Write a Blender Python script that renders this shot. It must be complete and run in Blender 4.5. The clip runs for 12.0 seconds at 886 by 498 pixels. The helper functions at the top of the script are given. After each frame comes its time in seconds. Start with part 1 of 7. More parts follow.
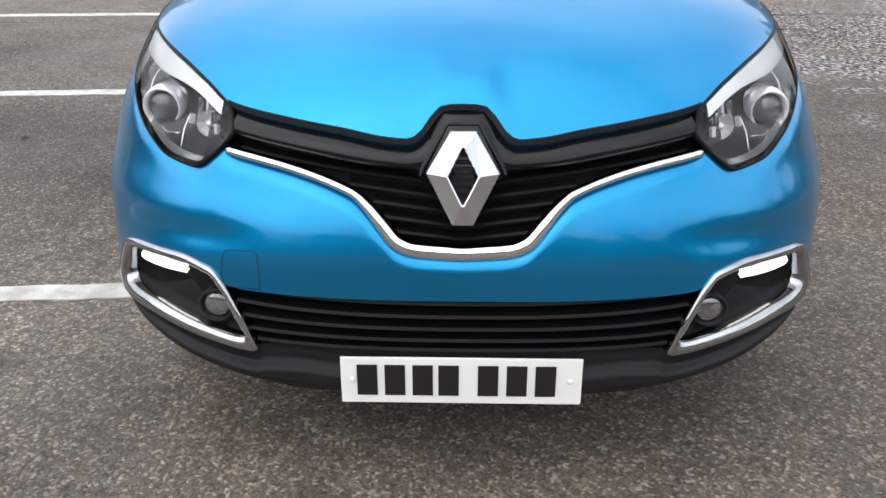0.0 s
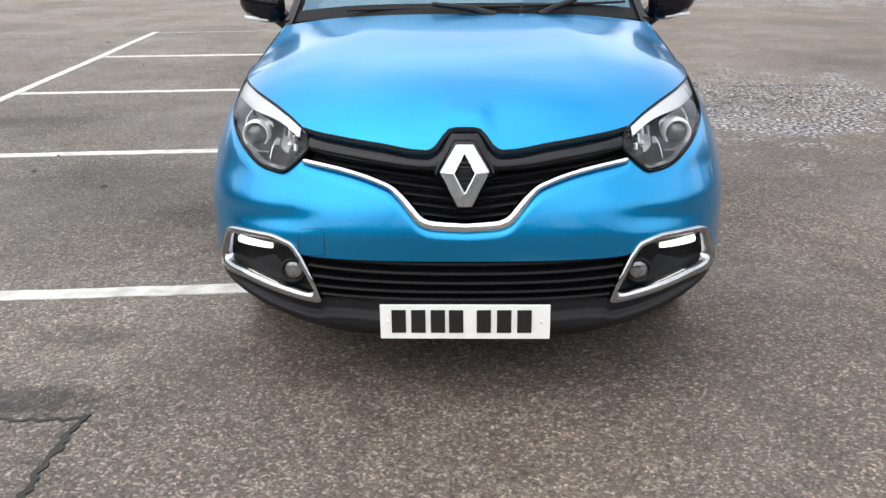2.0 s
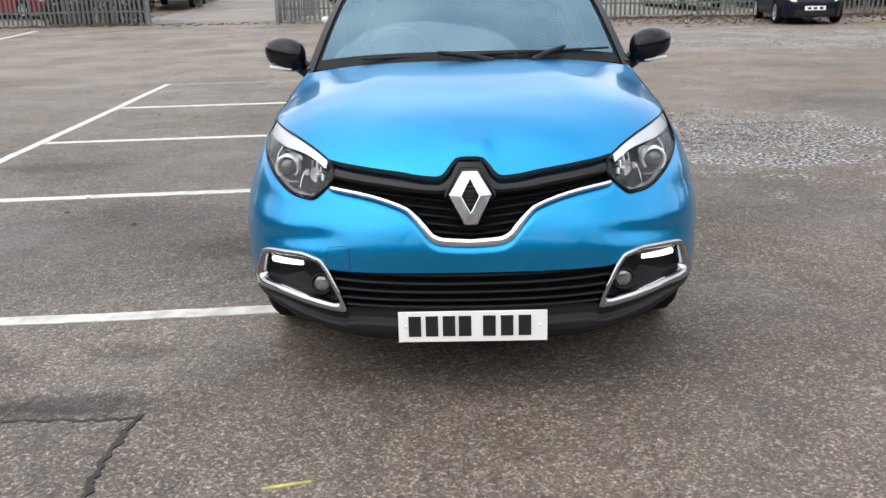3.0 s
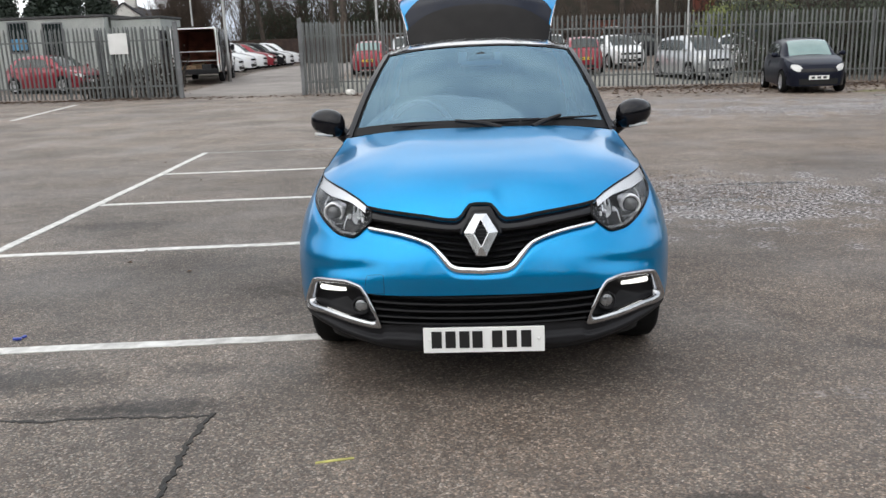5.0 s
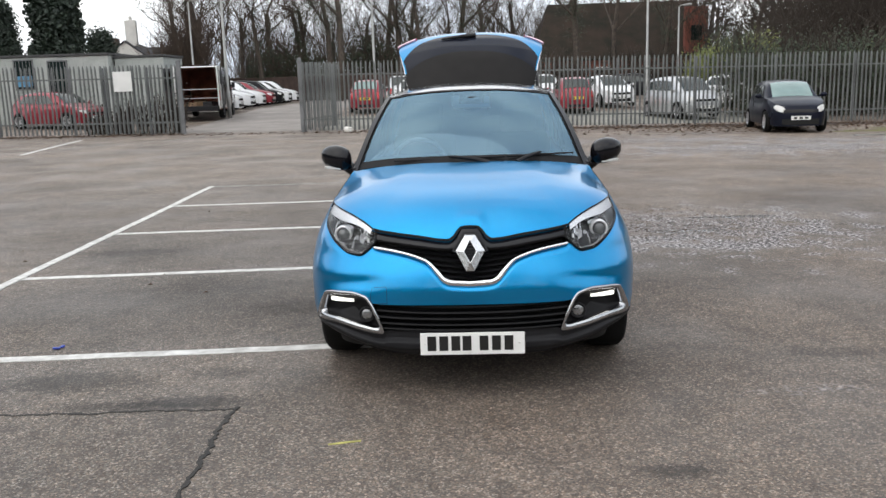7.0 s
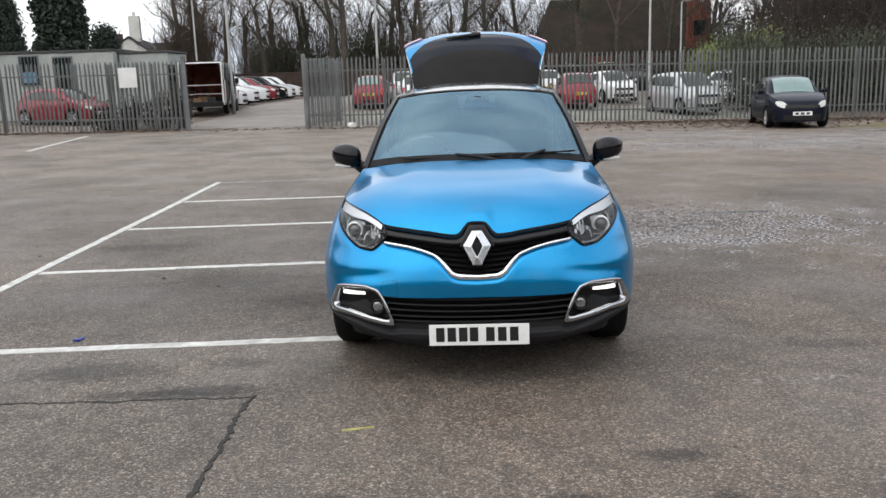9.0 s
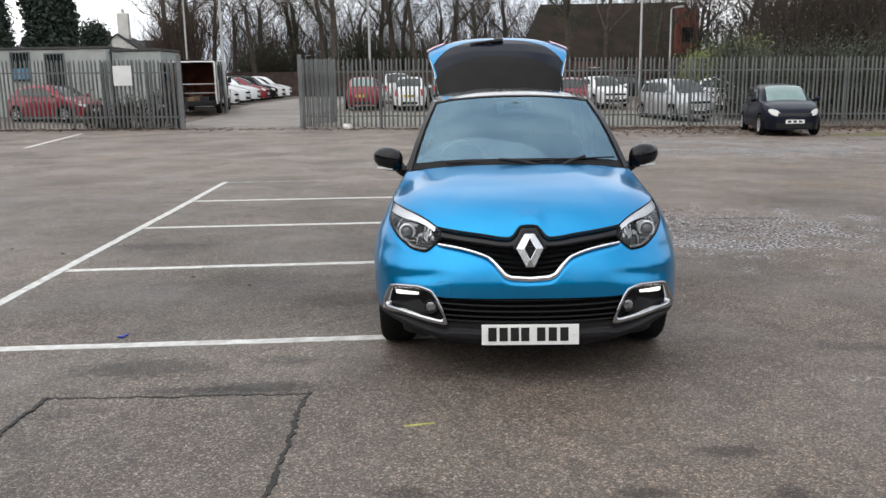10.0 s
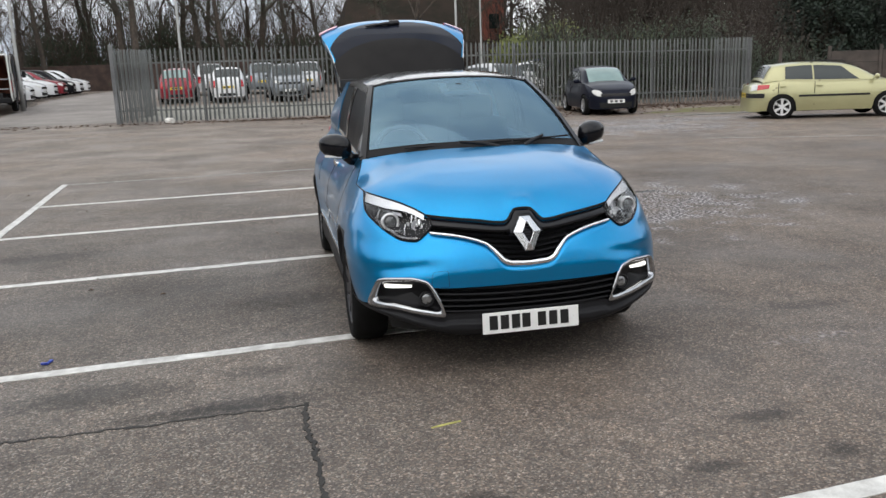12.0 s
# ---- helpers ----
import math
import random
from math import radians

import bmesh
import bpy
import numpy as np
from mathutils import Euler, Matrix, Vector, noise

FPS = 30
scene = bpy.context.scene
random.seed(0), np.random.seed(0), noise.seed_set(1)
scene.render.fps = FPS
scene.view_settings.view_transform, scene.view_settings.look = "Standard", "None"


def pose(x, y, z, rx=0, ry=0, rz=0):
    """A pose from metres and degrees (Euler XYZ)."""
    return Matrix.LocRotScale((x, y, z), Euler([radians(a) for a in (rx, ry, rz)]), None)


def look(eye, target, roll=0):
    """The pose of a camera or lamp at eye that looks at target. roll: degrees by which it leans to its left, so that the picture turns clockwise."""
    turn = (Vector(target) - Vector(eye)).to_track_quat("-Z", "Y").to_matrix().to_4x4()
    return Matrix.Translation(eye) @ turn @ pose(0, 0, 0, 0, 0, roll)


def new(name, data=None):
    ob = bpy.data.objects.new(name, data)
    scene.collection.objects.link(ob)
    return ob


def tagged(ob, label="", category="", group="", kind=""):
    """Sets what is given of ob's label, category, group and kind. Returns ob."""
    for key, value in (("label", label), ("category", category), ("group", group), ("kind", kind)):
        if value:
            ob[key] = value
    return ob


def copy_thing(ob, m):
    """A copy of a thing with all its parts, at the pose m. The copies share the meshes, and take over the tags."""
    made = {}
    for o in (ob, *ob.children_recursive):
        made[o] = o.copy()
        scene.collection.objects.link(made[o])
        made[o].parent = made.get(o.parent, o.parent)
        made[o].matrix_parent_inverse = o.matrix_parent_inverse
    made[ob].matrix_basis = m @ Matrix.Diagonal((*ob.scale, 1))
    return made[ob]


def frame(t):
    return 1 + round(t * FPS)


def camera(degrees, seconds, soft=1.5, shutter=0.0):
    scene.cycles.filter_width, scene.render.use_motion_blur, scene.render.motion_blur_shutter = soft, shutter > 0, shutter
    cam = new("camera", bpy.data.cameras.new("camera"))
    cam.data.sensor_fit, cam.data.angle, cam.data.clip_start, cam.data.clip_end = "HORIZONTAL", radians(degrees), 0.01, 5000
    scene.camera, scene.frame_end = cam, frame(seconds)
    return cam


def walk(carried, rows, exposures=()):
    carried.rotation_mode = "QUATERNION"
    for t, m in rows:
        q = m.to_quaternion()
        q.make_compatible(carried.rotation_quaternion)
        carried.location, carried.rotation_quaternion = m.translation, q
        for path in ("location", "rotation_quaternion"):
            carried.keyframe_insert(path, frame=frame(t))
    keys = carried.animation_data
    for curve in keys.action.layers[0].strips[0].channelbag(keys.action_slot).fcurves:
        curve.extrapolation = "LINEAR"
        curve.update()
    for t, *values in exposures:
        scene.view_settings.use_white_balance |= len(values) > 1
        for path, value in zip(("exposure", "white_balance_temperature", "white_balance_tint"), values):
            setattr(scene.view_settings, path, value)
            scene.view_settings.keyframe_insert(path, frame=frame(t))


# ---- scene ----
cam = camera(55.7, 12.0)
PATH = [
    (0, (-0.049, -1.503, 1.362), (-0.037, 0.282, 0.459), -0.1),
    (0.5, (-0.043, -1.724, 1.39), (-0.03, 0.08, 0.526), -0.2),
    (1, (-0.053, -1.935, 1.41), (-0.042, -0.108, 0.595), -0.4),
    (1.5, (-0.049, -2.128, 1.422), (-0.04, -0.284, 0.649), -0.4),
    (2, (-0.06, -2.328, 1.435), (-0.064, -0.466, 0.706), -0.7),
    (2.5, (-0.107, -2.516, 1.453), (-0.098, -0.636, 0.77), -1.2),
    (3, (-0.091, -2.718, 1.467), (-0.095, -0.819, 0.841), -1.7),
    (5, (-0.08, -3.431, 1.521), (-0.126, -1.488, 1.051), -2.2),
    (5.5, (-0.106, -3.578, 1.532), (-0.134, -1.625, 1.1), -1.9),
    (6, (-0.077, -3.745, 1.53), (-0.099, -1.785, 1.131), -1.4),
    (6.5, (-0.07, -3.917, 1.546), (-0.092, -1.954, 1.162), -1.6),
    (8.5, (-0.066, -4.165, 1.588), (-0.121, -2.205, 1.192), -2.5),
    (9, (-0.095, -4.209, 1.598), (-0.132, -2.249, 1.201), -1.9),
    (9.5, (-0.273, -4.283, 1.613), (-0.258, -2.324, 1.206), -1.3),
    (10, (-0.47, -4.335, 1.631), (-0.466, -2.374, 1.238), -1.0),
    (10.5, (-0.623, -4.192, 1.613), (-0.601, -2.227, 1.238), -0.0),
    (11, (-0.86, -4.155, 1.605), (-0.708, -2.199, 1.216), 0.1),
    (11.5, (-1.171, -4.131, 1.626), (-0.863, -2.2, 1.204), -1.4),
    (12, (-1.381, -3.995, 1.605), (-0.94, -2.092, 1.175), -2.2),
]
EXPOSURES = [(0.0, 0.25), (1.0, 0.32), (2.0, 0.4), (3.0, 0.33), (5.0, 0.05), (6.5, 0.05), (9.0, -0.02), (10.0, -0.05), (10.5, -0.28), (11.0, -0.33), (11.5, -0.2), (12.0, -0.1)]
walk(cam, [(t, look(eye, target, roll)) for t, eye, target, roll in PATH], EXPOSURES)
# ---- world and light ----
SUN_ELEV, SUN_TURN = 50.0, 212.0
world = bpy.data.worlds.new("overcast_sky")
scene.world = world
world.use_nodes = True
wn, wl = world.node_tree.nodes, world.node_tree.links
wn.clear()
w_out = wn.new("ShaderNodeOutputWorld")
w_bg = wn.new("ShaderNodeBackground")
w_sky = wn.new("ShaderNodeTexSky")
w_sky.sky_type, w_sky.sun_disc = "NISHITA", False
w_sky.sun_elevation, w_sky.sun_rotation = radians(SUN_ELEV), radians(SUN_TURN)
w_sky.air_density, w_sky.dust_density = 1.5, 4.0
w_hs = wn.new("ShaderNodeHueSaturation")
w_hs.inputs["Saturation"].default_value = 0.35
w_co = wn.new("ShaderNodeTexCoord")
w_map = wn.new("ShaderNodeMapping")
w_map.inputs["Scale"].default_value = (1.0, 1.0, 2.2)
w_cl = wn.new("ShaderNodeTexNoise")
w_cl.inputs["Scale"].default_value, w_cl.inputs["Detail"].default_value = 2.2, 6.0
w_rmp = wn.new("ShaderNodeValToRGB")
w_rmp.color_ramp.elements[0].position, w_rmp.color_ramp.elements[1].position = 0.36, 0.66
w_rmp.color_ramp.elements[0].color = (5.9, 6.5, 7.5, 1)
w_rmp.color_ramp.elements[1].color = (11.6, 11.6, 11.4, 1)
w_mix = wn.new("ShaderNodeMix")
w_mix.data_type = "RGBA"
w_mix.inputs[0].default_value = 0.8
wl.new(w_sky.outputs[0], w_hs.inputs["Color"])
wl.new(w_co.outputs["Generated"], w_map.inputs[0])
wl.new(w_map.outputs[0], w_cl.inputs["Vector"])
wl.new(w_cl.outputs["Fac"], w_rmp.inputs[0])
wl.new(w_hs.outputs[0], w_mix.inputs[6])
wl.new(w_rmp.outputs[0], w_mix.inputs[7])
wl.new(w_mix.outputs[2], w_bg.inputs[0])
w_bg.inputs[1].default_value = 0.17
wl.new(w_bg.outputs[0], w_out.inputs[0])

sun_data = bpy.data.lights.new("sun", "SUN")
sun_data.energy, sun_data.angle, sun_data.color = 0.9, radians(110), (1.0, 0.96, 0.9)
sun = new("sun", sun_data)
sun.rotation_euler = (radians(90 - SUN_ELEV), 0, radians(180 - SUN_TURN))


# ---- materials ----
def mat(name, colour, rough=0.6, metal=0.0, coat=0.0, vary=0.12, scale=6.0, bump=0.0, bump_scale=60.0, second=None, spec=0.5, coat_rough=0.03, grime=0.0):
    """A surface with two scales of variation: broad wear between two tones and fine grain in tone, gloss and relief."""
    m = bpy.data.materials.new(name)
    m.use_nodes = True
    n, l = m.node_tree.nodes, m.node_tree.links
    p = n["Principled BSDF"]
    co = n.new("ShaderNodeTexCoord")
    broad = n.new("ShaderNodeTexNoise")
    broad.inputs["Scale"].default_value, broad.inputs["Detail"].default_value = scale, 5.0
    l.new(co.outputs["Object"], broad.inputs["Vector"])
    fine = n.new("ShaderNodeTexNoise")
    fine.inputs["Scale"].default_value, fine.inputs["Detail"].default_value = scale * 14, 3.0
    l.new(co.outputs["Object"], fine.inputs["Vector"])
    ramp = n.new("ShaderNodeValToRGB")
    c2 = second or tuple(max(0.0, c * (1 - vary * 2)) for c in colour)
    ramp.color_ramp.elements[0].position, ramp.color_ramp.elements[1].position = 0.32, 0.68
    ramp.color_ramp.elements[0].color, ramp.color_ramp.elements[1].color = (*c2, 1), (*colour, 1)
    l.new(broad.outputs["Fac"], ramp.inputs[0])
    mixc = n.new("ShaderNodeMix")
    mixc.data_type, mixc.blend_type = "RGBA", "OVERLAY"
    mixc.inputs[0].default_value = vary
    l.new(ramp.outputs[0], mixc.inputs[6])
    l.new(fine.outputs["Fac"], mixc.inputs[7])
    l.new(mixc.outputs[2], p.inputs["Base Color"])
    rr = n.new("ShaderNodeMapRange")
    rr.inputs["To Min"].default_value, rr.inputs["To Max"].default_value = max(0.02, rough - vary * 0.5 - grime), min(1.0, rough + vary * 0.5 + grime)
    l.new(broad.outputs["Fac"], rr.inputs["Value"])
    l.new(rr.outputs[0], p.inputs["Roughness"])
    p.inputs["Metallic"].default_value = metal
    p.inputs["Specular IOR Level"].default_value = spec
    p.inputs["Coat Weight"].default_value, p.inputs["Coat Roughness"].default_value = coat, coat_rough
    if bump:
        b = n.new("ShaderNodeBump")
        b.inputs["Strength"].default_value, b.inputs["Distance"].default_value = bump, 0.01
        bn = n.new("ShaderNodeTexNoise")
        bn.inputs["Scale"].default_value, bn.inputs["Detail"].default_value = bump_scale, 4.0
        l.new(co.outputs["Object"], bn.inputs["Vector"])
        l.new(bn.outputs["Fac"], b.inputs["Height"])
        l.new(b.outputs[0], p.inputs["Normal"])
    return m


def car_paint(name, colour, metal=0.55, rough=0.32, dirt=0.1, coat=1.0, coat_ior=1.5, spec=0.5):
    """Lacquered metallic paint with fine flake and a little road film."""
    m = mat(name, colour, rough, metal, coat=coat, vary=0.04, scale=2.0, grime=0.05, coat_rough=0.06, spec=spec)
    n, l = m.node_tree.nodes, m.node_tree.links
    p = n["Principled BSDF"]
    p.inputs["Coat IOR"].default_value = coat_ior
    fl = n.new("ShaderNodeTexVoronoi")
    fl.inputs["Scale"].default_value = 900
    co = n.new("ShaderNodeTexCoord")
    l.new(co.outputs["Object"], fl.inputs["Vector"])
    b = n.new("ShaderNodeBump")
    b.inputs["Strength"].default_value, b.inputs["Distance"].default_value = 0.04, 0.001
    l.new(fl.outputs["Distance"], b.inputs["Height"])
    l.new(b.outputs[0], p.inputs["Normal"])
    film = n.new("ShaderNodeTexNoise")
    film.inputs["Scale"].default_value, film.inputs["Detail"].default_value = 5.0, 8.0
    l.new(co.outputs["Object"], film.inputs["Vector"])
    mr = n.new("ShaderNodeMapRange")
    mr.inputs["From Min"].default_value, mr.inputs["From Max"].default_value = 0.4, 0.75
    mr.inputs["To Min"].default_value, mr.inputs["To Max"].default_value = 0.03, 0.03 + dirt
    l.new(film.outputs["Fac"], mr.inputs["Value"])
    l.new(mr.outputs[0], p.inputs["Coat Roughness"])
    return m


def glass_mat(name, tint=(0.75, 0.85, 0.85), rough=0.0, ior=1.5, sheen=(1, 1, 1)):
    m = bpy.data.materials.new(name)
    m.use_nodes = True
    n, l = m.node_tree.nodes, m.node_tree.links
    n.remove(n["Principled BSDF"])
    tr = n.new("ShaderNodeBsdfTransparent")
    tr.inputs[0].default_value = (*tint, 1)
    gl = n.new("ShaderNodeBsdfGlossy")
    gl.inputs["Roughness"].default_value = rough
    gl.inputs[0].default_value = (*sheen, 1)
    fr = n.new("ShaderNodeFresnel")
    fr.inputs[0].default_value = ior
    mx = n.new("ShaderNodeMixShader")
    l.new(fr.outputs[0], mx.inputs[0])
    l.new(tr.outputs[0], mx.inputs[1])
    l.new(gl.outputs[0], mx.inputs[2])
    l.new(mx.outputs[0], n["Material Output"].inputs[0])
    return m


def glow_mat(name, colour, power):
    m = bpy.data.materials.new(name)
    m.use_nodes = True
    p = m.node_tree.nodes["Principled BSDF"]
    p.inputs["Base Color"].default_value = (0.9, 0.9, 0.9, 1)
    p.inputs["Emission Color"].default_value = (*colour, 1)
    p.inputs["Emission Strength"].default_value = power
    return m


M_BLUE = car_paint("blue_metallic_paint", (0.0, 0.255, 0.56), 0.92, 0.33, 0.08, 0.8, 1.42)
M_ROOF = car_paint("black_roof_paint", (0.005, 0.006, 0.008), 0.0, 0.22, 0.05, 1.0, 1.5, 0.3)
M_GLOSS = mat("gloss_black_plastic", (0.006, 0.006, 0.008), 0.14, coat=0.15, vary=0.05, spec=0.25)
M_MATT = mat("matt_black_plastic", (0.015, 0.015, 0.017), 0.55, spec=0.22, vary=0.1, scale=12, bump=0.12, bump_scale=500)
M_RUBBER = mat("tyre_rubber", (0.012, 0.012, 0.012), 0.85, vary=0.2, scale=10, bump=0.2, spec=0.12)
M_DARK = mat("dark_void_plastic", (0.004, 0.004, 0.004), 0.8, vary=0.05)
M_CHROME = mat("chrome", (0.82, 0.83, 0.85), 0.10, metal=1.0, vary=0.06, scale=9, grime=0.04)
M_SATIN = mat("satin_chrome", (0.68, 0.69, 0.71), 0.24, metal=1.0, vary=0.06, scale=9)
M_ALLOY = mat("alloy_wheel", (0.6, 0.6, 0.62), 0.35, metal=0.8, vary=0.1)
M_ALLOY_DARK = mat("dark_alloy_wheel", (0.05, 0.05, 0.055), 0.3, metal=0.5, vary=0.1)
M_ALLOY_BRIGHT = mat("bright_alloy_wheel", (0.78, 0.78, 0.78), 0.35, metal=0.2, vary=0.1)
M_PLATE = mat("plate_white", (0.86, 0.86, 0.84), 0.35, vary=0.03, coat=0.3)
M_PLATE_Y = mat("plate_yellow", (0.75, 0.55, 0.05), 0.35, vary=0.03, coat=0.3)
M_INK = mat("plate_black", (0.01, 0.01, 0.01), 0.4, vary=0.03)
M_LENS = glass_mat("clear_lens", (0.98, 0.985, 0.99), 0.0, 1.24)
M_SCREEN = glass_mat("windscreen_glass", (0.36, 0.48, 0.58), 0.0, 2.9, (0.52, 0.80, 1.0))
# side windows: opaque near-black, hides the cabin and mirrors very little
M_SIDE_BLACK = mat("opaque_black_side_glass", (0.006, 0.007, 0.009), 0.3, vary=0.05, spec=0.04)
M_DRL = glow_mat("daytime_lamp", (1.0, 0.96, 0.88), 1.3)
M_WING = mat("bright_reflector", (0.80, 0.81, 0.83), 0.26, metal=0.45, vary=0.05, scale=14, coat=0.5)
M_BLADE = mat("dark_grille_plastic", (0.005, 0.005, 0.006), 0.45, vary=0.05, spec=0.17)
M_INNER = mat("lamp_housing_silver", (0.80, 0.81, 0.83), 0.16, metal=0.9, vary=0.08, scale=14)
M_BOWL = mat("lamp_bowl", (0.06, 0.062, 0.066), 0.13, metal=0.5, vary=0.2, scale=18)
M_FOGLENS = mat("fog_lamp_glass", (0.36, 0.37, 0.38), 0.14, metal=0.7, vary=0.25, scale=40, coat=0.6)
M_PROJECTOR = mat("projector_glass", (0.10, 0.105, 0.11), 0.05, vary=0.25, scale=30, coat=1.0)
M_FRAME = mat("fog_frame_chrome", (0.50, 0.51, 0.53), 0.12, metal=1.0, vary=0.12, scale=7, grime=0.05)
M_ORANGE = mat("amber_reflector", (0.75, 0.16, 0.03), 0.25, vary=0.05, coat=0.5)
M_REDLENS = mat("red_lamp_lens", (0.5, 0.012, 0.02), 0.15, vary=0.08, coat=0.8)
M_WHITELENS = mat("frosted_lamp_lens", (0.72, 0.72, 0.7), 0.2, vary=0.08, coat=0.8)
M_TRIM = mat("interior_trim", (0.018, 0.018, 0.02), 0.7, vary=0.15)
M_SEAT = mat("seat_fabric", (0.02, 0.02, 0.022), 0.9, vary=0.2, scale=3)
M_POD = mat("pale_grey_plastic", (0.78, 0.78, 0.76), 0.7, vary=0.06)
M_LINER = mat("headlining", (0.45, 0.44, 0.41), 0.9, vary=0.1)


# ---- building helpers ----
def link_mesh(name, verts, faces, material, parent=None, label="", smooth=True):
    me = bpy.data.meshes.new(name)
    me.from_pydata([tuple(v) for v in verts], [], faces)
    me.validate()
    me.materials.append(material)
    if smooth:
        me.polygons.foreach_set("use_smooth", [True] * len(me.polygons))
    ob = new(name, me)
    ob.parent = parent
    if label:
        ob["label"] = label
    return ob


def part(name, bm, material, parent, label="", smooth=False):
    """Links a bmesh as one mesh object under a thing or a part."""
    me = bpy.data.meshes.new(name)
    bmesh.ops.recalc_face_normals(bm, faces=bm.faces)
    bm.to_mesh(me)
    bm.free()
    me.materials.append(material)
    if smooth:
        me.polygons.foreach_set("use_smooth", [True] * len(me.polygons))
    ob = new(name, me)
    ob.parent = parent
    if label:
        ob["label"] = label
    return ob


def thing(name, m, label, category, group="", kind=""):
    """An empty at the base of a thing, which parents its parts."""
    ob = new(name)
    ob.empty_display_size = 0.1
    ob.matrix_basis = m
    return tagged(ob, label, category, group, kind)


def box(bm, size, at=(0, 0, 0), turn=(0, 0, 0), bevel=0.0):
    m = pose(*at, *turn) @ Matrix.Diagonal((*size, 1))
    made = bmesh.ops.create_cube(bm, size=1, matrix=m)["verts"]
    if bevel:
        edges = list({e for v in made for e in v.link_edges})
        bmesh.ops.bevel(bm, geom=edges, offset=bevel, segments=2, affect="EDGES", profile=0.6)
    return made


def tube(bm, points, radii, sides=6, close=True):
    """A tapered tube along points."""
    rings = []
    pts = [Vector(p) for p in points]
    for i, p in enumerate(pts):
        d = (pts[min(i + 1, len(pts) - 1)] - pts[max(i - 1, 0)]).normalized()
        a = d.orthogonal().normalized() if i == 0 else (last - d * last.dot(d)).normalized()
        last = a
        b = d.cross(a)
        r = radii[i] if hasattr(radii, "__len__") else radii
        rings.append([bm.verts.new(p + (a * math.cos(k * math.tau / sides) + b * math.sin(k * math.tau / sides)) * r) for k in range(sides)])
    for r0, r1 in zip(rings, rings[1:]):
        for k in range(sides):
            bm.faces.new((r0[k], r0[(k + 1) % sides], r1[(k + 1) % sides], r1[k]))
    if close:
        bm.faces.new(rings[0][::-1])
        bm.faces.new(rings[-1])


def lathe(bm, profile, segments=24, m=None, wrap=True):
    """Turns (radius, height) pairs round the z axis; m places it."""
    m = m or Matrix()
    rings = []
    for r, z in profile:
        rings.append([bm.verts.new(m @ Vector((r * math.cos(k * math.tau / segments), r * math.sin(k * math.tau / segments), z))) for k in range(segments)])
    for r0, r1 in zip(rings, rings[1:]):
        for k in range(segments):
            bm.faces.new((r0[k], r0[(k + 1) % segments], r1[(k + 1) % segments], r1[k]))
    if wrap:
        for ring, flip in ((rings[0], True), (rings[-1], False)):
            if (ring[0].co - ring[segments // 2].co).length > 1e-4:
                bm.faces.new(ring[::-1] if flip else ring)
    return rings


def curve(xs, ys):
    """A smooth function through the points, without overshoot."""
    xs, ys = np.array(xs, float), np.array(ys, float)
    d = np.diff(ys) / np.diff(xs)
    m = np.zeros(len(xs))
    m[0], m[-1] = d[0], d[-1]
    for i in range(1, len(xs) - 1):
        m[i] = 0 if d[i - 1] * d[i] <= 0 else 2 * d[i - 1] * d[i] / (d[i - 1] + d[i])

    def f(x):
        x = min(max(x, xs[0]), xs[-1])
        i = max(0, min(int(np.searchsorted(xs, x, side="right")) - 1, len(xs) - 2))
        h = xs[i + 1] - xs[i]
        t = (x - xs[i]) / h
        return float((2 * t ** 3 - 3 * t * t + 1) * ys[i] + (t ** 3 - 2 * t * t + t) * h * m[i] + (3 * t * t - 2 * t ** 3) * ys[i + 1] + (t ** 3 - t * t) * h * m[i + 1])

    return f


def smooth(a, b, v):
    k = min(1.0, max(0.0, (v - a) / (b - a)))
    return k * k * (3 - 2 * k)


def lip_grid(rows, depth=0.0, lips="tblr", flip=False, inward=None):
    """Faces for a grid of points; with depth, each free edge named in lips turns inward to give the panel its thickness."""
    nr, nc = len(rows), len(rows[0])
    P = [[Vector(p) for p in r] for r in rows]
    verts = [p for r in P for p in r]
    faces = [(i * nc + j, i * nc + j + 1, (i + 1) * nc + j + 1, (i + 1) * nc + j) for i in range(nr - 1) for j in range(nc - 1)]
    if depth:
        def normal(i, j):
            a = P[min(i + 1, nr - 1)][j] - P[max(i - 1, 0)][j]
            b = P[i][min(j + 1, nc - 1)] - P[i][max(j - 1, 0)]
            v = b.cross(a)
            return v.normalized() if v.length > 1e-9 else Vector((0, 0, 0))
        sign = -1.0 if flip else 1.0
        edges = []
        if "b" in lips:
            edges.append([(0, j) for j in range(nc)])
        if "t" in lips:
            edges.append([(nr - 1, j) for j in range(nc)])
        if "l" in lips:
            edges.append([(i, 0) for i in range(nr)])
        if "r" in lips:
            edges.append([(i, nc - 1) for i in range(nr)])
        for e in edges:
            base = len(verts)
            for i, j in e:
                n = Vector(inward) if inward else normal(i, j) * sign
                verts.append(P[i][j].copy())
                verts.append(P[i][j] + n * depth)
            faces += [(base + 2 * k, base + 2 * k + 2, base + 2 * k + 3, base + 2 * k + 1) for k in range(len(e) - 1)]
    return verts, faces


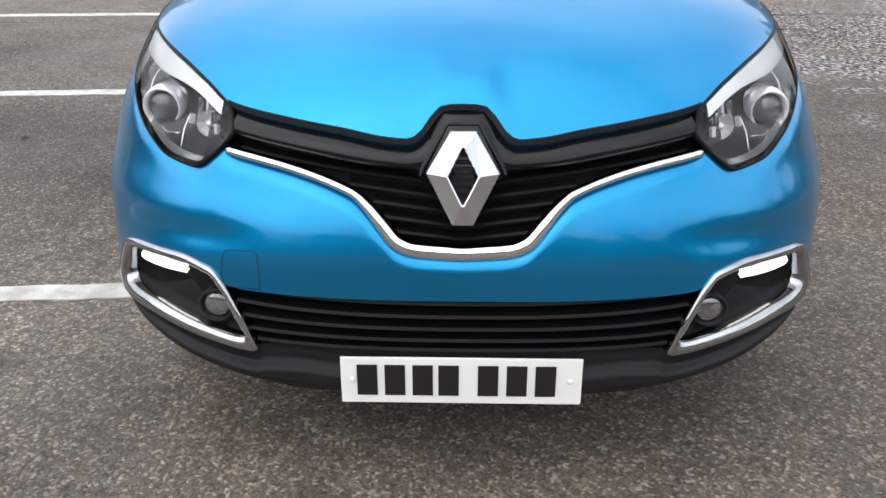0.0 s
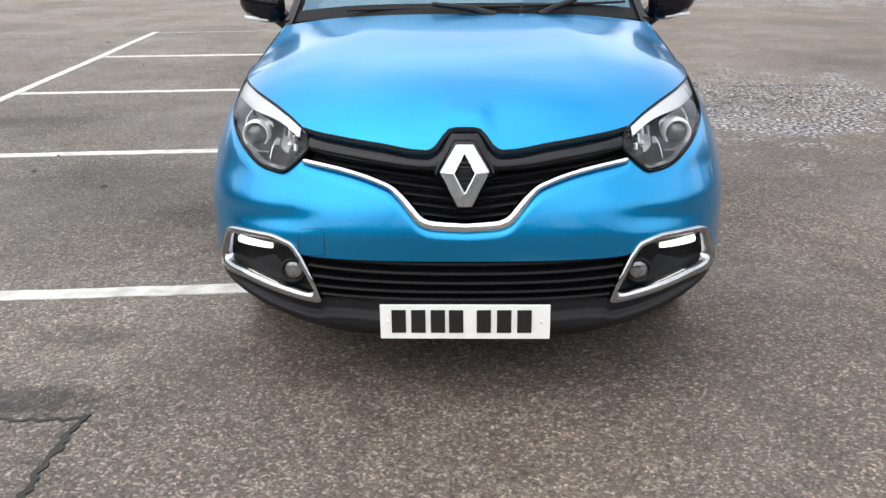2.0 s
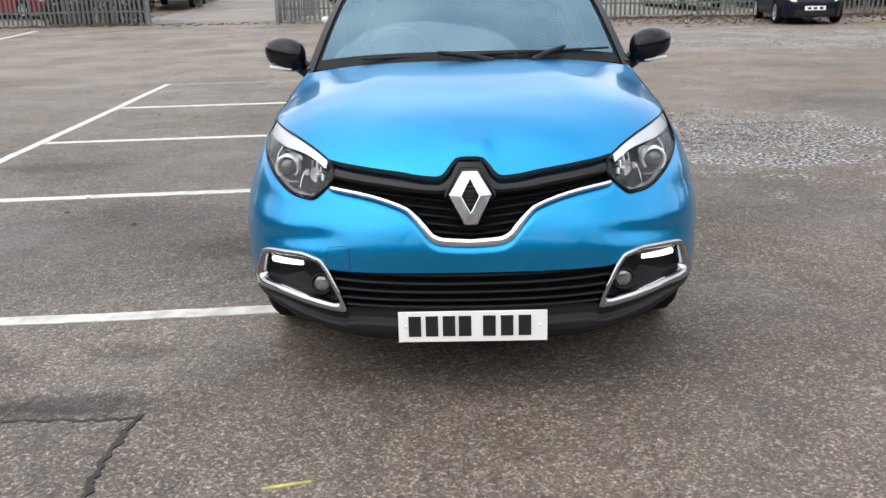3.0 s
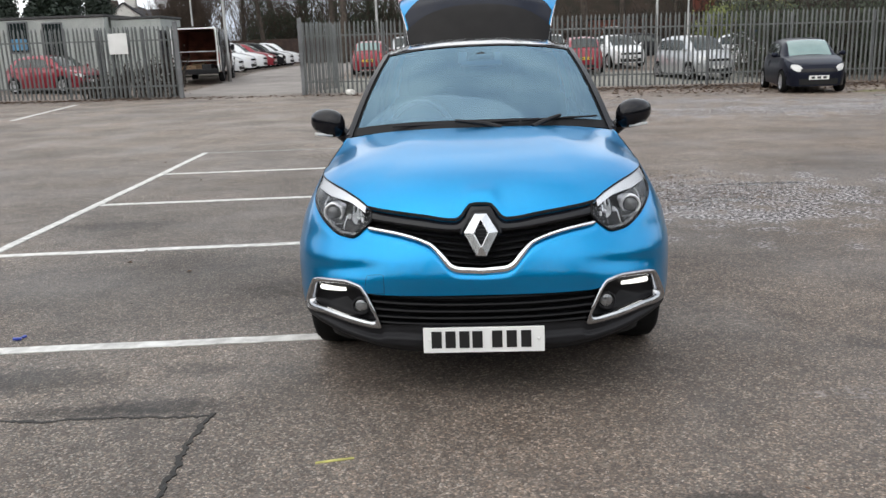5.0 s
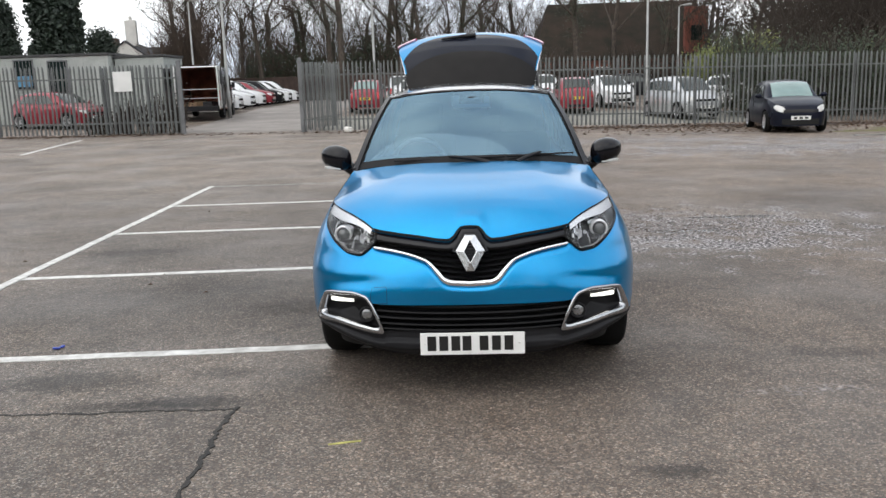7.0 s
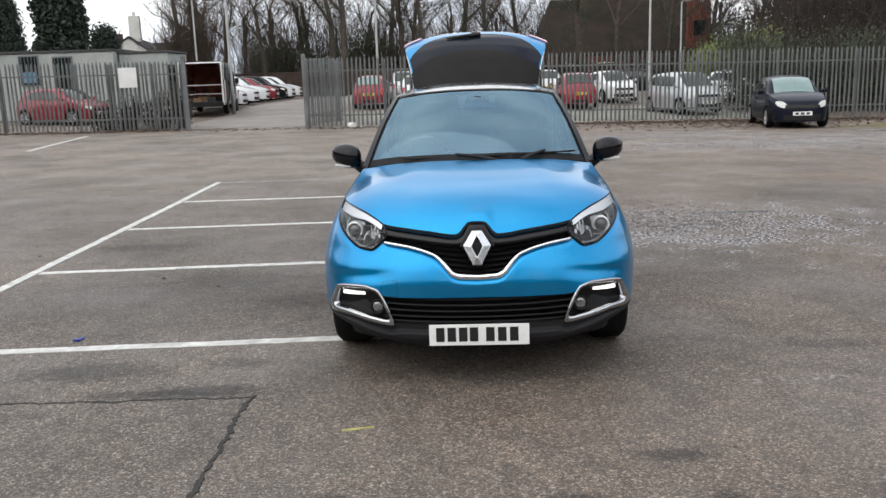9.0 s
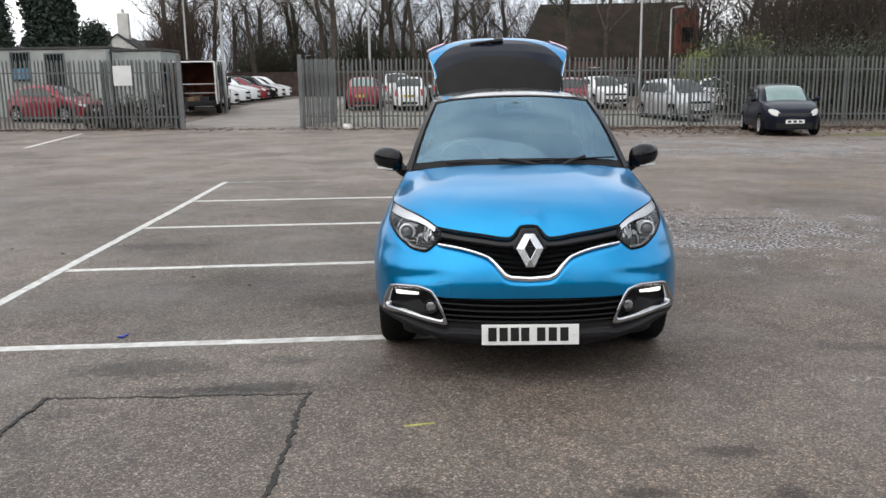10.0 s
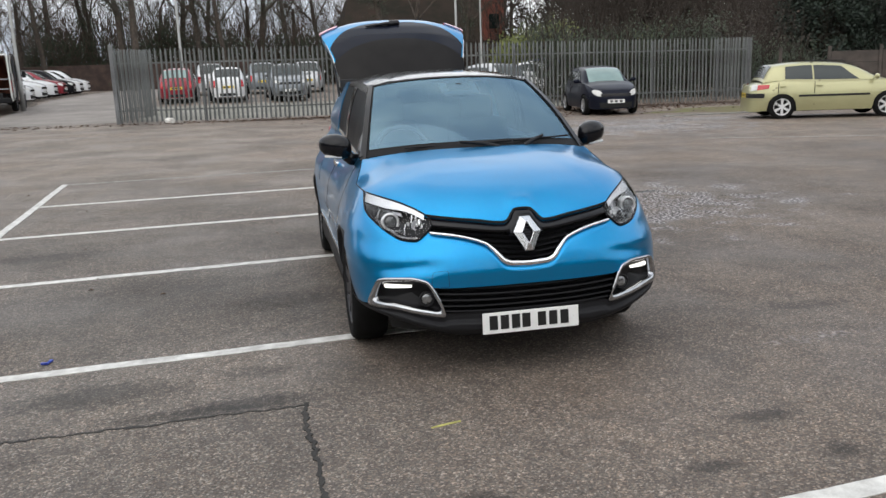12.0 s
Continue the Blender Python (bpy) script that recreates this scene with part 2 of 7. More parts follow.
def ring_sweep(path, section, closed=False):
    """Sweeps a small section (offsets along side and out) along path, a list of (point, side, out)."""
    verts, faces, n = [], [], len(section)
    for p, side, out in path:
        for a, b in section:
            verts.append(Vector(p) + side * a + out * b)
    count = len(path)
    for i in range(count if closed else count - 1):
        for k in range(n):
            a, b = i * n + k, i * n + (k + 1) % n
            c, d = ((i + 1) % count) * n + (k + 1) % n, ((i + 1) % count) * n + k
            faces.append((a, b, c, d))
    if not closed:
        faces += [tuple(range(n))[::-1], tuple((count - 1) * n + k for k in range(n))]
    return verts, faces


# ---- ground ----
def ground_z(x, y):
    """The car park falls a little to the east and rises behind the fence."""
    return -0.012 * x * smooth(5, 20, y) + 0.48 * smooth(24, 44, y)


# crumbled pale patches: place, reach and strength
PALES = ((2.5, 4.6, 1.75, 1.3, .95), (7.2, 14.8, 3.8, 1.7, .95), (5.6, 18.2, 2.8, 1.3, .8), (10.5, 17.0, 3.8, 1.2, .8), (1.75, -.02, .30, .07, .3))
# oil and dirt marks: place, reach and strength
STAINS = ((-2.25, .38, .46, .18, .40), (-1.45, .03, .34, .10, .34), (-1.8, .0, .38, .07, .48), (-1.41, .48, .20, .10, .6), (.8, -.87, .18, .07, .5), (.9, -1.26, .11, .07, .5), (.34, -1.24, .14, .06, .5), (-.64, -1.2, .12, .06, .45), (-3.3, 4.2, .6, .2, .6), (-1.17, 1.9, .4, .25, .6), (-6.4, 27.6, 1.3, .45, .5), (-7.6, 29.5, 1.4, .5, .6), (-4.9, 29.0, .7, .5, .6), (-.95, .25, .20, .35, .72), (1.9, -.9, .2, .08, .7), (2.1, .55, .3, .08, .72), (-2.1, 2.0, 2.1, 1.2, .68), (-2.0, 4.4, 1.9, 1.0, .72), (-2.2, 6.6, 1.9, .9, .76))


def asphalt(name):
    m = bpy.data.materials.new(name)
    m.use_nodes = True
    n, l = m.node_tree.nodes, m.node_tree.links
    p = n["Principled BSDF"]
    co = n.new("ShaderNodeTexCoord")

    def tex(kind, scale, detail=4.0, vec=None):
        t = n.new(kind)
        t.inputs["Scale"].default_value = scale
        if "Detail" in t.inputs:
            t.inputs["Detail"].default_value = detail
        l.new(vec or co.outputs["Object"], t.inputs["Vector"])
        return t

    def ramp(src, stops):
        r = n.new("ShaderNodeValToRGB")
        steps = r.color_ramp.elements
        steps[0].position, steps[-1].position = stops[0][0], stops[-1][0]
        for pos, _ in stops[1:-1]:
            steps.new(pos)
        for e, (pos, c) in zip(steps, stops):
            e.color = (*c, 1)
        l.new(src, r.inputs[0])
        return r

    def mix(kind, fac, a, b):
        x = n.new("ShaderNodeMix")
        x.data_type, x.blend_type = "RGBA", kind
        if hasattr(fac, "is_linked"):
            l.new(fac, x.inputs[0])
        else:
            x.inputs[0].default_value = fac
        l.new(a, x.inputs[6])
        l.new(b, x.inputs[7])
        return x.outputs[2]

    stones = tex("ShaderNodeTexVoronoi", 125.0, 0.0)
    stones.voronoi_dimensions = "2D"
    grain = n.new("ShaderNodeSeparateColor")
    l.new(stones.outputs["Color"], grain.inputs[0])
    chippings = tex("ShaderNodeTexVoronoi", 62.0, 0.0)
    chippings.voronoi_dimensions = "2D"
    coarse = n.new("ShaderNodeSeparateColor")
    l.new(chippings.outputs["Color"], coarse.inputs[0])
    fine = tex("ShaderNodeTexNoise", 150.0, 5.0)
    base = ramp(fine.outputs["Fac"], [(0.34, (0.060, 0.055, 0.050)), (0.50, (0.128, 0.116, 0.106)), (0.66, (0.25, 0.228, 0.208))])
    stone_tone = ramp(grain.outputs[0], [(0.0, (0.040, 0.037, 0.034)), (0.38, (0.098, 0.089, 0.081)), (0.68, (0.165, 0.150, 0.137)), (0.88, (0.30, 0.274, 0.250)), (1.0, (0.56, 0.53, 0.495))])
    c = mix("MIX", 0.55, base.outputs[0], stone_tone.outputs[0])
    c = mix("MULTIPLY", 0.55, c, ramp(coarse.outputs[0], [(0.0, (0.62, 0.61, 0.60)), (0.5, (1.0, 1.0, 1.0)), (0.9, (1.22, 1.20, 1.17)), (1.0, (1.7, 1.66, 1.6))]).outputs[0])
    pits = tex("ShaderNodeTexNoise", 38.0, 3.0)
    c = mix("MULTIPLY", 0.55, c, ramp(pits.outputs["Fac"], [(0.34, (0.42, 0.41, 0.40)), (0.44, (1, 1, 1)), (0.62, (1.05, 1.04, 1.03)), (0.74, (1.35, 1.33, 1.3))]).outputs[0])
    tint = ramp(grain.outputs[1], [(0.0, (1.12, 0.98, 0.88)), (0.6, (1, 1, 1)), (1.0, (0.92, 0.98, 1.0))])
    c = mix("MULTIPLY", 0.8, c, tint.outputs[0])
    # the driven lane is browner and darker than the parking bays
    lane_edge = tex("ShaderNodeTexNoise", 0.9, 6.0)
    pos = n.new("ShaderNodeSeparateXYZ")
    l.new(co.outputs["Object"], pos.inputs[0])
    lane = n.new("ShaderNodeMath")
    lane.operation = "MULTIPLY_ADD"
    l.new(lane_edge.outputs["Fac"], lane.inputs[0])
    lane.inputs[1].default_value = 3.0
    l.new(pos.outputs["X"], lane.inputs[2])
    lane_fac = n.new("ShaderNodeMapRange")
    lane_fac.inputs["From Min"].default_value, lane_fac.inputs["From Max"].default_value = -0.6, 2.2
    l.new(lane.outputs[0], lane_fac.inputs["Value"])
    c = mix("MULTIPLY", 1.0, c, ramp(lane_fac.outputs[0], [(0.0, (0.91, 0.885, 0.865)), (1.0, (0.82, 0.755, 0.705))]).outputs[0])
    # the asphalt turns paler with y, towards the far half
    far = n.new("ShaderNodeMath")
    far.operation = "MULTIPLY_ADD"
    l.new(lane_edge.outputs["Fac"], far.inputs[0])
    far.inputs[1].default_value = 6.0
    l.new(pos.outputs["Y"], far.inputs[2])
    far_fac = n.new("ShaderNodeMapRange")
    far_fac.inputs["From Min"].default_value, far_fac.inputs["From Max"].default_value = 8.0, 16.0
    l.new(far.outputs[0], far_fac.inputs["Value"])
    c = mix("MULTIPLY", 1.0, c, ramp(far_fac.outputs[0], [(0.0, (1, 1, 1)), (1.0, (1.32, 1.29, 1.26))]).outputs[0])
    broad = tex("ShaderNodeTexNoise", 0.55, 7.0)
    c = mix("MULTIPLY", 0.75, c, ramp(broad.outputs["Fac"], [(0.32, (0.60, 0.59, 0.59)), (0.5, (0.96, 0.94, 0.92)), (0.70, (1.26, 1.21, 1.15))]).outputs[0])
    mid = tex("ShaderNodeTexNoise", 5.0, 11.0)
    c = mix("MULTIPLY", 0.6, c, ramp(mid.outputs["Fac"], [(0.32, (0.66, 0.65, 0.65)), (0.52, (1.02, 1.01, 1.0)), (0.75, (1.22, 1.2, 1.16))]).outputs[0])
    oil = tex("ShaderNodeTexNoise", 1.35, 9.0)
    oil_mask = ramp(oil.outputs["Fac"], [(0.62, (1, 1, 1)), (0.70, (0.42, 0.41, 0.41))])
    c = mix("MULTIPLY", 0.4, c, oil_mask.outputs[0])
    crack_warp = tex("ShaderNodeTexNoise", 2.0, 4.0)
    warped = n.new("ShaderNodeVectorMath")
    warped.operation = "MULTIPLY_ADD"
    l.new(crack_warp.outputs["Color"], warped.inputs[0])
    warped.inputs[1].default_value = (0.35, 0.35, 0.0)
    l.new(co.outputs["Object"], warped.inputs[2])
    cracks = tex("ShaderNodeTexVoronoi", 0.28, vec=warped.outputs[0])
    cracks.feature = "DISTANCE_TO_EDGE"
    crack = ramp(cracks.outputs["Distance"], [(0.0, (0.55, 0.54, 0.53)), (0.004, (1, 1, 1))])
    c = mix("MULTIPLY", 0.55, c, crack.outputs[0])
    smear = tex("ShaderNodeTexNoise", 24.0, 12.0)

    def reach(x, y, rx, ry):
        """Distance from a place, counted in its reach."""
        mp = n.new("ShaderNodeMapping")
        mp.inputs["Location"].default_value = (-x / rx, -y / ry, 0)
        mp.inputs["Scale"].default_value = (1 / rx, 1 / ry, 0)
        l.new(co.outputs["Object"], mp.inputs[0])
        ln = n.new("ShaderNodeVectorMath")
        ln.operation = "LENGTH"
        l.new(mp.outputs[0], ln.inputs[0])
        return ln.outputs["Value"]

    def sums(kind, a, b, add=None):
        """One step of arithmetic between two values."""
        q = n.new("ShaderNodeMath")
        q.operation = kind
        for k, src in enumerate((a, b) if add is None else (a, b, add)):
            if hasattr(src, "is_linked"):
                l.new(src, q.inputs[k])
            else:
                q.inputs[k].default_value = src
        return q.outputs[0]

    def ranged(src, a, b, lo, hi):
        q = n.new("ShaderNodeMapRange")
        for key, val in (("From Min", a), ("From Max", b), ("To Min", lo), ("To Max", hi)):
            q.inputs[key].default_value = val
        l.new(src, q.inputs["Value"])
        return q.outputs[0]

    dirt = None
    for x, y, rx, ry, depth in STAINS:
        one = ranged(sums("MULTIPLY_ADD", smear.outputs["Fac"], 2.0, reach(x, y, rx, ry)), 1.525, 2.15, depth, 1.0)
        dirt = one if dirt is None else sums("MULTIPLY", dirt, one)
    c = mix("MULTIPLY", 1.0, c, dirt)
    scuff = tex("ShaderNodeTexNoise", 2.6, 11.0)
    chips = tex("ShaderNodeTexNoise", 30.0, 8.0)
    crumbled = None
    for x, y, rx, ry, strength in PALES:
        near = sums("MULTIPLY_ADD", reach(x, y, rx, ry), -0.22, scuff.outputs["Fac"])
        one = ranged(sums("MULTIPLY_ADD", chips.outputs["Fac"], 0.22, near), 0.37, 0.51, 0.0, strength)
        crumbled = one if crumbled is None else sums("MAXIMUM", crumbled, one)
    pale = ramp(chips.outputs["Fac"], [(0.455, (0.016, 0.014, 0.013)), (0.50, (0.075, 0.066, 0.063)), (0.535, (0.29, 0.266, 0.264)), (0.66, (0.52, 0.486, 0.482))])
    c = mix("MIX", crumbled, c, pale.outputs[0])
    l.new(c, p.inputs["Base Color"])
    wet = tex("ShaderNodeTexNoise", 0.8, 6.0)
    rr = n.new("ShaderNodeMapRange")
    rr.inputs["From Min"].default_value, rr.inputs["From Max"].default_value = 0.35, 0.65
    rr.inputs["To Min"].default_value, rr.inputs["To Max"].default_value = 0.8, 0.52
    l.new(wet.outputs["Fac"], rr.inputs["Value"])
    l.new(rr.outputs[0], p.inputs["Roughness"])
    p.inputs["Specular IOR Level"].default_value = 0.42
    b1 = n.new("ShaderNodeBump")
    b1.invert = True
    b1.inputs["Strength"].default_value, b1.inputs["Distance"].default_value = 0.2, 0.004
    l.new(stones.outputs["Distance"], b1.inputs["Height"])
    b2 = n.new("ShaderNodeBump")
    b2.inputs["Strength"].default_value, b2.inputs["Distance"].default_value = 0.3, 0.008
    l.new(mid.outputs["Fac"], b2.inputs["Height"])
    l.new(b1.outputs[0], b2.inputs["Normal"])
    l.new(b2.outputs[0], p.inputs["Normal"])
    return m


M_ASPHALT = asphalt("worn_asphalt")
M_LINE = mat("worn_white_line_paint", (0.68, 0.67, 0.64), 0.75, vary=0.2, scale=11, bump=0.3, bump_scale=120, second=(0.42, 0.41, 0.39))
M_LINE_OLD = mat("faded_line_paint", (0.33, 0.32, 0.30), 0.8, vary=0.3, scale=7, bump=0.3, bump_scale=120, second=(0.15, 0.145, 0.135))
M_TAR = mat("tar_seam", (0.035, 0.032, 0.029), 0.8, vary=0.3, scale=8, bump=0.4, bump_scale=80)

gx = sorted({*np.round(np.arange(-8, 12.01, 0.5), 2), *np.round(np.arange(-40, 50, 2.5), 2), -600.0, -250.0, -120.0, -70.0, 70.0, 120.0, 250.0, 600.0})
gy = sorted({*np.round(np.arange(-6, 28, 0.5), 2), *np.round(np.arange(28, 70, 2.0), 2), -600.0, -250.0, -120.0, -60.0, -30.0, -15.0, 90.0, 130.0, 250.0, 700.0})
rows = [[(x, y, ground_z(max(-40, min(40, x)), y)) for x in gx] for y in gy]
v, f = lip_grid(rows)
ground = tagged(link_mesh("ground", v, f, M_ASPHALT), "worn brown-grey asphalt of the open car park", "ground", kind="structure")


def ground_strip(name, a, b, width, material, label, wobble=0.0, lift=0.004, category="road marking", seed=1, group="", step=0.06):
    """A strip painted or sealed on the ground from a to b, with uneven edges."""
    rng = random.Random(seed)
    a, b = Vector((*a, 0)), Vector((*b, 0))
    count = max(2, int((b - a).length / step)) if wobble else max(2, int((b - a).length / 0.5))
    side = (b - a).normalized().cross(Vector((0, 0, 1)))
    rows = [[], []]
    drift = 0.0
    for i in range(count + 1):
        p = a.lerp(b, i / count)
        drift = drift * 0.8 + rng.uniform(-wobble, wobble)
        for r, s in ((0, -1), (1, 1)):
            q = p + side * (s * width / 2 + drift * 0.7 + rng.uniform(-wobble, wobble) * 0.6)
            rows[r].append((q.x, q.y, ground_z(q.x, q.y) + lift))
    v, f = lip_grid(rows)
    bottom = [(p[0], p[1], p[2] - lift - 0.002) for p in v]
    n = len(v)
    f = f + [tuple(k + n for k in q[::-1]) for q in f]
    rim = list(range(count + 1)) + [count + 1 + k for k in range(count, -1, -1)]
    f += [(rim[k], rim[(k + 1) % len(rim)], rim[(k + 1) % len(rim)] + n, rim[k] + n) for k in range(len(rim))]
    return tagged(link_mesh(name, v + [Vector(q) for q in bottom], f, material, smooth=False), label, category, group, "structure")


# bay lines beside the car: one long line and the cross lines from it
LONG_A, LONG_B = (-3.80, -1.4), (-4.10, 9.8)
ground_strip("bay_line", LONG_A, LONG_B, 0.09, M_LINE, "long white painted bay line on asphalt", 0.004, 0.008, seed=3, group="bay lines")
for k, (a, b, worn) in enumerate((((-6.5, 0.66), (0.7, 0.97), 0), ((-3.92, 3.10), (0.6, 3.31), 0), ((-3.97, 5.36), (0.6, 5.50), 0), ((-4.02, 7.58), (0.6, 7.70), 0), ((-4.10, 9.78), (0.4, 9.93), 1))):
    ground_strip("bay_line", a, b, 0.095, M_LINE_OLD if worn else M_LINE, "faded white bay line on asphalt" if worn else "white painted bay line on asphalt", 0.004, seed=10 + k, group="bay lines")
ground_strip("bay_line", (0.25, -1.60), (3.2, -1.40), 0.10, M_LINE, "white painted bay line on asphalt", 0.004, seed=21, group="bay lines")
ground_strip("bay_line", (-11.1, 17.3), (-12.1, 23.2), 0.13, M_LINE, "faded white bay line on asphalt", 0.004, seed=22, group="bay lines")
ground_strip("bay_line", (-10.9, 19.0), (-8.3, 23.4), 0.09, M_LINE_OLD, "faded white bay line on asphalt", 0.004, seed=23, group="bay lines")
# sealed edge of a dug-up patch
for k, (a, b, w) in enumerate((((-2.62, -0.08), (-1.18, -0.09), 0.016), ((-1.20, -0.06), (-1.20, -2.6), 0.021), ((-2.6, -0.08), (-2.62, -2.6), 0.02))):
    ground_strip("tar_seam", a, b, w, M_TAR, "dark ragged seam round a patched trench", 0.012, 0.003 + 0.002 * k, "seam", 30 + k, "trench seams", 0.018)

# ---- the blue crossover ----
car = thing("crossover_car", pose(0.0, 0.0, 0.0, 0, 0, -1.7), "bright blue crossover hatchback with black roof and raised tailgate", "car")
AX_F, AX_R, ARCH, ARCH_Z = 0.862, 3.466, 0.365, 0.335

NOSE = curve((.16, .24, .34, .45, .55, .62, .70, .78, .84, .90, 1.0, 1.1), (.07, .03, .003, -.016, -.013, .001, .033, .07, .108, .16, .28, .42))
WIDE = curve((.16, .3, .45, .6, .72, .82, .92, 1.0, 1.08), (.80, .845, .88, .887, .872, .84, .795, .75, .70))
ROUND = curve((.16, .34, .47, .6, .72, 1.1), (3.6, 3.3, 2.8, 2.6, 2.4, 2.4))
SWEEP, FULL = 0.64, 0.87


def flare(y, z):
    return 0.016 * (math.exp(-((y - AX_F) / 0.27) ** 2) + math.exp(-((y - AX_R) / 0.3) ** 2)) * smooth(.3, .45, z) * (1 - smooth(.7, .88, z))


def relief(X, z):
    """Pressed shapes in the bumper skin."""
    a = abs(X)
    d = -0.012 * math.exp(-((z - 0.585 + 0.10 * (a - 0.6)) / 0.036) ** 2) * smooth(.38, .56, a) * (1 - smooth(.68, .84, a))
    return d


def skin(X, z, out=0.0, shaped=False):
    """A point of the front and wing skin. X runs sideways from the middle to FULL at the wheel arch; out lifts it forward."""
    r = min(abs(X) / FULL, 1.0)
    n, w = ROUND(z), WIDE(z)
    bow = 1 - (1 - r ** n) ** (1 / n)
    y = NOSE(z) + SWEEP * bow
    x = w * r + flare(y, z) * r ** 8
    o = out + (relief(X, z) if shaped else 0.0)
    side = smooth(.45, 1.0, r)
    return Vector((math.copysign(x + o * side * .8, X), y - o * (1 - 0.6 * side), z))


def spread(n, a=-1.0, b=1.0):
    """Sideways stations, closer together towards the corners."""
    return [FULL * math.copysign(abs(math.sin(k * math.pi / 2)) ** 0.8, k) for k in np.linspace(a, b, n)]


# edges of the front panels: height over the sideways coordinate
E_BONNET = curve((0, .040, .060, .090, .112, .155, .25, .377, .515, .536, .585, .68, .78, .845, .87), (.858, .857, .843, .808, .798, .80, .813, .826, .842, .852, .874, .903, .921, .930, .94))
E_BAR = curve((0, .108, .165, .317, .49), (.748, .749, .752, .770, .790))
E_CHROME = curve((0, .095, .129, .16, .191, .224, .364, .497), (.586, .592, .605, .64, .673, .698, .737, .754))
E_LAMP_LOW = curve((.488, .52, .568, .63, .70, .77, .82, .845), (.793, .752, .719, .724, .755, .80, .845, .925))
E_LAMP_TOP = curve((.488, .508, .536, .585, .68, .78, .845), (.797, .836, .850, .872, .901, .920, .929))
E_SKIRT = curve((0, .448, .458, .585, .70, .80, .83, .87), (.352, .350, .331, .349, .375, .371, .37, .37))
E_SKIRT_LOW = curve((0, .36, .5, .65, .8, .87), (.212, .222, .246, .296, .345, .358))


def bumper_top(X):
    a = abs(X)
    if a < .497:
        return E_CHROME(a) - 0.004
    if a < .845:
        return min(E_LAMP_LOW(max(a, .51)) - 0.006, .92)
    return E_BONNET(a) - 0.003


E_FOG_TOP = curve((.455, .470, .494, .525, .60, .72, .757, .79, .815, .861, .866, .87), (.488, .489, .494, .527, .544, .534, .516, .45, .386, .37, .46, .62))


def bumper_low(X):
    return 0.488 if abs(X) < .455 else E_FOG_TOP(abs(X))


def front_patch(name, stations, low, top, material, rows=18, out=0.0, depth=0.014, shaped=False, parent=None, label="", lips="tb"):
    grid = []
    for k in range(rows + 1):
        grid.append([skin(X, low(X) + (top(X) - low(X)) * k / rows, out(X, k / rows) if callable(out) else out, shaped) for X in stations])
    v, f = lip_grid(grid, depth, lips, inward=(0, 1, 0))
    return link_mesh(name, v, f, material, parent or car, label)


def rolled_lip(X, k):
    """The bumper's upper edge rolls back under the lamps and the grille strip."""
    d = (bumper_top(X) - bumper_low(X)) * (1 - k)
    return -(.016 - .009 * smooth(.46, .52, abs(X))) * max(0.0, 1 - d / .034) ** 2 * (1 - smooth(.80, .845, abs(X)))


front_patch("front_bumper", spread(161), bumper_low, bumper_top, M_BLUE, 40, rolled_lip, shaped=True, label="bright blue metallic bumper skin")
front_patch("bumper_backing", [x for x in spread(41) if abs(x) < .80], lambda X: .24, lambda X: min(E_BONNET(abs(X)) - .012, .86), M_DARK, 14, -0.075, 0.0, label="dark hollow behind the grilles")
front_patch("front_skirt", spread(121), lambda X: E_SKIRT_LOW(abs(X)), lambda X: E_SKIRT(abs(X)) - .002, M_MATT, 22, lambda X, k: 0.002 + 0.026 * smooth(0, .35, k) * (1 - smooth(.55, .78, k)) * (1 - smooth(.6, .82, abs(X))) - 0.010 * smooth(.7, .9, k) * (1 - smooth(.42, .5, abs(X))) - .012 * math.exp(-((abs(X) - .37) / .07) ** 2) * smooth(.1, .5, k) - .014 * math.exp(-((k - .66) / .09) ** 2) * (1 - smooth(.44, .62, abs(X))), 0.03, label="matt black plastic skirt")

# lower grille: five blades
for z in (.478, .446, .414, .382, .354):
    half = .447 + .04 * (z - .35) / .14
    path = []
    for X in np.linspace(-half, half, 33):
        p = skin(X, z + .012 * (abs(X) / .45) ** 2, -0.006)
        path.append((p, Vector((0, 0, 1)), Vector((0, -1, 0))))
    v, f = ring_sweep(path, [(-.012, -.035), (-.010, -.008), (-.005, -.002), (.001, -.006), (.005, -.035)])
    link_mesh("lower_grille_blade", v, f, M_BLADE, car, "black plastic grille blade", smooth=False)

# upper grille: gloss bar, emblem plinth, blades, chrome strip
bar_x = [x for x in np.linspace(-.492, .492, 101)]
front_patch("grille_bar", bar_x, lambda X: E_BAR(abs(X)), lambda X: E_BONNET(abs(X)) - .013, M_GLOSS, 8, lambda X, k: 0.002 - 0.016 * smooth(.6, 1, k) - 0.008 * smooth(.25, 0, k), 0.02, label="gloss black bar below the bonnet")
for zk in (.724, .699, .674, .649, .624):
    xs = [X for X in np.linspace(-.49, .49, 99) if zk + .105 * (abs(X) - .1) > E_CHROME(abs(X)) + .012 and zk + .105 * (abs(X) - .1) < E_BAR(abs(X)) - .006]
    path = [(skin(X, zk + .105 * (abs(X) - .1), -0.022), Vector((0, 0, 1)), Vector((0, -1, 0))) for X in xs]
    v, f = ring_sweep(path, [(-.009, -.03), (-.007, -.004), (-.004, .0), (.0, -.006), (.003, -.03)])
    link_mesh("grille_blade", v, f, M_BLADE, car, "black grille blade", smooth=False)
PLINTH = curve((.728, .752, .80, .835, .851), (.098, .100, .079, .060, .047))
grid = [[skin(PLINTH(z) * u, z, 0.012 - 0.026 * abs(u) ** 5 - .020 * smooth(.752, .728, z)) for u in np.linspace(-1, 1, 21)] for z in np.linspace(.728, .848, 16)]
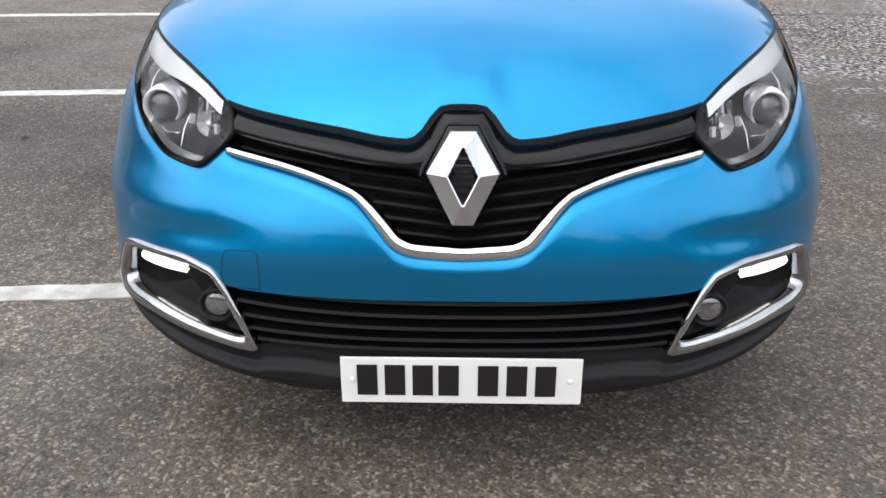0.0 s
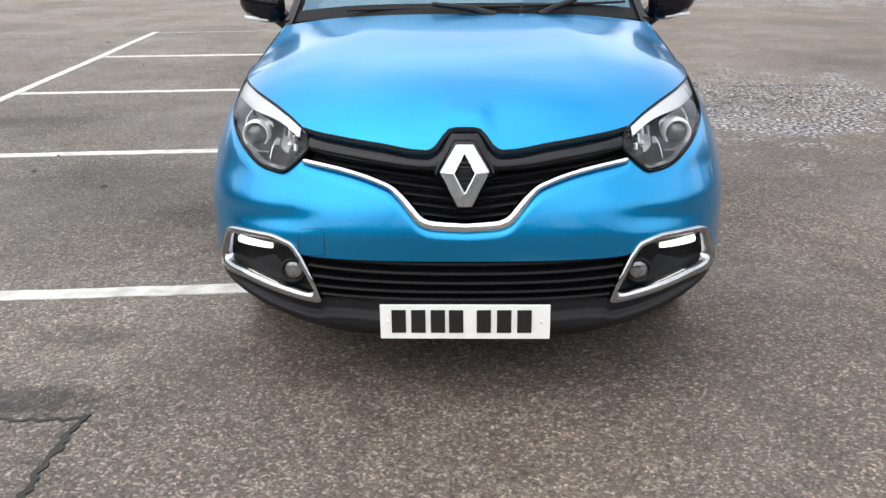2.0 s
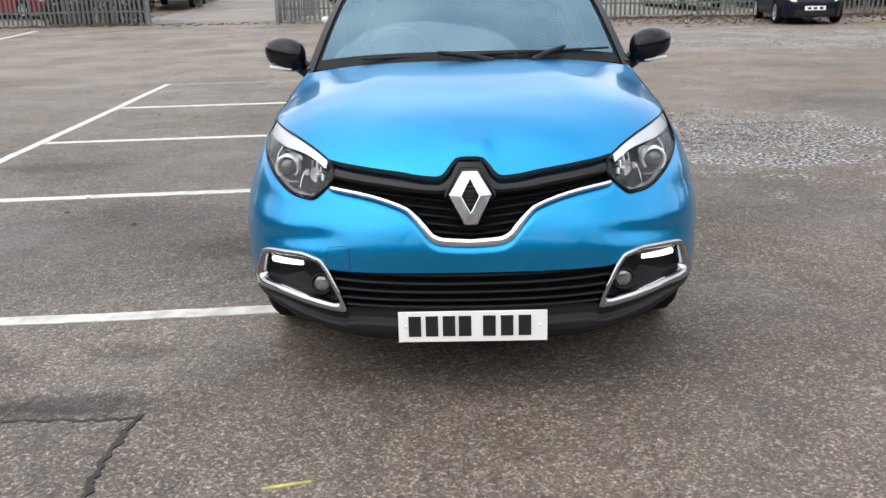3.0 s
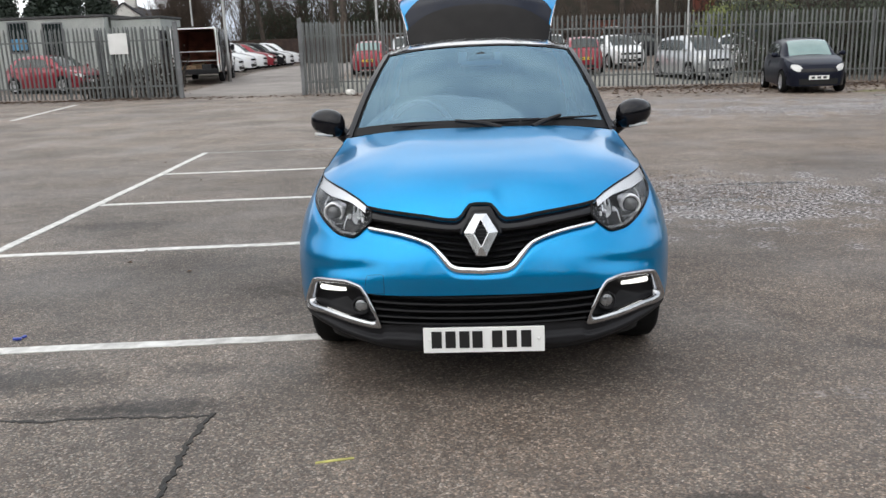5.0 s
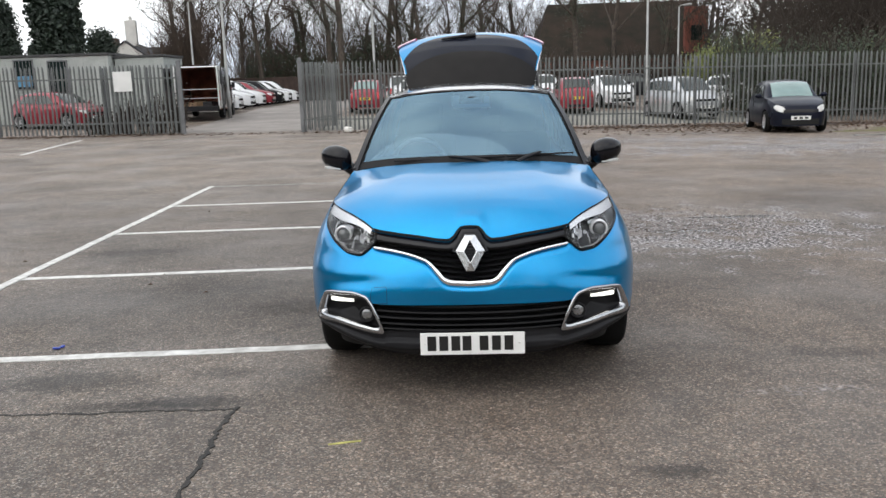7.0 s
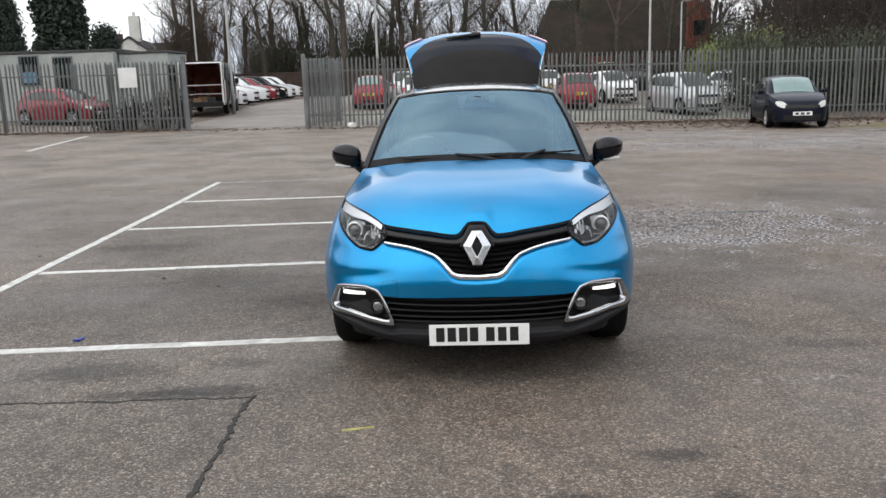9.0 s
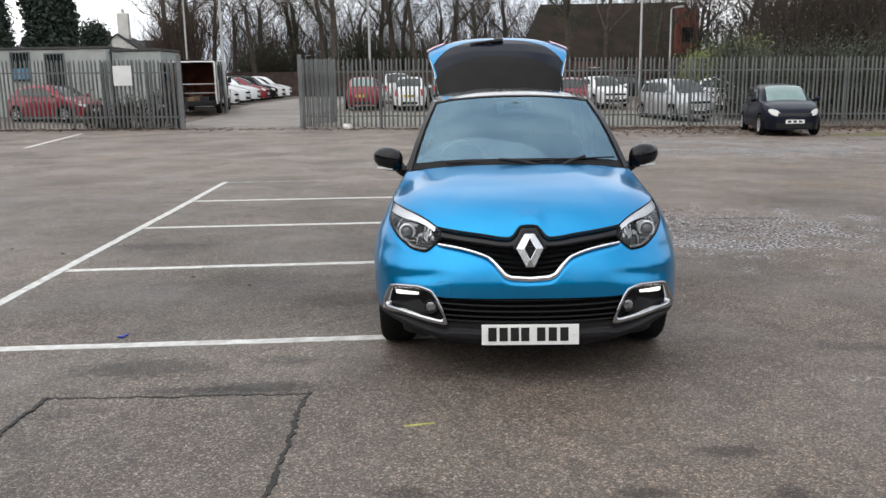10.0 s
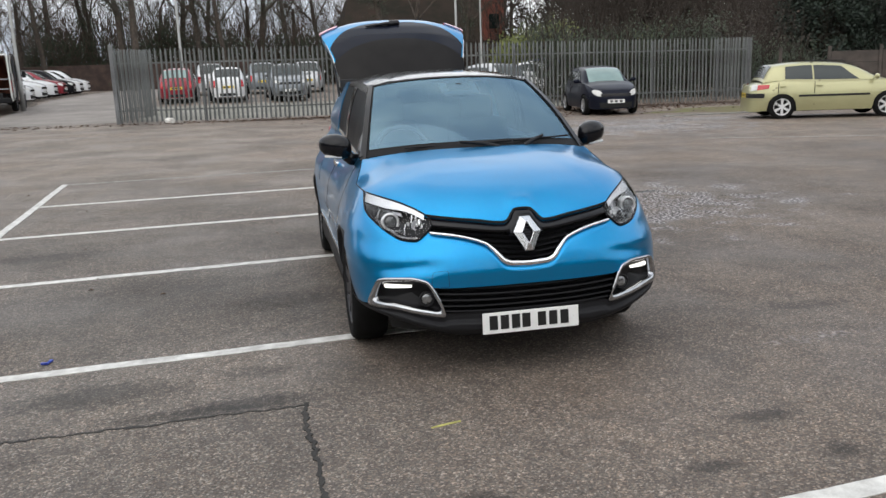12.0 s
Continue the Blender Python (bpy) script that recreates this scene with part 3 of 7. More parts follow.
v, f = lip_grid(grid, .03, "tblr", inward=(0, 1, 0))
plinth = link_mesh("emblem_plinth", v, f, M_GLOSS, car, "gloss black plinth round the emblem")
hood_line = [(-.085, .742), (-.082, .755), (-.034, .833), (.034, .833), (.082, .755), (.085, .742)]
pts = [skin(a[0] + (b[0] - a[0]) * t, a[1] + (b[1] - a[1]) * t, .013) for a, b in zip(hood_line, hood_line[1:]) for t in np.linspace(0, 1, 8, endpoint=False)]
bm = bmesh.new()
tube(bm, pts, .0035, 6)
part("plinth_ridge", bm, M_GLOSS, plinth, "raised gloss black ridge", smooth=True)
bm = bmesh.new()
box(bm, (.048, .045, .10), (0, skin(0, .70, .0).y + .012, .705), (-16, 0, 0), bevel=.008)
part("emblem_mount", bm, M_BLADE, car, "black mount behind the emblem")
path = []
for X in np.linspace(-.497, .497, 141):
    z = E_CHROME(abs(X))
    path.append((skin(X, z + .004, .002), None, None))
pts = [p for p, _, _ in path]
path = []
for i, p in enumerate(pts):
    d = (pts[min(i + 1, len(pts) - 1)] - pts[max(i - 1, 0)]).normalized()
    side = Vector((0, -1, 0)).cross(d).normalized()
    if side.z < 0:
        side = -side
    path.append((p, side * (1.0 + .75 * (1 - smooth(.11, .24, abs(p.x)))), Vector((0, -1, 0))))
v, f = ring_sweep(path, [(-.008, -.014), (-.008, -.003), (-.005, .002), (.001, .004), (.007, .001), (.011, -.014)])
link_mesh("grille_strip", v, f, M_CHROME, car, "chrome strip round the lower grille edge")

# diamond-shaped emblem: a faceted ring
outer = [(-.027, .823), (.027, .823), (.074, .750), (.021, .656), (-.021, .656), (-.074, .750)]
inner = [(-.002, .800), (.002, .800), (.030, .750), (.002, .700), (-.002, .700), (-.030, .750)]
bm = bmesh.new()
loops = []
for ring, lift in ((outer, -.004), (outer, .010), ([(a[0] * .96 + b[0] * .04, a[1] * .96 + b[1] * .04) for a, b in zip(outer, inner)], .013), ([(a[0] * .06 + b[0] * .94, a[1] * .06 + b[1] * .94) for a, b in zip(outer, inner)], .030), (inner, .029), (inner, -.004)):
    loops.append([bm.verts.new(skin(x, z, .010 + lift)) for x, z in ring])
for a, b in zip(loops, loops[1:]):
    for k in range(6):
        bm.faces.new((a[k], a[(k + 1) % 6], b[(k + 1) % 6], b[k]))
emblem = part("emblem", bm, M_SATIN, car, "polished chrome diamond emblem")
for z in (.718, .731, .744, .757, .770, .783):
    w = .026 * (1 - abs(z - .750) / .055)
    bm = bmesh.new()
    box(bm, (2 * w, .010, .005), (0, skin(0, z, .016).y, z), bevel=.001)
    part("emblem_slat", bm, M_MATT, emblem, "small black slat inside the diamond")

# bonnet: fans from the front edge and the wing line to the windscreen foot; the notch over the emblem fades out behind it
E_CALM = curve((0, .155, .25, .377, .515, .536, .585, .68, .78, .845, .87), (.800, .804, .813, .826, .842, .852, .874, .903, .921, .930, .94))
edge, calm = [], []
for X in spread(121, 0, 1):
    edge.append((skin(X, E_BONNET(abs(X))), X))
    calm.append(skin(X, E_CALM(abs(X))))


def belt_x(y, z):
    return WIDE(z) + flare(y, z)


y_wing = edge[-1][0].y
for y in np.linspace(y_wing, 1.085, 12)[1:]:
    z = .94 + (1.055 - .94) * ((y - y_wing) / (1.085 - y_wing)) ** .9
    edge.append((Vector((belt_x(y, z), y, z)), FULL))
    calm.append(edge[-1][0])


def bonnet_foot(k):
    return Vector((.695 * k, .955 + .125 * k ** 2.2, 1.105 - .048 * k ** 3))


def bonnet_point(i, k, t):
    (true, X), p0 = edge[i], calm[i]
    p1 = bonnet_foot(k)
    chord = p1 - p0
    span = chord.length
    chord = chord.normalized() if span > 1e-6 else Vector((-1, 0, 0))
    if X < FULL - 1e-4:
        up = (skin(X, p0.z + .01) - skin(X, p0.z - .01)).normalized()
    else:
        up = Vector((-.75, .25, .6)).normalized()
    b = smooth(.50, .95, k)
    t0 = (up * (1 - .65 * b) + chord * .65 * b).normalized() * span * (0.95 - .25 * k)
    t1 = (Vector((-.10 * k, .98, .16)).normalized() * (1 - b) + Vector((chord.x, chord.y, chord.z * .4)) * b).normalized() * span
    h = (2 * t ** 3 - 3 * t * t + 1, t ** 3 - 2 * t * t + t, 3 * t * t - 2 * t ** 3, t ** 3 - t * t)
    p = p0 * h[0] + t0 * h[1] + p1 * h[2] + t1 * h[3]
    crease = math.exp(-((k - .34 - .20 * t) / .07) ** 2) * smooth(.12, .5, t) * (1 - smooth(.7, 1, t))
    p.z += .0025 * crease
    return p + (true - p0) * (1 - smooth(0, .24, t))


cum = [0.0]
for a, b in zip(calm, calm[1:]):
    cum.append(cum[-1] + (b - a).length)
cum = [c / cum[-1] for c in cum]
half = [[bonnet_point(i, c, t) for i, c in enumerate(cum)] for t in np.linspace(0, 1, 36)]
full = [[Vector((-p.x, p.y, p.z)) for p in r[:0:-1]] + r for r in half]
for _ in range(60):
    eased = [list(r) for r in full]
    for i in range(1, len(full) - 1):
        for j in range(1, len(full[0]) - 1):
            side = smooth(.60, .80, abs(j / (len(full[0]) - 1) - .5) * 2)
            w = .9 * smooth(.22 - .22 * side, .55 - .40 * side, i / (len(full) - 1))
            mean = (full[i - 1][j] + full[i + 1][j] + full[i][j - 1] + full[i][j + 1]) / 4
            eased[i][j] = full[i][j].lerp(mean, w)
    full = eased
v, f = lip_grid(full, .015, "tb", inward=(0, .5, -1))
link_mesh("bonnet", v, f, M_BLUE, car, "bright blue metallic bonnet")


def line_sweep(pts, width, material, name, parent, label="", out=None):
    """A thin dark shut line or strip along points on the body."""
    path = []
    for i, p in enumerate(pts):
        d = (pts[min(i + 1, len(pts) - 1)] - pts[max(i - 1, 0)]).normalized()
        o = out or Vector((p.x, -.2, .35)).normalized()
        path.append((p, d.cross(o).normalized(), o))
    w = width / 2
    v, f = ring_sweep(path, [(-w, -.004), (-w, .0015), (w, .0015), (w, -.004)])
    return link_mesh(name, v, f, material, parent, label, smooth=False)


for s in (-1, 1):
    line = [Vector((s * p.x, p.y, p.z)) for p, X in edge if X > .50]
    line_sweep(line, .005, M_DARK, "bonnet_gap", car, "dark gap beside the bonnet")
line_sweep([Vector((-p.x, p.y, p.z)) for p, X in edge[::-1] if X <= .52] + [p for p, X in edge[1:] if X <= .52], .012, M_DARK, "bonnet_seal", car, "black seal below the bonnet edge", Vector((0, -1, 0)))

# sides: wing, doors and rear quarter as one lower skin a side
BELT = curve((.84, 1.09, 1.6, 2.6, 3.3, 3.8), (.94, 1.055, 1.045, 1.075, 1.13, 1.17))
TAIL_Y, TAIL_L = 3.62, .46


def side_low(y):
    z = .36
    for c in (AX_F, AX_R):
        if abs(y - c) < ARCH:
            z = max(z, ARCH_Z + math.sqrt(ARCH ** 2 - (y - c) ** 2))
    return z


def side_point(y, z, k=1.0):
    start = NOSE(z) + SWEEP - .84
    yy = y + start * (1 - k) ** 3
    x = WIDE(z) + flare(yy, z) - .012 * smooth(1.1, 1.5, yy) * (1 - smooth(2.7, 3.2, yy))
    x += .012 * math.exp(-((z - .80) / .05) ** 2) * smooth(1.2, 1.8, yy) - .014 * math.exp(-((z - .52) / .07) ** 2) * smooth(1.3, 1.7, yy) * (1 - smooth(2.5, 2.9, yy))
    if yy > TAIL_Y:
        u = min(1.0, (yy - TAIL_Y) / TAIL_L)
        x *= (1 - u ** 3.0) ** (1 / 3.0) * .35 + .65
    return Vector((x, yy, z))


ys = sorted({*np.linspace(.84, 1.30, 40), *np.linspace(1.30, 3.08, 30), *np.linspace(3.08, 3.85, 50), *np.linspace(3.85, 4.07, 10)})
for s in (-1, 1):
    grid = []
    for r in range(23):
        row = []
        for y in ys:
            k = smooth(.84, 1.25, y) if y < 1.25 else 1.0
            low, top = side_low(y if y > .845 else .64), BELT(y)
            if y < 1.3:
                low = max(low, side_low(y))
            p = side_point(y, low + (top - low) * r / 22, (y - .84) / .4 if y < 1.24 else 1.0)
            row.append((s * p.x, p.y, p.z))
        grid.append(row)
    v, f = lip_grid(grid, .03, "tb", inward=(-s, 0, 0))
    panel = link_mesh("side_panel", v, f, M_BLUE, car, "bright blue metallic side panel")
    # sill and arch rim in black
    grid = [[Vector((s * (side_point(y, .36).x + o), y, z)) for y in np.linspace(AX_F + ARCH, AX_R - ARCH, 20)] for z, o in ((.19, -.05), (.21, .0), (.30, .012), (.36, .006))]
    v, f = lip_grid(grid, .03, "tb", inward=(-s, 0, 0))
    link_mesh("sill", v, f, M_MATT, car, "matt black sill")
    for c in (AX_F, AX_R):
        arc = []
        for a in np.linspace(math.pi * .98, .02, 30):
            y, z = c + ARCH * math.cos(a), ARCH_Z + ARCH * math.sin(a)
            p = side_point(y, z) if y > .86 else skin(FULL, z)
            x = max(side_point(max(y, .5), z).x, .80)
            if y < .66:
                x = min(x, .845 + .06 * smooth(.48, .66, y))
            arc.append((Vector((s * x, y, z)), Vector((0, -math.cos(a), -math.sin(a))), Vector((s, 0, 0))))
        v, f = ring_sweep(arc, [(0, .003), (.022, .001), (.03, -.05), (.03, -.30), (0, -.30)])
        link_mesh("arch_liner", v, f, M_MATT, car, "black wheel arch lining")
    for y, z0 in ((1.27, .38), (2.30, .37), (3.05, .70)):
        if y < 3:
            pts = [side_point(y - .05 * smooth(.7, 1.05, z), z) for z in np.linspace(z0, BELT(y), 14)]
        else:
            pts = [side_point(y + .16 * smooth(.70, 1.1, z), z) for z in np.linspace(z0, BELT(y), 14)]
        line_sweep([Vector((s * p.x, p.y, p.z)) for p in pts], .006, M_DARK, "door_gap", car, "dark gap round the door", Vector((s, 0, 0)))
    for y in (2.12, 2.95):
        bm = bmesh.new()
        p = side_point(y, .93)
        box(bm, (.03, .19, .035), (s * (p.x + .016), y, .93), bevel=.010)
        part("door_handle", bm, M_CHROME if y < 2.5 else M_BLUE, car, "chrome door handle" if y < 2.5 else "blue door handle")
    line_sweep([Vector((s * (side_point(y, .43).x + .004), y, .43 - .02 * math.sin((y - 1.3) * 1.6))) for y in np.linspace(1.3, 3.0, 20)], .03, M_SATIN, "door_strip", car, "satin chrome strip along the doors", Vector((s, 0, 0)))

# greenhouse
SC_LOW = lambda k: Vector((.70 * k, .985 + .135 * abs(k) ** 2.2, 1.095 - .038 * abs(k) ** 3))
SC_TOP = lambda k: Vector((.548 * k, 1.715 + .085 * abs(k) ** 2.2, 1.522 - .045 * abs(k) ** 2.5))


def screen(k, t, out=0.0):
    p = SC_LOW(k).lerp(SC_TOP(k), t)
    b = .035 * math.sin(math.pi * t)
    return p + Vector((0, -.5, .86)) * (b + out)


def screen_patch(name, k0, k1, t0, t1, material, label, out=0.0, cols=30, rows=14, parent=car, depth=.006):
    grid = [[screen(k, t, out) for k in np.linspace(k0, k1, cols)] for t in np.linspace(t0, t1, rows)]
    v, f = lip_grid(grid, depth, "tblr", inward=(0, .5, -.86))
    return link_mesh(name, v, f, material, parent, label)


glass = screen_patch("windscreen", -.985, .985, .045, .985, M_SCREEN, "clear sloping windscreen glass", depth=.0)
screen_patch("windscreen_border", -.985, .985, .0, .075, M_BLADE, "black border at the windscreen foot", .004)
screen_patch("windscreen_border", -.985, .985, .975, 1.0, M_BLADE, "black border at the windscreen head", .004)
for s in (-1, 1):
    screen_patch("windscreen_border", s * .992, s * .968, .06, .98, M_BLADE, "black border beside the windscreen", .004, 5)
    screen_patch("a_pillar", s * 1.035, s * .985, -.02, 1.0, M_GLOSS, "gloss black windscreen pillar", .012, 6, depth=.05)
screen_patch("cowl", -1.0, 1.0, -.10, .012, M_BLADE, "black plastic scuttle below the windscreen", -.012, 30, 4, depth=.03)

RAIL_X = curve((1.80, 2.4, 3.2, 3.85), (.555, .575, .565, .53))
RAIL_Z = curve((1.80, 2.4, 3.2, 3.85), (1.474, 1.505, 1.488, 1.44))
ROOF_Z = curve((1.71, 1.85, 2.1, 2.5, 3.2, 3.85), (1.522, 1.543, 1.559, 1.567, 1.548, 1.498))
grid = []
for t in np.linspace(0, 1, 26):
    row = []
    for u in np.linspace(-1, 1, 31):
        y0, y1 = 1.715 + .085 * abs(u) ** 2.2, 3.80 + .03 * (1 - u * u)
        y = y0 + (y1 - y0) * t
        x = RAIL_X(y) * u
        drop = (ROOF_Z(y) - RAIL_Z(y)) * abs(u) ** 2.6
        row.append(Vector((x, y, ROOF_Z(y) - drop + (.006 * math.exp(-((abs(u) - .8) / .06) ** 2)))))
    grid.append(row)
v, f = lip_grid(grid, .03, "tblr", inward=(0, 0, -1))
link_mesh("roof", v, f, M_ROOF, car, "gloss black roof")
v, f = lip_grid([[p - Vector((0, 0, .035)) for p in r] for r in grid[1:-1]])
link_mesh("headlining", v, f, M_LINER, car, "light grey headlining")


def window_top(y):
    """Upper edge of the side windows: the pillar line, then the roof rail."""
    if y < 1.80:
        k = (y - 1.10) / .70
        return Vector((.715 + (.560 - .715) * k, y, 1.06 + (1.474 - 1.06) * k))
    return Vector((RAIL_X(y) + .006, y, RAIL_Z(y)))


def window_point(y, k, out=0.0):
    b = Vector((belt_x(y, BELT(y)) - .004 if y < 1.2 else side_point(y, BELT(y)).x - .004, y, BELT(y)))
    t = window_top(y)
    p = b.lerp(t, k)
    p.x += .02 * math.sin(math.pi * k) + out
    return p


def window_patch(name, y0, y1, k0, k1, material, s, label, out=0.0, cols=14, depth=.006):
    grid = []
    for k in np.linspace(0, 1, 8):
        row = []
        for y in np.linspace(y0, y1, cols):
            p = window_point(y, k0 + (k1 - k0) * k, out)
            row.append(Vector((s * p.x, p.y, p.z)))
        grid.append(row)
    v, f = lip_grid(grid, depth, "tblr", inward=(-s, 0, 0))
    return link_mesh(name, v, f, material, car, label)


for s in (-1, 1):
    window_patch("door_window", 1.34, 2.26, .06, .92, M_SIDE_BLACK, s, "opaque near-black front door window", .0, depth=0)
    window_patch("rear_door_window", 2.38, 3.02, .06, .92, M_SIDE_BLACK, s, "opaque near-black rear door window", .0, depth=0)
    window_patch("window_frame", 1.12, 1.36, .0, 1.0, M_GLOSS, s, "black corner frame of the door", .004, depth=.02)
    window_patch("window_frame", 2.24, 2.40, .0, 1.0, M_GLOSS, s, "black door pillar", .004, depth=.03)
    window_patch("window_frame", 1.34, 3.02, .90, 1.0, M_GLOSS, s, "black frame above the windows", .003, 24, depth=.03)
    window_patch("window_frame", 1.34, 3.02, .0, .07, M_CHROME, s, "chrome strip below the windows", .004, 24, depth=.02)
    window_patch("rear_pillar", 3.00, 3.80, .0, 1.0, M_BLUE, s, "blue rear pillar", .006, 14, depth=.05)
    # rear lamp, quarter end
    bm = bmesh.new()
    box(bm, (.10, .10, .30), (s * .66, 3.97, .93), (12, 0, s * -25), bevel=.03)
    part("rear_lamp", bm, M_REDLENS, car, "red rear lamp", smooth=True)

# rear end below the opening
bm = bmesh.new()
box(bm, (1.50, .22, .40), (0, 3.98, .50), bevel=.07)
part("rear_bumper", bm, M_BLUE, car, "blue rear bumper", smooth=True)
bm = bmesh.new()
box(bm, (1.44, .20, .16), (0, 4.0, .28), bevel=.05)
part("rear_skirt", bm, M_MATT, car, "black rear skirt", smooth=True)

# raised tailgate
GATE = [(3.80, 1.500), (3.89, 1.66), (3.99, 1.80), (4.11, 1.905), (4.24, 1.98), (4.37, 2.03), (4.47, 2.05)]
GATE_W = [.555, .590, .620, .655, .690, .690, .640]


def gate_point(u, k, out=0.0):
    i = min(int(k * (len(GATE) - 1)), len(GATE) - 2)
    t = k * (len(GATE) - 1) - i
    y = GATE[i][0] + (GATE[i + 1][0] - GATE[i][0]) * t
    z = GATE[i][1] + (GATE[i + 1][1] - GATE[i][1]) * t
    w = GATE_W[i] + (GATE_W[i + 1] - GATE_W[i]) * t
    a = abs(u)
    dz = -.10 * a ** 3
    dy = .03 * a ** 3
    return Vector((u * w, y + dy - out * .65, z + dz + out * .75))


grid = [[gate_point(u, k) for u in np.linspace(-1, 1, 41)] for k in np.linspace(0, 1, 24)]
v, f = lip_grid(grid, .05, "tblr", inward=(0, .65, -.75))
tailgate = link_mesh("tailgate", v, f, M_BLUE, car, "raised blue tailgate")
M_SPOILER = mat("satin_black_spoiler", (0.016, 0.015, 0.015), 0.25, vary=0.1, spec=0.12)
M_REARGLASS = mat("privacy_glass", (0.010, 0.012, 0.020), 0.08, vary=0.03, spec=0.16)
M_PINKLENS = mat("pale_pink_lamp_lens", (0.72, 0.42, 0.47), 0.2, vary=0.08, coat=0.8)
grid = []
for k in np.linspace(.02, 1.0, 14):
    row = []
    for u in np.linspace(-1, 1, 31):
        kb, kt = .40 - .14 * abs(u) ** 2, .80 - .34 * abs(u) ** 2.6
        row.append(gate_point(u * .985, kb + (kt - kb) * k, .006))
    grid.append(row)
v, f = lip_grid(grid, .006, "tblr", inward=(0, .65, -.75))
link_mesh("rear_window", v, f, M_REARGLASS, tailgate, "dark privacy glass rear window")
grid = [[gate_point(u * 1.012, .0 + (.405 - .14 * abs(u) ** 2) * k, .010 + .012 * k) for u in np.linspace(-1, 1, 31)] for k in np.linspace(0, 1, 8)]
v, f = lip_grid(grid, .03, "tblr", inward=(0, .65, -.75))
link_mesh("roof_spoiler", v, f, M_SPOILER, tailgate, "black roof spoiler above the rear window")
bm = bmesh.new()
tube(bm, [gate_point(-.02, .70, .02), gate_point(-.10, .69, .028), gate_point(-.40, .665, .018)], [.022, .018, .008], 8)
box(bm, (.10, .05, .05), gate_point(.01, .72, .02), (35, 0, 0), bevel=.015)
part("rear_wiper", bm, M_GLOSS, tailgate, "black rear wiper", smooth=True)
for s in (-1, 1):
    for ka, kb, material, lab in ((.93, .955, M_REDLENS, "red lamp strip in the tailgate corner"), (.862, .93, M_PINKLENS, "pale pink lamp lens in the tailgate corner")):
        grid = [[gate_point(s * u, ka + (kb - ka) * k - .16 * (u - .70), .014 + .014 * k) for u in np.linspace(.80, 1.03, 9)] for k in np.linspace(0, 1, 5)]
        v, f = lip_grid(grid, .02, "tblr", inward=(0, .65, -.75))
        link_mesh("tail_lamp", v, f, material, tailgate, lab)
    bm = bmesh.new()
    tube(bm, [(s * .60, 3.72, 1.28), gate_point(s * .97, .42, -.03)], [.012, .009], 8)
    part("gas_strut", bm, M_MATT, tailgate, "black gas strut")
    line = [gate_point(s * 1.01, k, .0) for k in np.linspace(.05, .55, 8)]
    line_sweep(line, .02, M_SATIN, "gate_seal", tailgate, "pale seal along the tailgate edge", Vector((s, 0, 0)))


# headlamps
def lamp_loop(s, n=12):
    xs = np.linspace(.489, .844, 60)
    up = [(x, E_LAMP_TOP(x)) for x in xs]
    down = [(x, E_LAMP_LOW(x)) for x in xs[::-1]]
    return [(s * x, z) for x, z in up + down]


def loop_frames(loop, out):
    """Points, sideways and outward directions along a closed loop on the skin."""
    pts = [skin(X, z, out) for X, z in loop]
    res = []
    cx = sum(p[0] for p in loop) / len(loop)
    cz = sum(p[1] for p in loop) / len(loop)
    mid = skin(cx, cz, out)
    for i, p in enumerate(pts):
        X, z = loop[i]
        d = (pts[(i + 1) % len(pts)] - pts[i - 1]).normalized()
        nx = (skin(X + .004, z) - skin(X - .004, z)).cross(skin(X, z + .004) - skin(X, z - .004)).normalized()
        if nx.y > 0:
            nx = -nx
        side = d.cross(nx).normalized()
        if side.dot(p - mid) < 0:
            side = -side
        res.append((p, side, nx))
    return res


def facing(p, away):
    """A matrix at p whose z axis looks along away."""
    return Matrix.Translation(p) @ Vector(away).to_track_quat("Z", "Y").to_matrix().to_4x4()


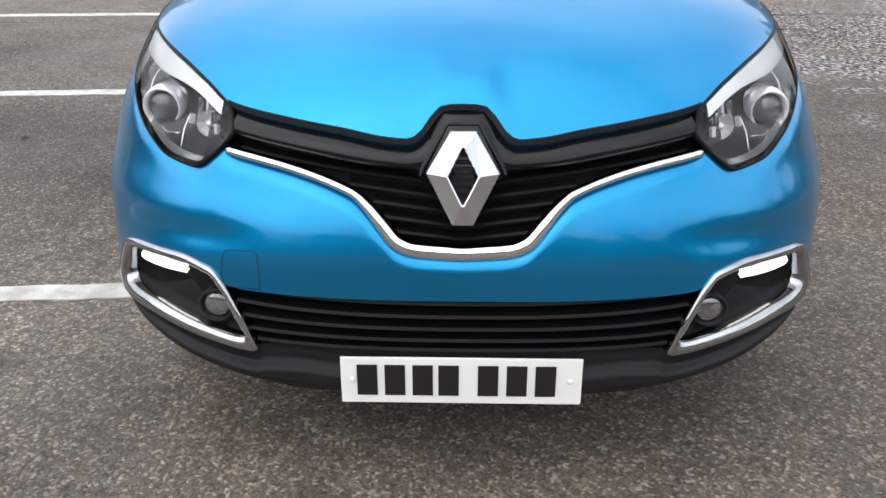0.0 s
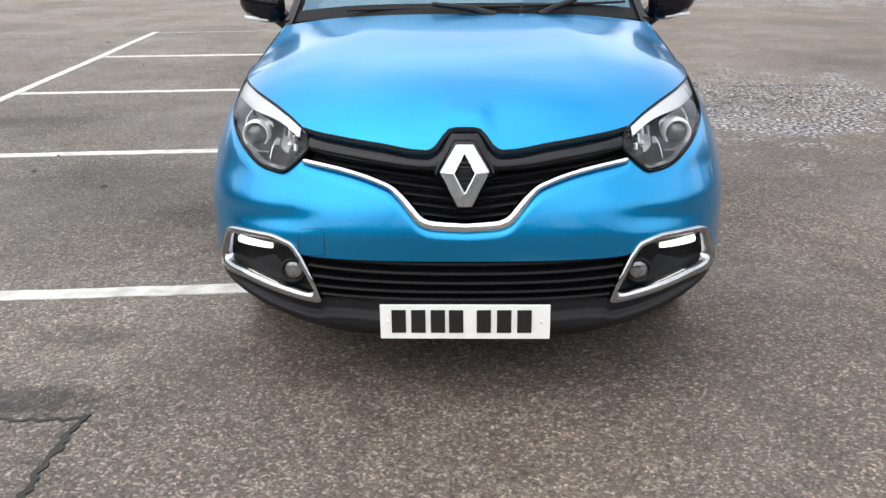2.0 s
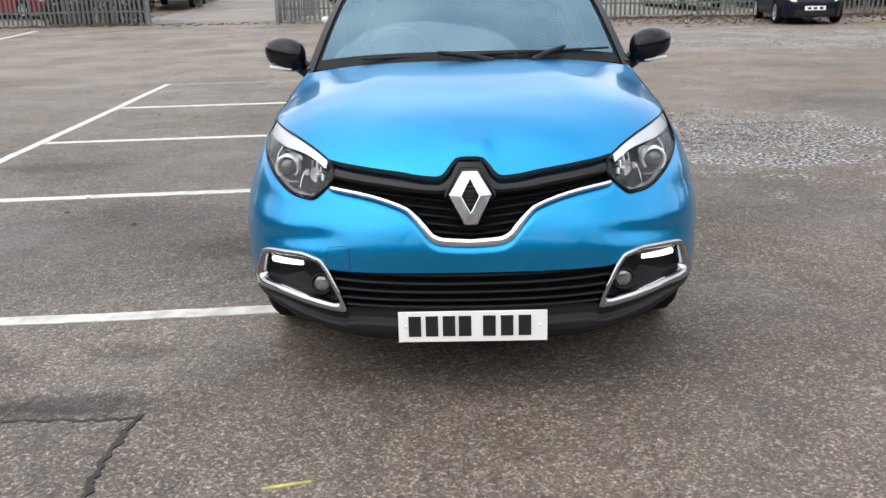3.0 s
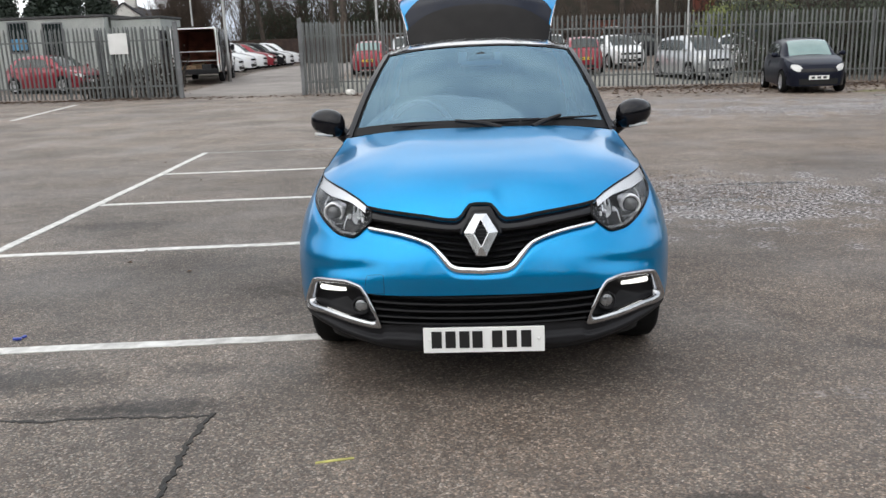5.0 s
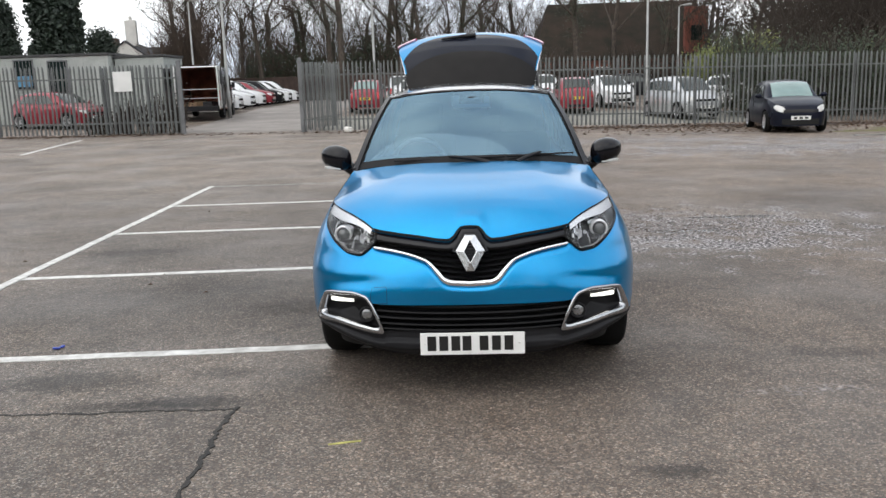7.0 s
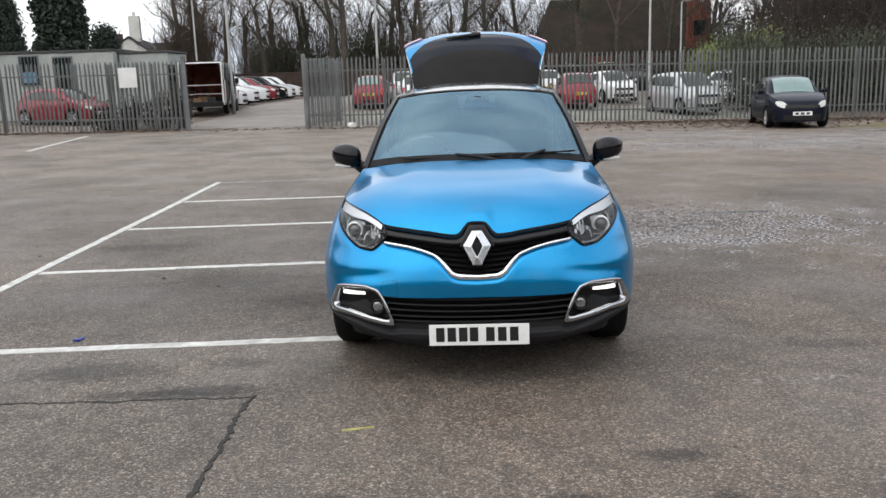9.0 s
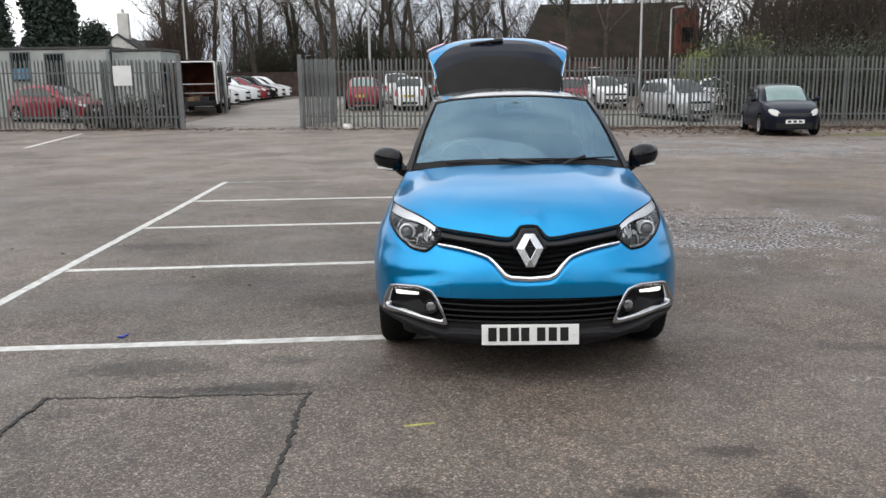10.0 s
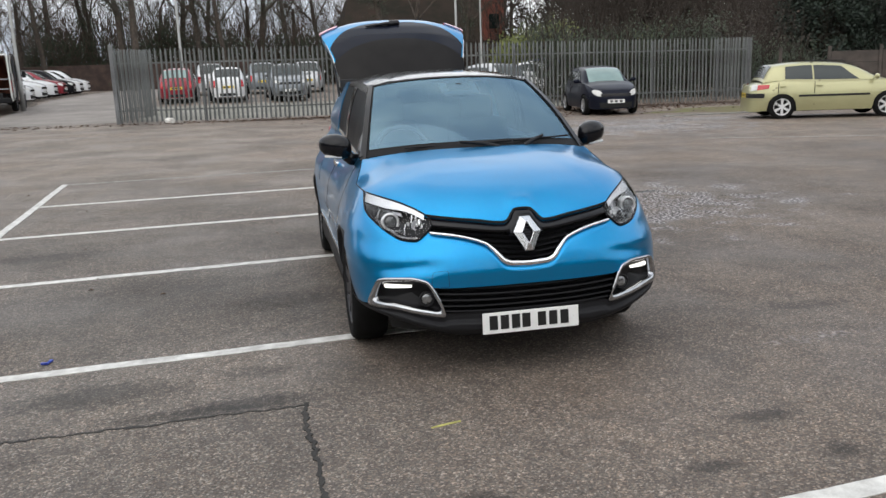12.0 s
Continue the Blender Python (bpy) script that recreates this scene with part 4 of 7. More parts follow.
for s in (-1, 1):
    lamp = front_patch("headlamp", [s * x for x in np.linspace(.489, .844, 40)][::s], lambda X: E_LAMP_LOW(abs(X)), lambda X: E_LAMP_TOP(abs(X)), M_LENS, 12, .004, 0, label="clear swept-back headlamp with chrome inside")
    front_patch("lamp_back", [s * x for x in np.linspace(.492, .838, 30)][::s], lambda X: E_LAMP_LOW(abs(X)) + .002, lambda X: E_LAMP_TOP(abs(X)) - .002, M_BOWL, 10, lambda X, k: -.012 - .075 * math.sin(math.pi * k) * math.sin(math.pi * min(1, max(0, (abs(X) - .485) / .36))), 0, parent=lamp, label="dark silver lamp bowl")
    # bright reflector wing along the top of the lamp
    front_patch("reflector_wing", [s * x for x in np.linspace(.53, .835, 30)][::s], lambda X: E_LAMP_TOP(abs(X)) - .030 - .016 * smooth(.6, .75, abs(X)), lambda X: E_LAMP_TOP(abs(X)) - .005, M_WING, 6, lambda X, k: -.004 - .005 * (1 - k), .012, parent=lamp, label="bright silver reflector wing")
    front_patch("reflector_wing", [s * x for x in np.linspace(.555, .78, 30)][::s], lambda X: E_LAMP_LOW(abs(X)) + .007, lambda X: E_LAMP_LOW(abs(X)) + .013, M_INNER, 4, lambda X, k: -.008 - .012 * k, .006, parent=lamp, label="silver lower lamp trim")
    front_patch("side_reflector", [s * x for x in np.linspace(.79, .818, 10)][::s], lambda X: .868 + .3 * (abs(X) - .775), lambda X: .888 + .15 * (abs(X) - .775), M_ORANGE, 4, -.022, .01, parent=lamp, label="amber side reflector")
    path = loop_frames(lamp_loop(s), .0)
    v, f = ring_sweep(path, [(-.003, -.01), (-.002, .004), (.002, .003), (.004, -.01)], True)
    link_mesh("lamp_seal", v, f, M_BLADE, lamp, "black seal round the lamp")
    # main projector in its chrome bezel
    r = .041
    m = facing(skin(s * .708, .800, -.034), (s * .10, -1, .10))
    bm = bmesh.new()
    lathe(bm, [(r * .84, .006), (r * .96, .020), (r * 1.08, .018), (r * 1.20, -.004), (r * 1.26, -.03), (r * .5, -.03), (r * .80, 0.0)], 36, m, wrap=False)
    ring = part("lamp_ring", bm, M_WING, lamp, "chrome ring round the lamp lens", smooth=True)
    bm = bmesh.new()
    lathe(bm, [(r * .86 * math.cos(a), .002 + r * .55 * math.sin(a)) for a in np.linspace(0, math.pi / 2 - .02, 8)], 32, m)
    part("projector_lens", bm, M_PROJECTOR, ring, "dark projector lens", smooth=True)
    # chrome brow above the projector
    front_patch("lamp_brow", [s * x for x in np.linspace(.655, .775, 16)][::s], lambda X: .836 + .18 * (abs(X) - .70) - 2.2 * (abs(X) - .708) ** 2, lambda X: .852 + .20 * (abs(X) - .70), M_INNER, 4, lambda X, k: -.050 + .022 * k, .006, parent=lamp, label="chrome brow above the projector")
    # inner cluster: a bulb reflector cut into upright facets
    m = facing(skin(s * .566, .790, -.040), (s * .10, -1, .06))
    bm = bmesh.new()
    lathe(bm, [(.030, .004), (.026, -.004), (.014, -.016), (.001, -.020)], 12, m, wrap=False)
    bowl = part("bulb_reflector", bm, M_WING, lamp, "faceted bulb reflector")
    bm = bmesh.new()
    lathe(bm, [(.008, -.018), (.009, .004), (.005, .010), (.001, .012)], 14, m, wrap=False)
    part("bulb", bm, M_WING, bowl, "clear bulb", smooth=True)
    for k, (X, z, h) in enumerate(((.538, .786, .022), (.552, .806, .030), (.572, .822, .030), (.594, .820, .040), (.610, .796, .022))):
        p = skin(s * X, z, -.026)
        bm = bmesh.new()
        box(bm, (.009, .012, h), (p.x, p.y, p.z), (-14, 0, s * (18 + 9 * k)), bevel=.002)
        part("reflector_facet", bm, M_CHROME if k % 2 else M_WING, lamp, "upright chrome reflector facet")
    # fine silver ribs across the dark bowl
    for rib in ([(.622, .800), (.628, .770), (.626, .738)], [(.640, .762), (.680, .757), (.720, .775), (.752, .800)], [(.765, .858), (.775, .835), (.770, .810)]):
        pts = [skin(s * X, z, -.030) for X, z in rib]
        fine_pts = [pts[i].lerp(pts[i + 1], t) for i in range(len(pts) - 1) for t in (0, .25, .5, .75)] + [pts[-1]]
        bm = bmesh.new()
        tube(bm, fine_pts, .0022, 6)
        part("lamp_rib", bm, M_INNER, lamp, "fine silver rib in the lamp", smooth=True)

# fog lamp surrounds
FOG_O = [(.790, .450), (.757, .515), (.72, .534), (.60, .544), (.525, .528), (.494, .492), (.462, .42), (.449, .345), (.458, .331), (.49, .333), (.585, .350), (.70, .376), (.800, .372), (.818, .388)]
FOG_I = [(.768, .452), (.742, .500), (.715, .514), (.60, .525), (.532, .510), (.508, .478), (.486, .425), (.470, .384), (.476, .368), (.50, .366), (.59, .384), (.69, .404), (.770, .406), (.782, .420)]


def rounded(loop, per=5):
    """A closed curve through the loop's corners."""
    n, res = len(loop), []
    for i in range(n):
        p = [Vector((*loop[(i + j) % n], 0)) for j in (-1, 0, 1, 2)]
        for t in np.linspace(0, 1, per, endpoint=False):
            res.append((p[1] * 2 + (p[2] - p[0]) * t * .7 + (p[0] * 1.4 + p[1] * -3.3 + p[2] * 2.6 + p[3] * -.7) * t * t * 1.0 + (p[1] * 1.3 - p[0] * .7 - p[2] * 1.3 + p[3] * .7) * t ** 3) / 2)
    return [(q.x, q.y) for q in res]


for s in (-1, 1):
    lo, li = [(s * x, z) for x, z in rounded(FOG_O)], [(s * x, z) for x, z in rounded(FOG_I)]
    n = len(lo)

    def between(t, out):
        return [skin(a[0] + (b[0] - a[0]) * t, a[1] + (b[1] - a[1]) * t, out) for a, b in zip(lo, li)]

    rings = [between(0, -.02), between(0, .004), between(.2, .011), between(.75, .008), between(1, -.002), between(1.02, -.03)]
    v = [p for r in rings for p in r]
    f = [(i * n + k, i * n + (k + 1) % n, (i + 1) * n + (k + 1) % n, (i + 1) * n + k) for i in range(len(rings) - 1) for k in range(n)]
    fog = link_mesh("fog_surround", v, f, M_FRAME, car, "chrome frame round the fog lamp")
    rings = [between(.98, -.004), between(1.02, -.035)]
    mid = (s * .62, .455)
    for t in (.4, .8, 1.0):
        rings.append([skin(b[0] + (mid[0] - b[0]) * t, b[1] + (mid[1] - b[1]) * t, -.035 - .03 * t) for b in li])
    v = [p for r in rings for p in r]
    f = [(i * n + k, i * n + (k + 1) % n, (i + 1) * n + (k + 1) % n, (i + 1) * n + k) for i in range(len(rings) - 1) for k in range(n)]
    link_mesh("fog_recess", v, f, M_BLADE, fog, "black plastic recess")
    front_patch("daytime_lamp", [s * x for x in np.linspace(.602, .736, 18)][::s], lambda X: .487 - .09 * (abs(X) - .602), lambda X: .4965 - .02 * (abs(X) - .62), M_DRL, 4, lambda X, k: -.026 + .006 * math.sin(k * math.pi), .02, parent=fog, lips="tblr", label="lit white daytime running lamp")
    p = skin(s * .535, .428, -.035)
    m = facing(p, (s * .05, -1, .02))
    bm = bmesh.new()
    lathe(bm, [(.036, -.02), (.040, .012), (.034, .016), (.031, .004)], 28, m, wrap=False)
    cup = part("fog_lamp", bm, M_MATT, fog, "round fog lamp in a black ring", smooth=True)
    bm = bmesh.new()
    lathe(bm, [(.031 * math.cos(a), .004 + .012 * math.sin(a)) for a in np.linspace(0, math.pi / 2 - .02, 7)], 28, m)
    part("fog_lens", bm, M_FOGLENS, cup, "silver fog lamp lens", smooth=True)

# towing-eye cover in the bumper
cover = [(-.494, .492), (-.420, .494), (-.416, .500), (-.416, .566), (-.424, .576), (-.482, .570), (-.492, .560), (-.498, .53)]
path = loop_frames(rounded(cover, 4), .0)
path = [(skin(X, z, 0, True), fr[1], fr[2]) for (X, z), fr in zip(rounded(cover, 4), path)]
v, f = ring_sweep(path, [(-.0009, -.004), (-.0009, .0006), (.0009, .0006), (.0009, -.004)], True)
link_mesh("towing_eye_cover", v, f, M_DARK, car, "outline gap of the towing-eye cover", smooth=False)

# number plate: characters stand as plain bars
bm = bmesh.new()
box(bm, (.522, .008, .112), (0, -.010, .287), (-4, 0, 0), bevel=.003)
plate = part("number_plate", bm, M_PLATE, car, "white front number plate with black bars")
for k, x in enumerate((-.203, -.143, -.083, -.027, .058, .120, .182)):
    bm = bmesh.new()
    box(bm, (.044, .003, .074), (x, -.0155, .290), (-4, 0, 0))
    part("character_bar", bm, M_INK, plate)
bm = bmesh.new()
box(bm, (.05, .002, .006), (-.005, -.0118, .240), (-4, 0, 0))
part("caption_bar", bm, M_INK, plate)
for x in (-.235, .235):
    bm = bmesh.new()
    lathe(bm, [(.006, 0), (.006, .003), (.003, .005)], 12, facing((x, -.0145, .29), (0, -1, 0)))
    part("screw_cap", bm, M_PLATE, plate)


# wheels
def spoke_wheel(at, s, radius, rim_r, width, parent, rim_material, spokes=5, name="wheel"):
    """A tyre with a spoked rim; its axle lies along x and s is the outer side."""
    m = Matrix.Translation(at) @ pose(0, 0, 0, 0, s * 90, 0)
    h = width / 2
    bm = bmesh.new()
    t = radius - rim_r
    lathe(bm, [(rim_r, -h * .9), (rim_r + t * .3, -h), (rim_r + t * .75, -h * .98), (radius - .004, -h * .75), (radius, 0), (radius - .004, h * .75), (rim_r + t * .75, h * .98), (rim_r + t * .3, h), (rim_r, h * .9)], 36, m, wrap=False)
    w = part(name, bm, M_RUBBER, parent, "black tyre with a spoked rim", smooth=True)
    bm = bmesh.new()
    lathe(bm, [(rim_r + .004, h * .92), (rim_r - .012, h * .94), (rim_r - .02, h * .6), (rim_r - .025, -h * .8)], 36, m, wrap=False)
    rim = part("rim", bm, rim_material, w, smooth=True)
    bm = bmesh.new()
    lathe(bm, [(rim_r - .022, h * .2), (.001, h * .2)], 24, m, wrap=False)
    part("brake_shadow", bm, M_DARK, w, "dark wheel interior")
    bm = bmesh.new()
    lathe(bm, [(.05, h * .5), (.048, h * .8), (.001, h * .84)], 16, m, wrap=False)
    for k in range(spokes):
        a = k * math.tau / spokes
        mm = m @ pose(0, 0, 0, 0, 0, math.degrees(a))
        cube = bmesh.ops.create_cube(bm, size=1, matrix=mm @ Matrix.Translation(((rim_r + .03) / 2, 0, h * .66)) @ Matrix.Diagonal((rim_r - .03, rim_r * .22, .02, 1)))["verts"]
        inv = mm.inverted()
        for vert in cube:
            q = inv @ vert.co
            if q.x > rim_r * .6:
                q.z += h * .14
                q.y *= 1.5
            vert.co = mm @ q
    part("spokes", bm, rim_material, rim)
    return w


for s in (-1, 1):
    for y in (AX_F, AX_R):
        spoke_wheel((s * .770, y, .325), s, .325, .218, .205, car, M_ALLOY_DARK, 10)

# door mirrors
for s in (-1, 1):
    bm = bmesh.new()
    bmesh.ops.create_uvsphere(bm, u_segments=28, v_segments=18, radius=1)
    for vert in bm.verts:
        x, y, z = vert.co
        sx = math.copysign(abs(x) ** .75, x)
        sz = math.copysign(abs(z) ** .8, z)
        taper = 1 - .22 * (sx * s > 0) * abs(sx) - .02
        vert.co = Vector((s * .858 + sx * .102, 1.33 + (y if y < 0 else y * .45) * .085 + .03 * sx * s, 1.122 + sz * .082 * taper + .012 * sx * s))
    cap = part("door_mirror", bm, M_GLOSS, car, "gloss black door mirror", smooth=True)
    bm = bmesh.new()
    tube(bm, [(s * .700, 1.36, 1.025), (s * .755, 1.36, 1.030), (s * .800, 1.35, 1.075)], [.042, .038, .042], 10)
    part("mirror_arm", bm, M_GLOSS, cap, "black mirror arm", smooth=True)
    bm = bmesh.new()
    box(bm, (.11, .05, .016), (s * .872, 1.297, 1.062), (0, s * -4, s * 14), bevel=.005)
    part("mirror_indicator", bm, M_WHITELENS, cap, "pale indicator strip below the mirror", smooth=True)
    bm = bmesh.new()
    box(bm, (.14, .008, .085), (s * .862, 1.372, 1.128), bevel=.003)
    part("mirror_glass", bm, M_CHROME, cap, "mirror glass")

# wipers
for pts, blade in (([(.16, .0), (-.10, .012)], [(.30, .030), (-.66, .022)]), ([(.40, .0), (.55, .03)], [(.32, .030), (.92, .085)])):
    bm = bmesh.new()
    tube(bm, [screen(k, t, .022) for k, t in blade], [.007, .005], 6)
    wiper = part("windscreen_wiper", bm, M_MATT, car, "black windscreen wiper")
    bm = bmesh.new()
    mid = screen((blade[0][0] + blade[1][0]) / 2, (blade[0][1] + blade[1][1]) / 2, .036)
    tube(bm, [screen(pts[0][0], -.03, .02), screen((pts[0][0] + pts[1][0]) / 2, .004, .03), mid], [.017, .013, .008], 8)
    part("wiper_arm", bm, M_MATT, wiper, "black wiper arm")

# cabin
bm = bmesh.new()
box(bm, (1.50, 3.3, .08), (0, 2.3, .28))
part("floor_pan", bm, M_TRIM, car, "dark cabin floor")
bm = bmesh.new()
box(bm, (1.36, .62, .30), (0, 1.38, .92), (6, 0, 0), bevel=.07)
box(bm, (.42, .22, .10), (-.36, 1.52, 1.06), (0, 0, 0), bevel=.045)
box(bm, (.30, .30, .40), (0, 1.60, .75), (0, 0, 0), bevel=.05)
part("dashboard", bm, M_TRIM, car, "dark grey dashboard", smooth=True)
bm = bmesh.new()
m = Matrix.Translation((-.36, 1.76, 1.02)) @ pose(0, 0, 0, 66, 0, 0)
lathe(bm, [(.185 + .016 * math.cos(a), .016 * math.sin(a)) for a in np.linspace(0, math.tau, 9)], 32, m, wrap=False)
lathe(bm, [(.07, -.02), (.07, .02), (.02, .03)], 16, m)
for a in (0, 180, 270):
    mm = m @ pose(0, 0, 0, 0, 0, a)
    bmesh.ops.create_cube(bm, size=1, matrix=mm @ Matrix.Translation((.12, 0, 0)) @ Matrix.Diagonal((.13, .04, .015, 1)))
part("steering_wheel", bm, M_POD, car, "grey steering wheel", smooth=True)
for x in (-.36, .36):
    bm = bmesh.new()
    box(bm, (.50, .52, .16), (x, 2.12, .58), (5, 0, 0), bevel=.06)
    box(bm, (.48, .15, .60), (x, 2.40, .90), (-16, 0, 0), bevel=.06)
    seat = part("front_seat", bm, M_SEAT, car, "dark fabric front seat", smooth=True)
    bm = bmesh.new()
    box(bm, (.27, .10, .19), (x, 2.50, 1.27), (-12, 0, 0), bevel=.045)
    tube(bm, [(x - .06, 2.49, 1.14), (x - .06, 2.49, 1.22)], .008, 6)
    tube(bm, [(x + .06, 2.49, 1.14), (x + .06, 2.49, 1.22)], .008, 6)
    part("headrest", bm, M_SEAT, seat, "dark fabric headrest", smooth=True)
bm = bmesh.new()
box(bm, (1.26, .50, .18), (0, 2.98, .62), bevel=.06)
box(bm, (1.26, .16, .66), (0, 3.24, .96), (-14, 0, 0), bevel=.06)
for x in (-.38, 0, .38):
    box(bm, (.27, .10, .16), (x, 3.34, 1.33), (-10, 0, 0), bevel=.045)
box(bm, (1.2, .42, .03), (0, 3.52, 1.10), bevel=.01)
# added upright panel: blocks daylight from the open tailgate behind the headrests
box(bm, (1.24, .03, .34), (0, 3.42, 1.34), (-8, 0, 0), bevel=.01)
part("rear_bench", bm, M_SEAT, car, "dark fabric rear bench with an added panel against the daylight", smooth=True)
bm = bmesh.new()
at = screen(.03, .835, -.045)
bmesh.ops.create_uvsphere(bm, u_segments=20, v_segments=12, radius=1, matrix=Matrix.Translation(at) @ Matrix.Diagonal((.075, .03, .050, 1)))
tube(bm, [at, screen(.03, .93, -.02)], .012, 8)
part("interior_mirror", bm, M_DARK, car, "black interior mirror", smooth=True)
bm = bmesh.new()
for k, t, w, d in ((-.155, .83, .05, .12), (.20, .84, .04, .09), (.03, .735, .24, .05)):
    box(bm, (w, d, .008), screen(k, t, -.014), (30, 0, 0), bevel=.003)
part("sensor_pod", bm, M_POD, car, "pale sensor pod behind the windscreen")

# ---- palisade fence ----
M_GALV = mat("weathered_galvanised_steel", (0.20, 0.21, 0.207), 0.6, metal=0.3, vary=0.25, scale=0.9, bump=0.15, bump_scale=40, second=(0.105, 0.11, 0.108))
M_POST = mat("grey_steel_post", (0.20, 0.205, 0.21), 0.6, metal=0.3, vary=0.2, scale=2.0)


def pale_mesh(height):
    """A folded steel pale with a split pointed head."""
    w, t = .034, .004
    prof = [(-w, .012), (-w * .55, 0), (-w * .18, -.014), (w * .18, -.014), (w * .55, 0), (w, .012)]
    verts, faces = [], []
    for z, squeeze in ((0.05, 1), (height - .10, 1), (height, .28)):
        for off in (0, t):
            for x, y in prof:
                verts.append((x * squeeze, y + off, z))
    n = len(prof)
    for r in range(2):
        a, b = r * 2 * n, (r + 1) * 2 * n
        for k in range(n - 1):
            faces.append((a + k, a + k + 1, b + k + 1, b + k))
            faces.append((a + n + k + 1, a + n + k, b + n + k, b + n + k + 1))
        faces.append((a, b, b + n, a + n))
        faces.append((a + n - 1, a + 2 * n - 1, b + 2 * n - 1, b + n - 1))
    top = 4 * n
    for k in range(n - 1):
        faces.append((top + k, top + k + 1, top + n + k + 1, top + n + k))
    me = bpy.data.meshes.new("pale")
    me.from_pydata(verts, [], faces)
    me.materials.append(M_GALV)
    return me


PALE = pale_mesh(2.40)


def palisade(name, a, b, label, pitch=.155, seed=0, post_every=2.72, group="palisade fencing"):
    """A run of steel palisade from a to b: two rails, posts behind, pales in front."""
    rng = random.Random(seed)
    a, b = Vector((*a, 0)), Vector((*b, 0))
    turn = math.degrees(math.atan2(b.y - a.y, b.x - a.x))
    root = thing(name, pose(a.x, a.y, 0, 0, 0, turn), label, "fence", group, "structure")
    length = (b - a).length
    d = (b - a).normalized()
    z_at = lambda s: ground_z(*(a + d * s).xy)
    for h in (.42, 1.95):
        bm = bmesh.new()
        pts = np.linspace(0, length, max(2, int(length / 2.72) + 1))
        for s0, s1 in zip(pts, pts[1:]):
            z0, z1 = z_at(s0) + h, z_at(s1) + h
            tilt = -math.degrees(math.atan2(z1 - z0, s1 - s0))
            box(bm, (s1 - s0 + .01, .006, .05), ((s0 + s1) / 2, .020, (z0 + z1) / 2), (0, tilt, 0))
            box(bm, (s1 - s0 + .01, .045, .006), ((s0 + s1) / 2, .044, (z0 + z1) / 2 - .022), (0, tilt, 0))
        part("rail", bm, M_GALV, root, "galvanised steel angle rail")
    for k in range(int(length / post_every) + 1):
        s = min(length - .05, k * post_every + .05)
        bm = bmesh.new()
        box(bm, (.05, .10, 2.35), (s, .12, z_at(s) + 1.15))
        part("post", bm, M_POST, root, "grey steel post")
    for k in range(int(length / pitch)):
        s = (k + .5) * pitch
        p = new("pale", PALE)
        p.parent = root
        p.matrix_basis = pose(s + rng.uniform(-.008, .008), rng.uniform(-.004, .004), z_at(s), rng.uniform(-.4, .4), rng.uniform(-.7, .7), rng.uniform(-4, 4))
    return root


FENCE_Y = 25.5
palisade("palisade_fence", (-5.25, FENCE_Y), (18.0, FENCE_Y), "grey galvanised steel palisade fence beside the car park", seed=1)
palisade("palisade_fence", (-27.0, FENCE_Y + .2), (-9.55, FENCE_Y), "grey galvanised steel palisade fence before the cabin", seed=2)
palisade("palisade_gate", (-5.22, FENCE_Y + .25), (-4.35, FENCE_Y + 3.2), "grey steel palisade gate leaf standing open", .155, 3, group="gate leaves")
palisade("palisade_gate", (-12.4, FENCE_Y + .45), (-9.6, FENCE_Y + .32), "grey steel palisade gate leaf folded against the fence", .155, 4, group="gate leaves")
palisade("palisade_fence", (18.0, FENCE_Y), (18.35, FENCE_Y + 3.0), "grey steel palisade fence returning at the corner", seed=5)
for x in (-5.3, -9.5):
    bm = bmesh.new()
    box(bm, (.13, .13, 2.55), (x, FENCE_Y + .1, ground_z(x, FENCE_Y) + 1.27), bevel=.01)
    tagged(part("gate_post", bm, M_POST, None), "square grey steel gate post on asphalt", "gate post", "gate posts", "structure")

# concrete panel fence past the corner
M_PANEL = mat("weathered_concrete_panel", (0.095, 0.078, 0.068), 0.9, vary=0.25, scale=2.5, bump=0.3, bump_scale=30, second=(0.045, 0.038, 0.033))
pf = thing("panel_fence", pose(18.9, 28.2, -.3, 0, 0, -42), "weathered brown concrete panel fence with posts", "fence", "", "structure")
for k in range(7):
    bm = bmesh.new()
    box(bm, (.12, .14, 2.05), (k * 1.83, 0, 1.02), bevel=.008)
    part("post", bm, M_PANEL, pf)
    for r in range(4 if k > 1 else 0):
        bm = bmesh.new()
        box(bm, (1.70, .05, .44), (k * 1.83 + .915, 0, .26 + r * .45), bevel=.012)
        part("panel", bm, M_PANEL, pf)

# ---- parked cars ----
M_CARGLASS = mat("car_window_glass", (0.016, 0.024, 0.023), 0.06, vary=0.03, coat=0.25)
M_FROST = mat("dusty_window_glass", (0.16, 0.25, 0.235), 0.12, vary=0.1, scale=2, coat=1.0)
PAINTS = {"navy": ((0.010, 0.012, 0.022), 0.2), "lime": ((0.46, 0.44, 0.245), 0.42), "red": ((0.24, 0.011, 0.024), 0.2), "white": ((0.72, 0.73, 0.74), 0.0), "silver": ((0.52, 0.53, 0.54), 0.6), "black": ((0.012, 0.012, 0.014), 0.2), "grey": ((0.20, 0.22, 0.24), 0.5), "blue": ((0.02, 0.04, 0.14), 0.4)}
PAINT = {k: car_paint(k + "_car_paint", c, m, .30, .08, 0.3 if max(c) < .05 else 0.9, 1.36, 0.05 if max(c) < .05 else .4) for k, (c, m) in PAINTS.items()}


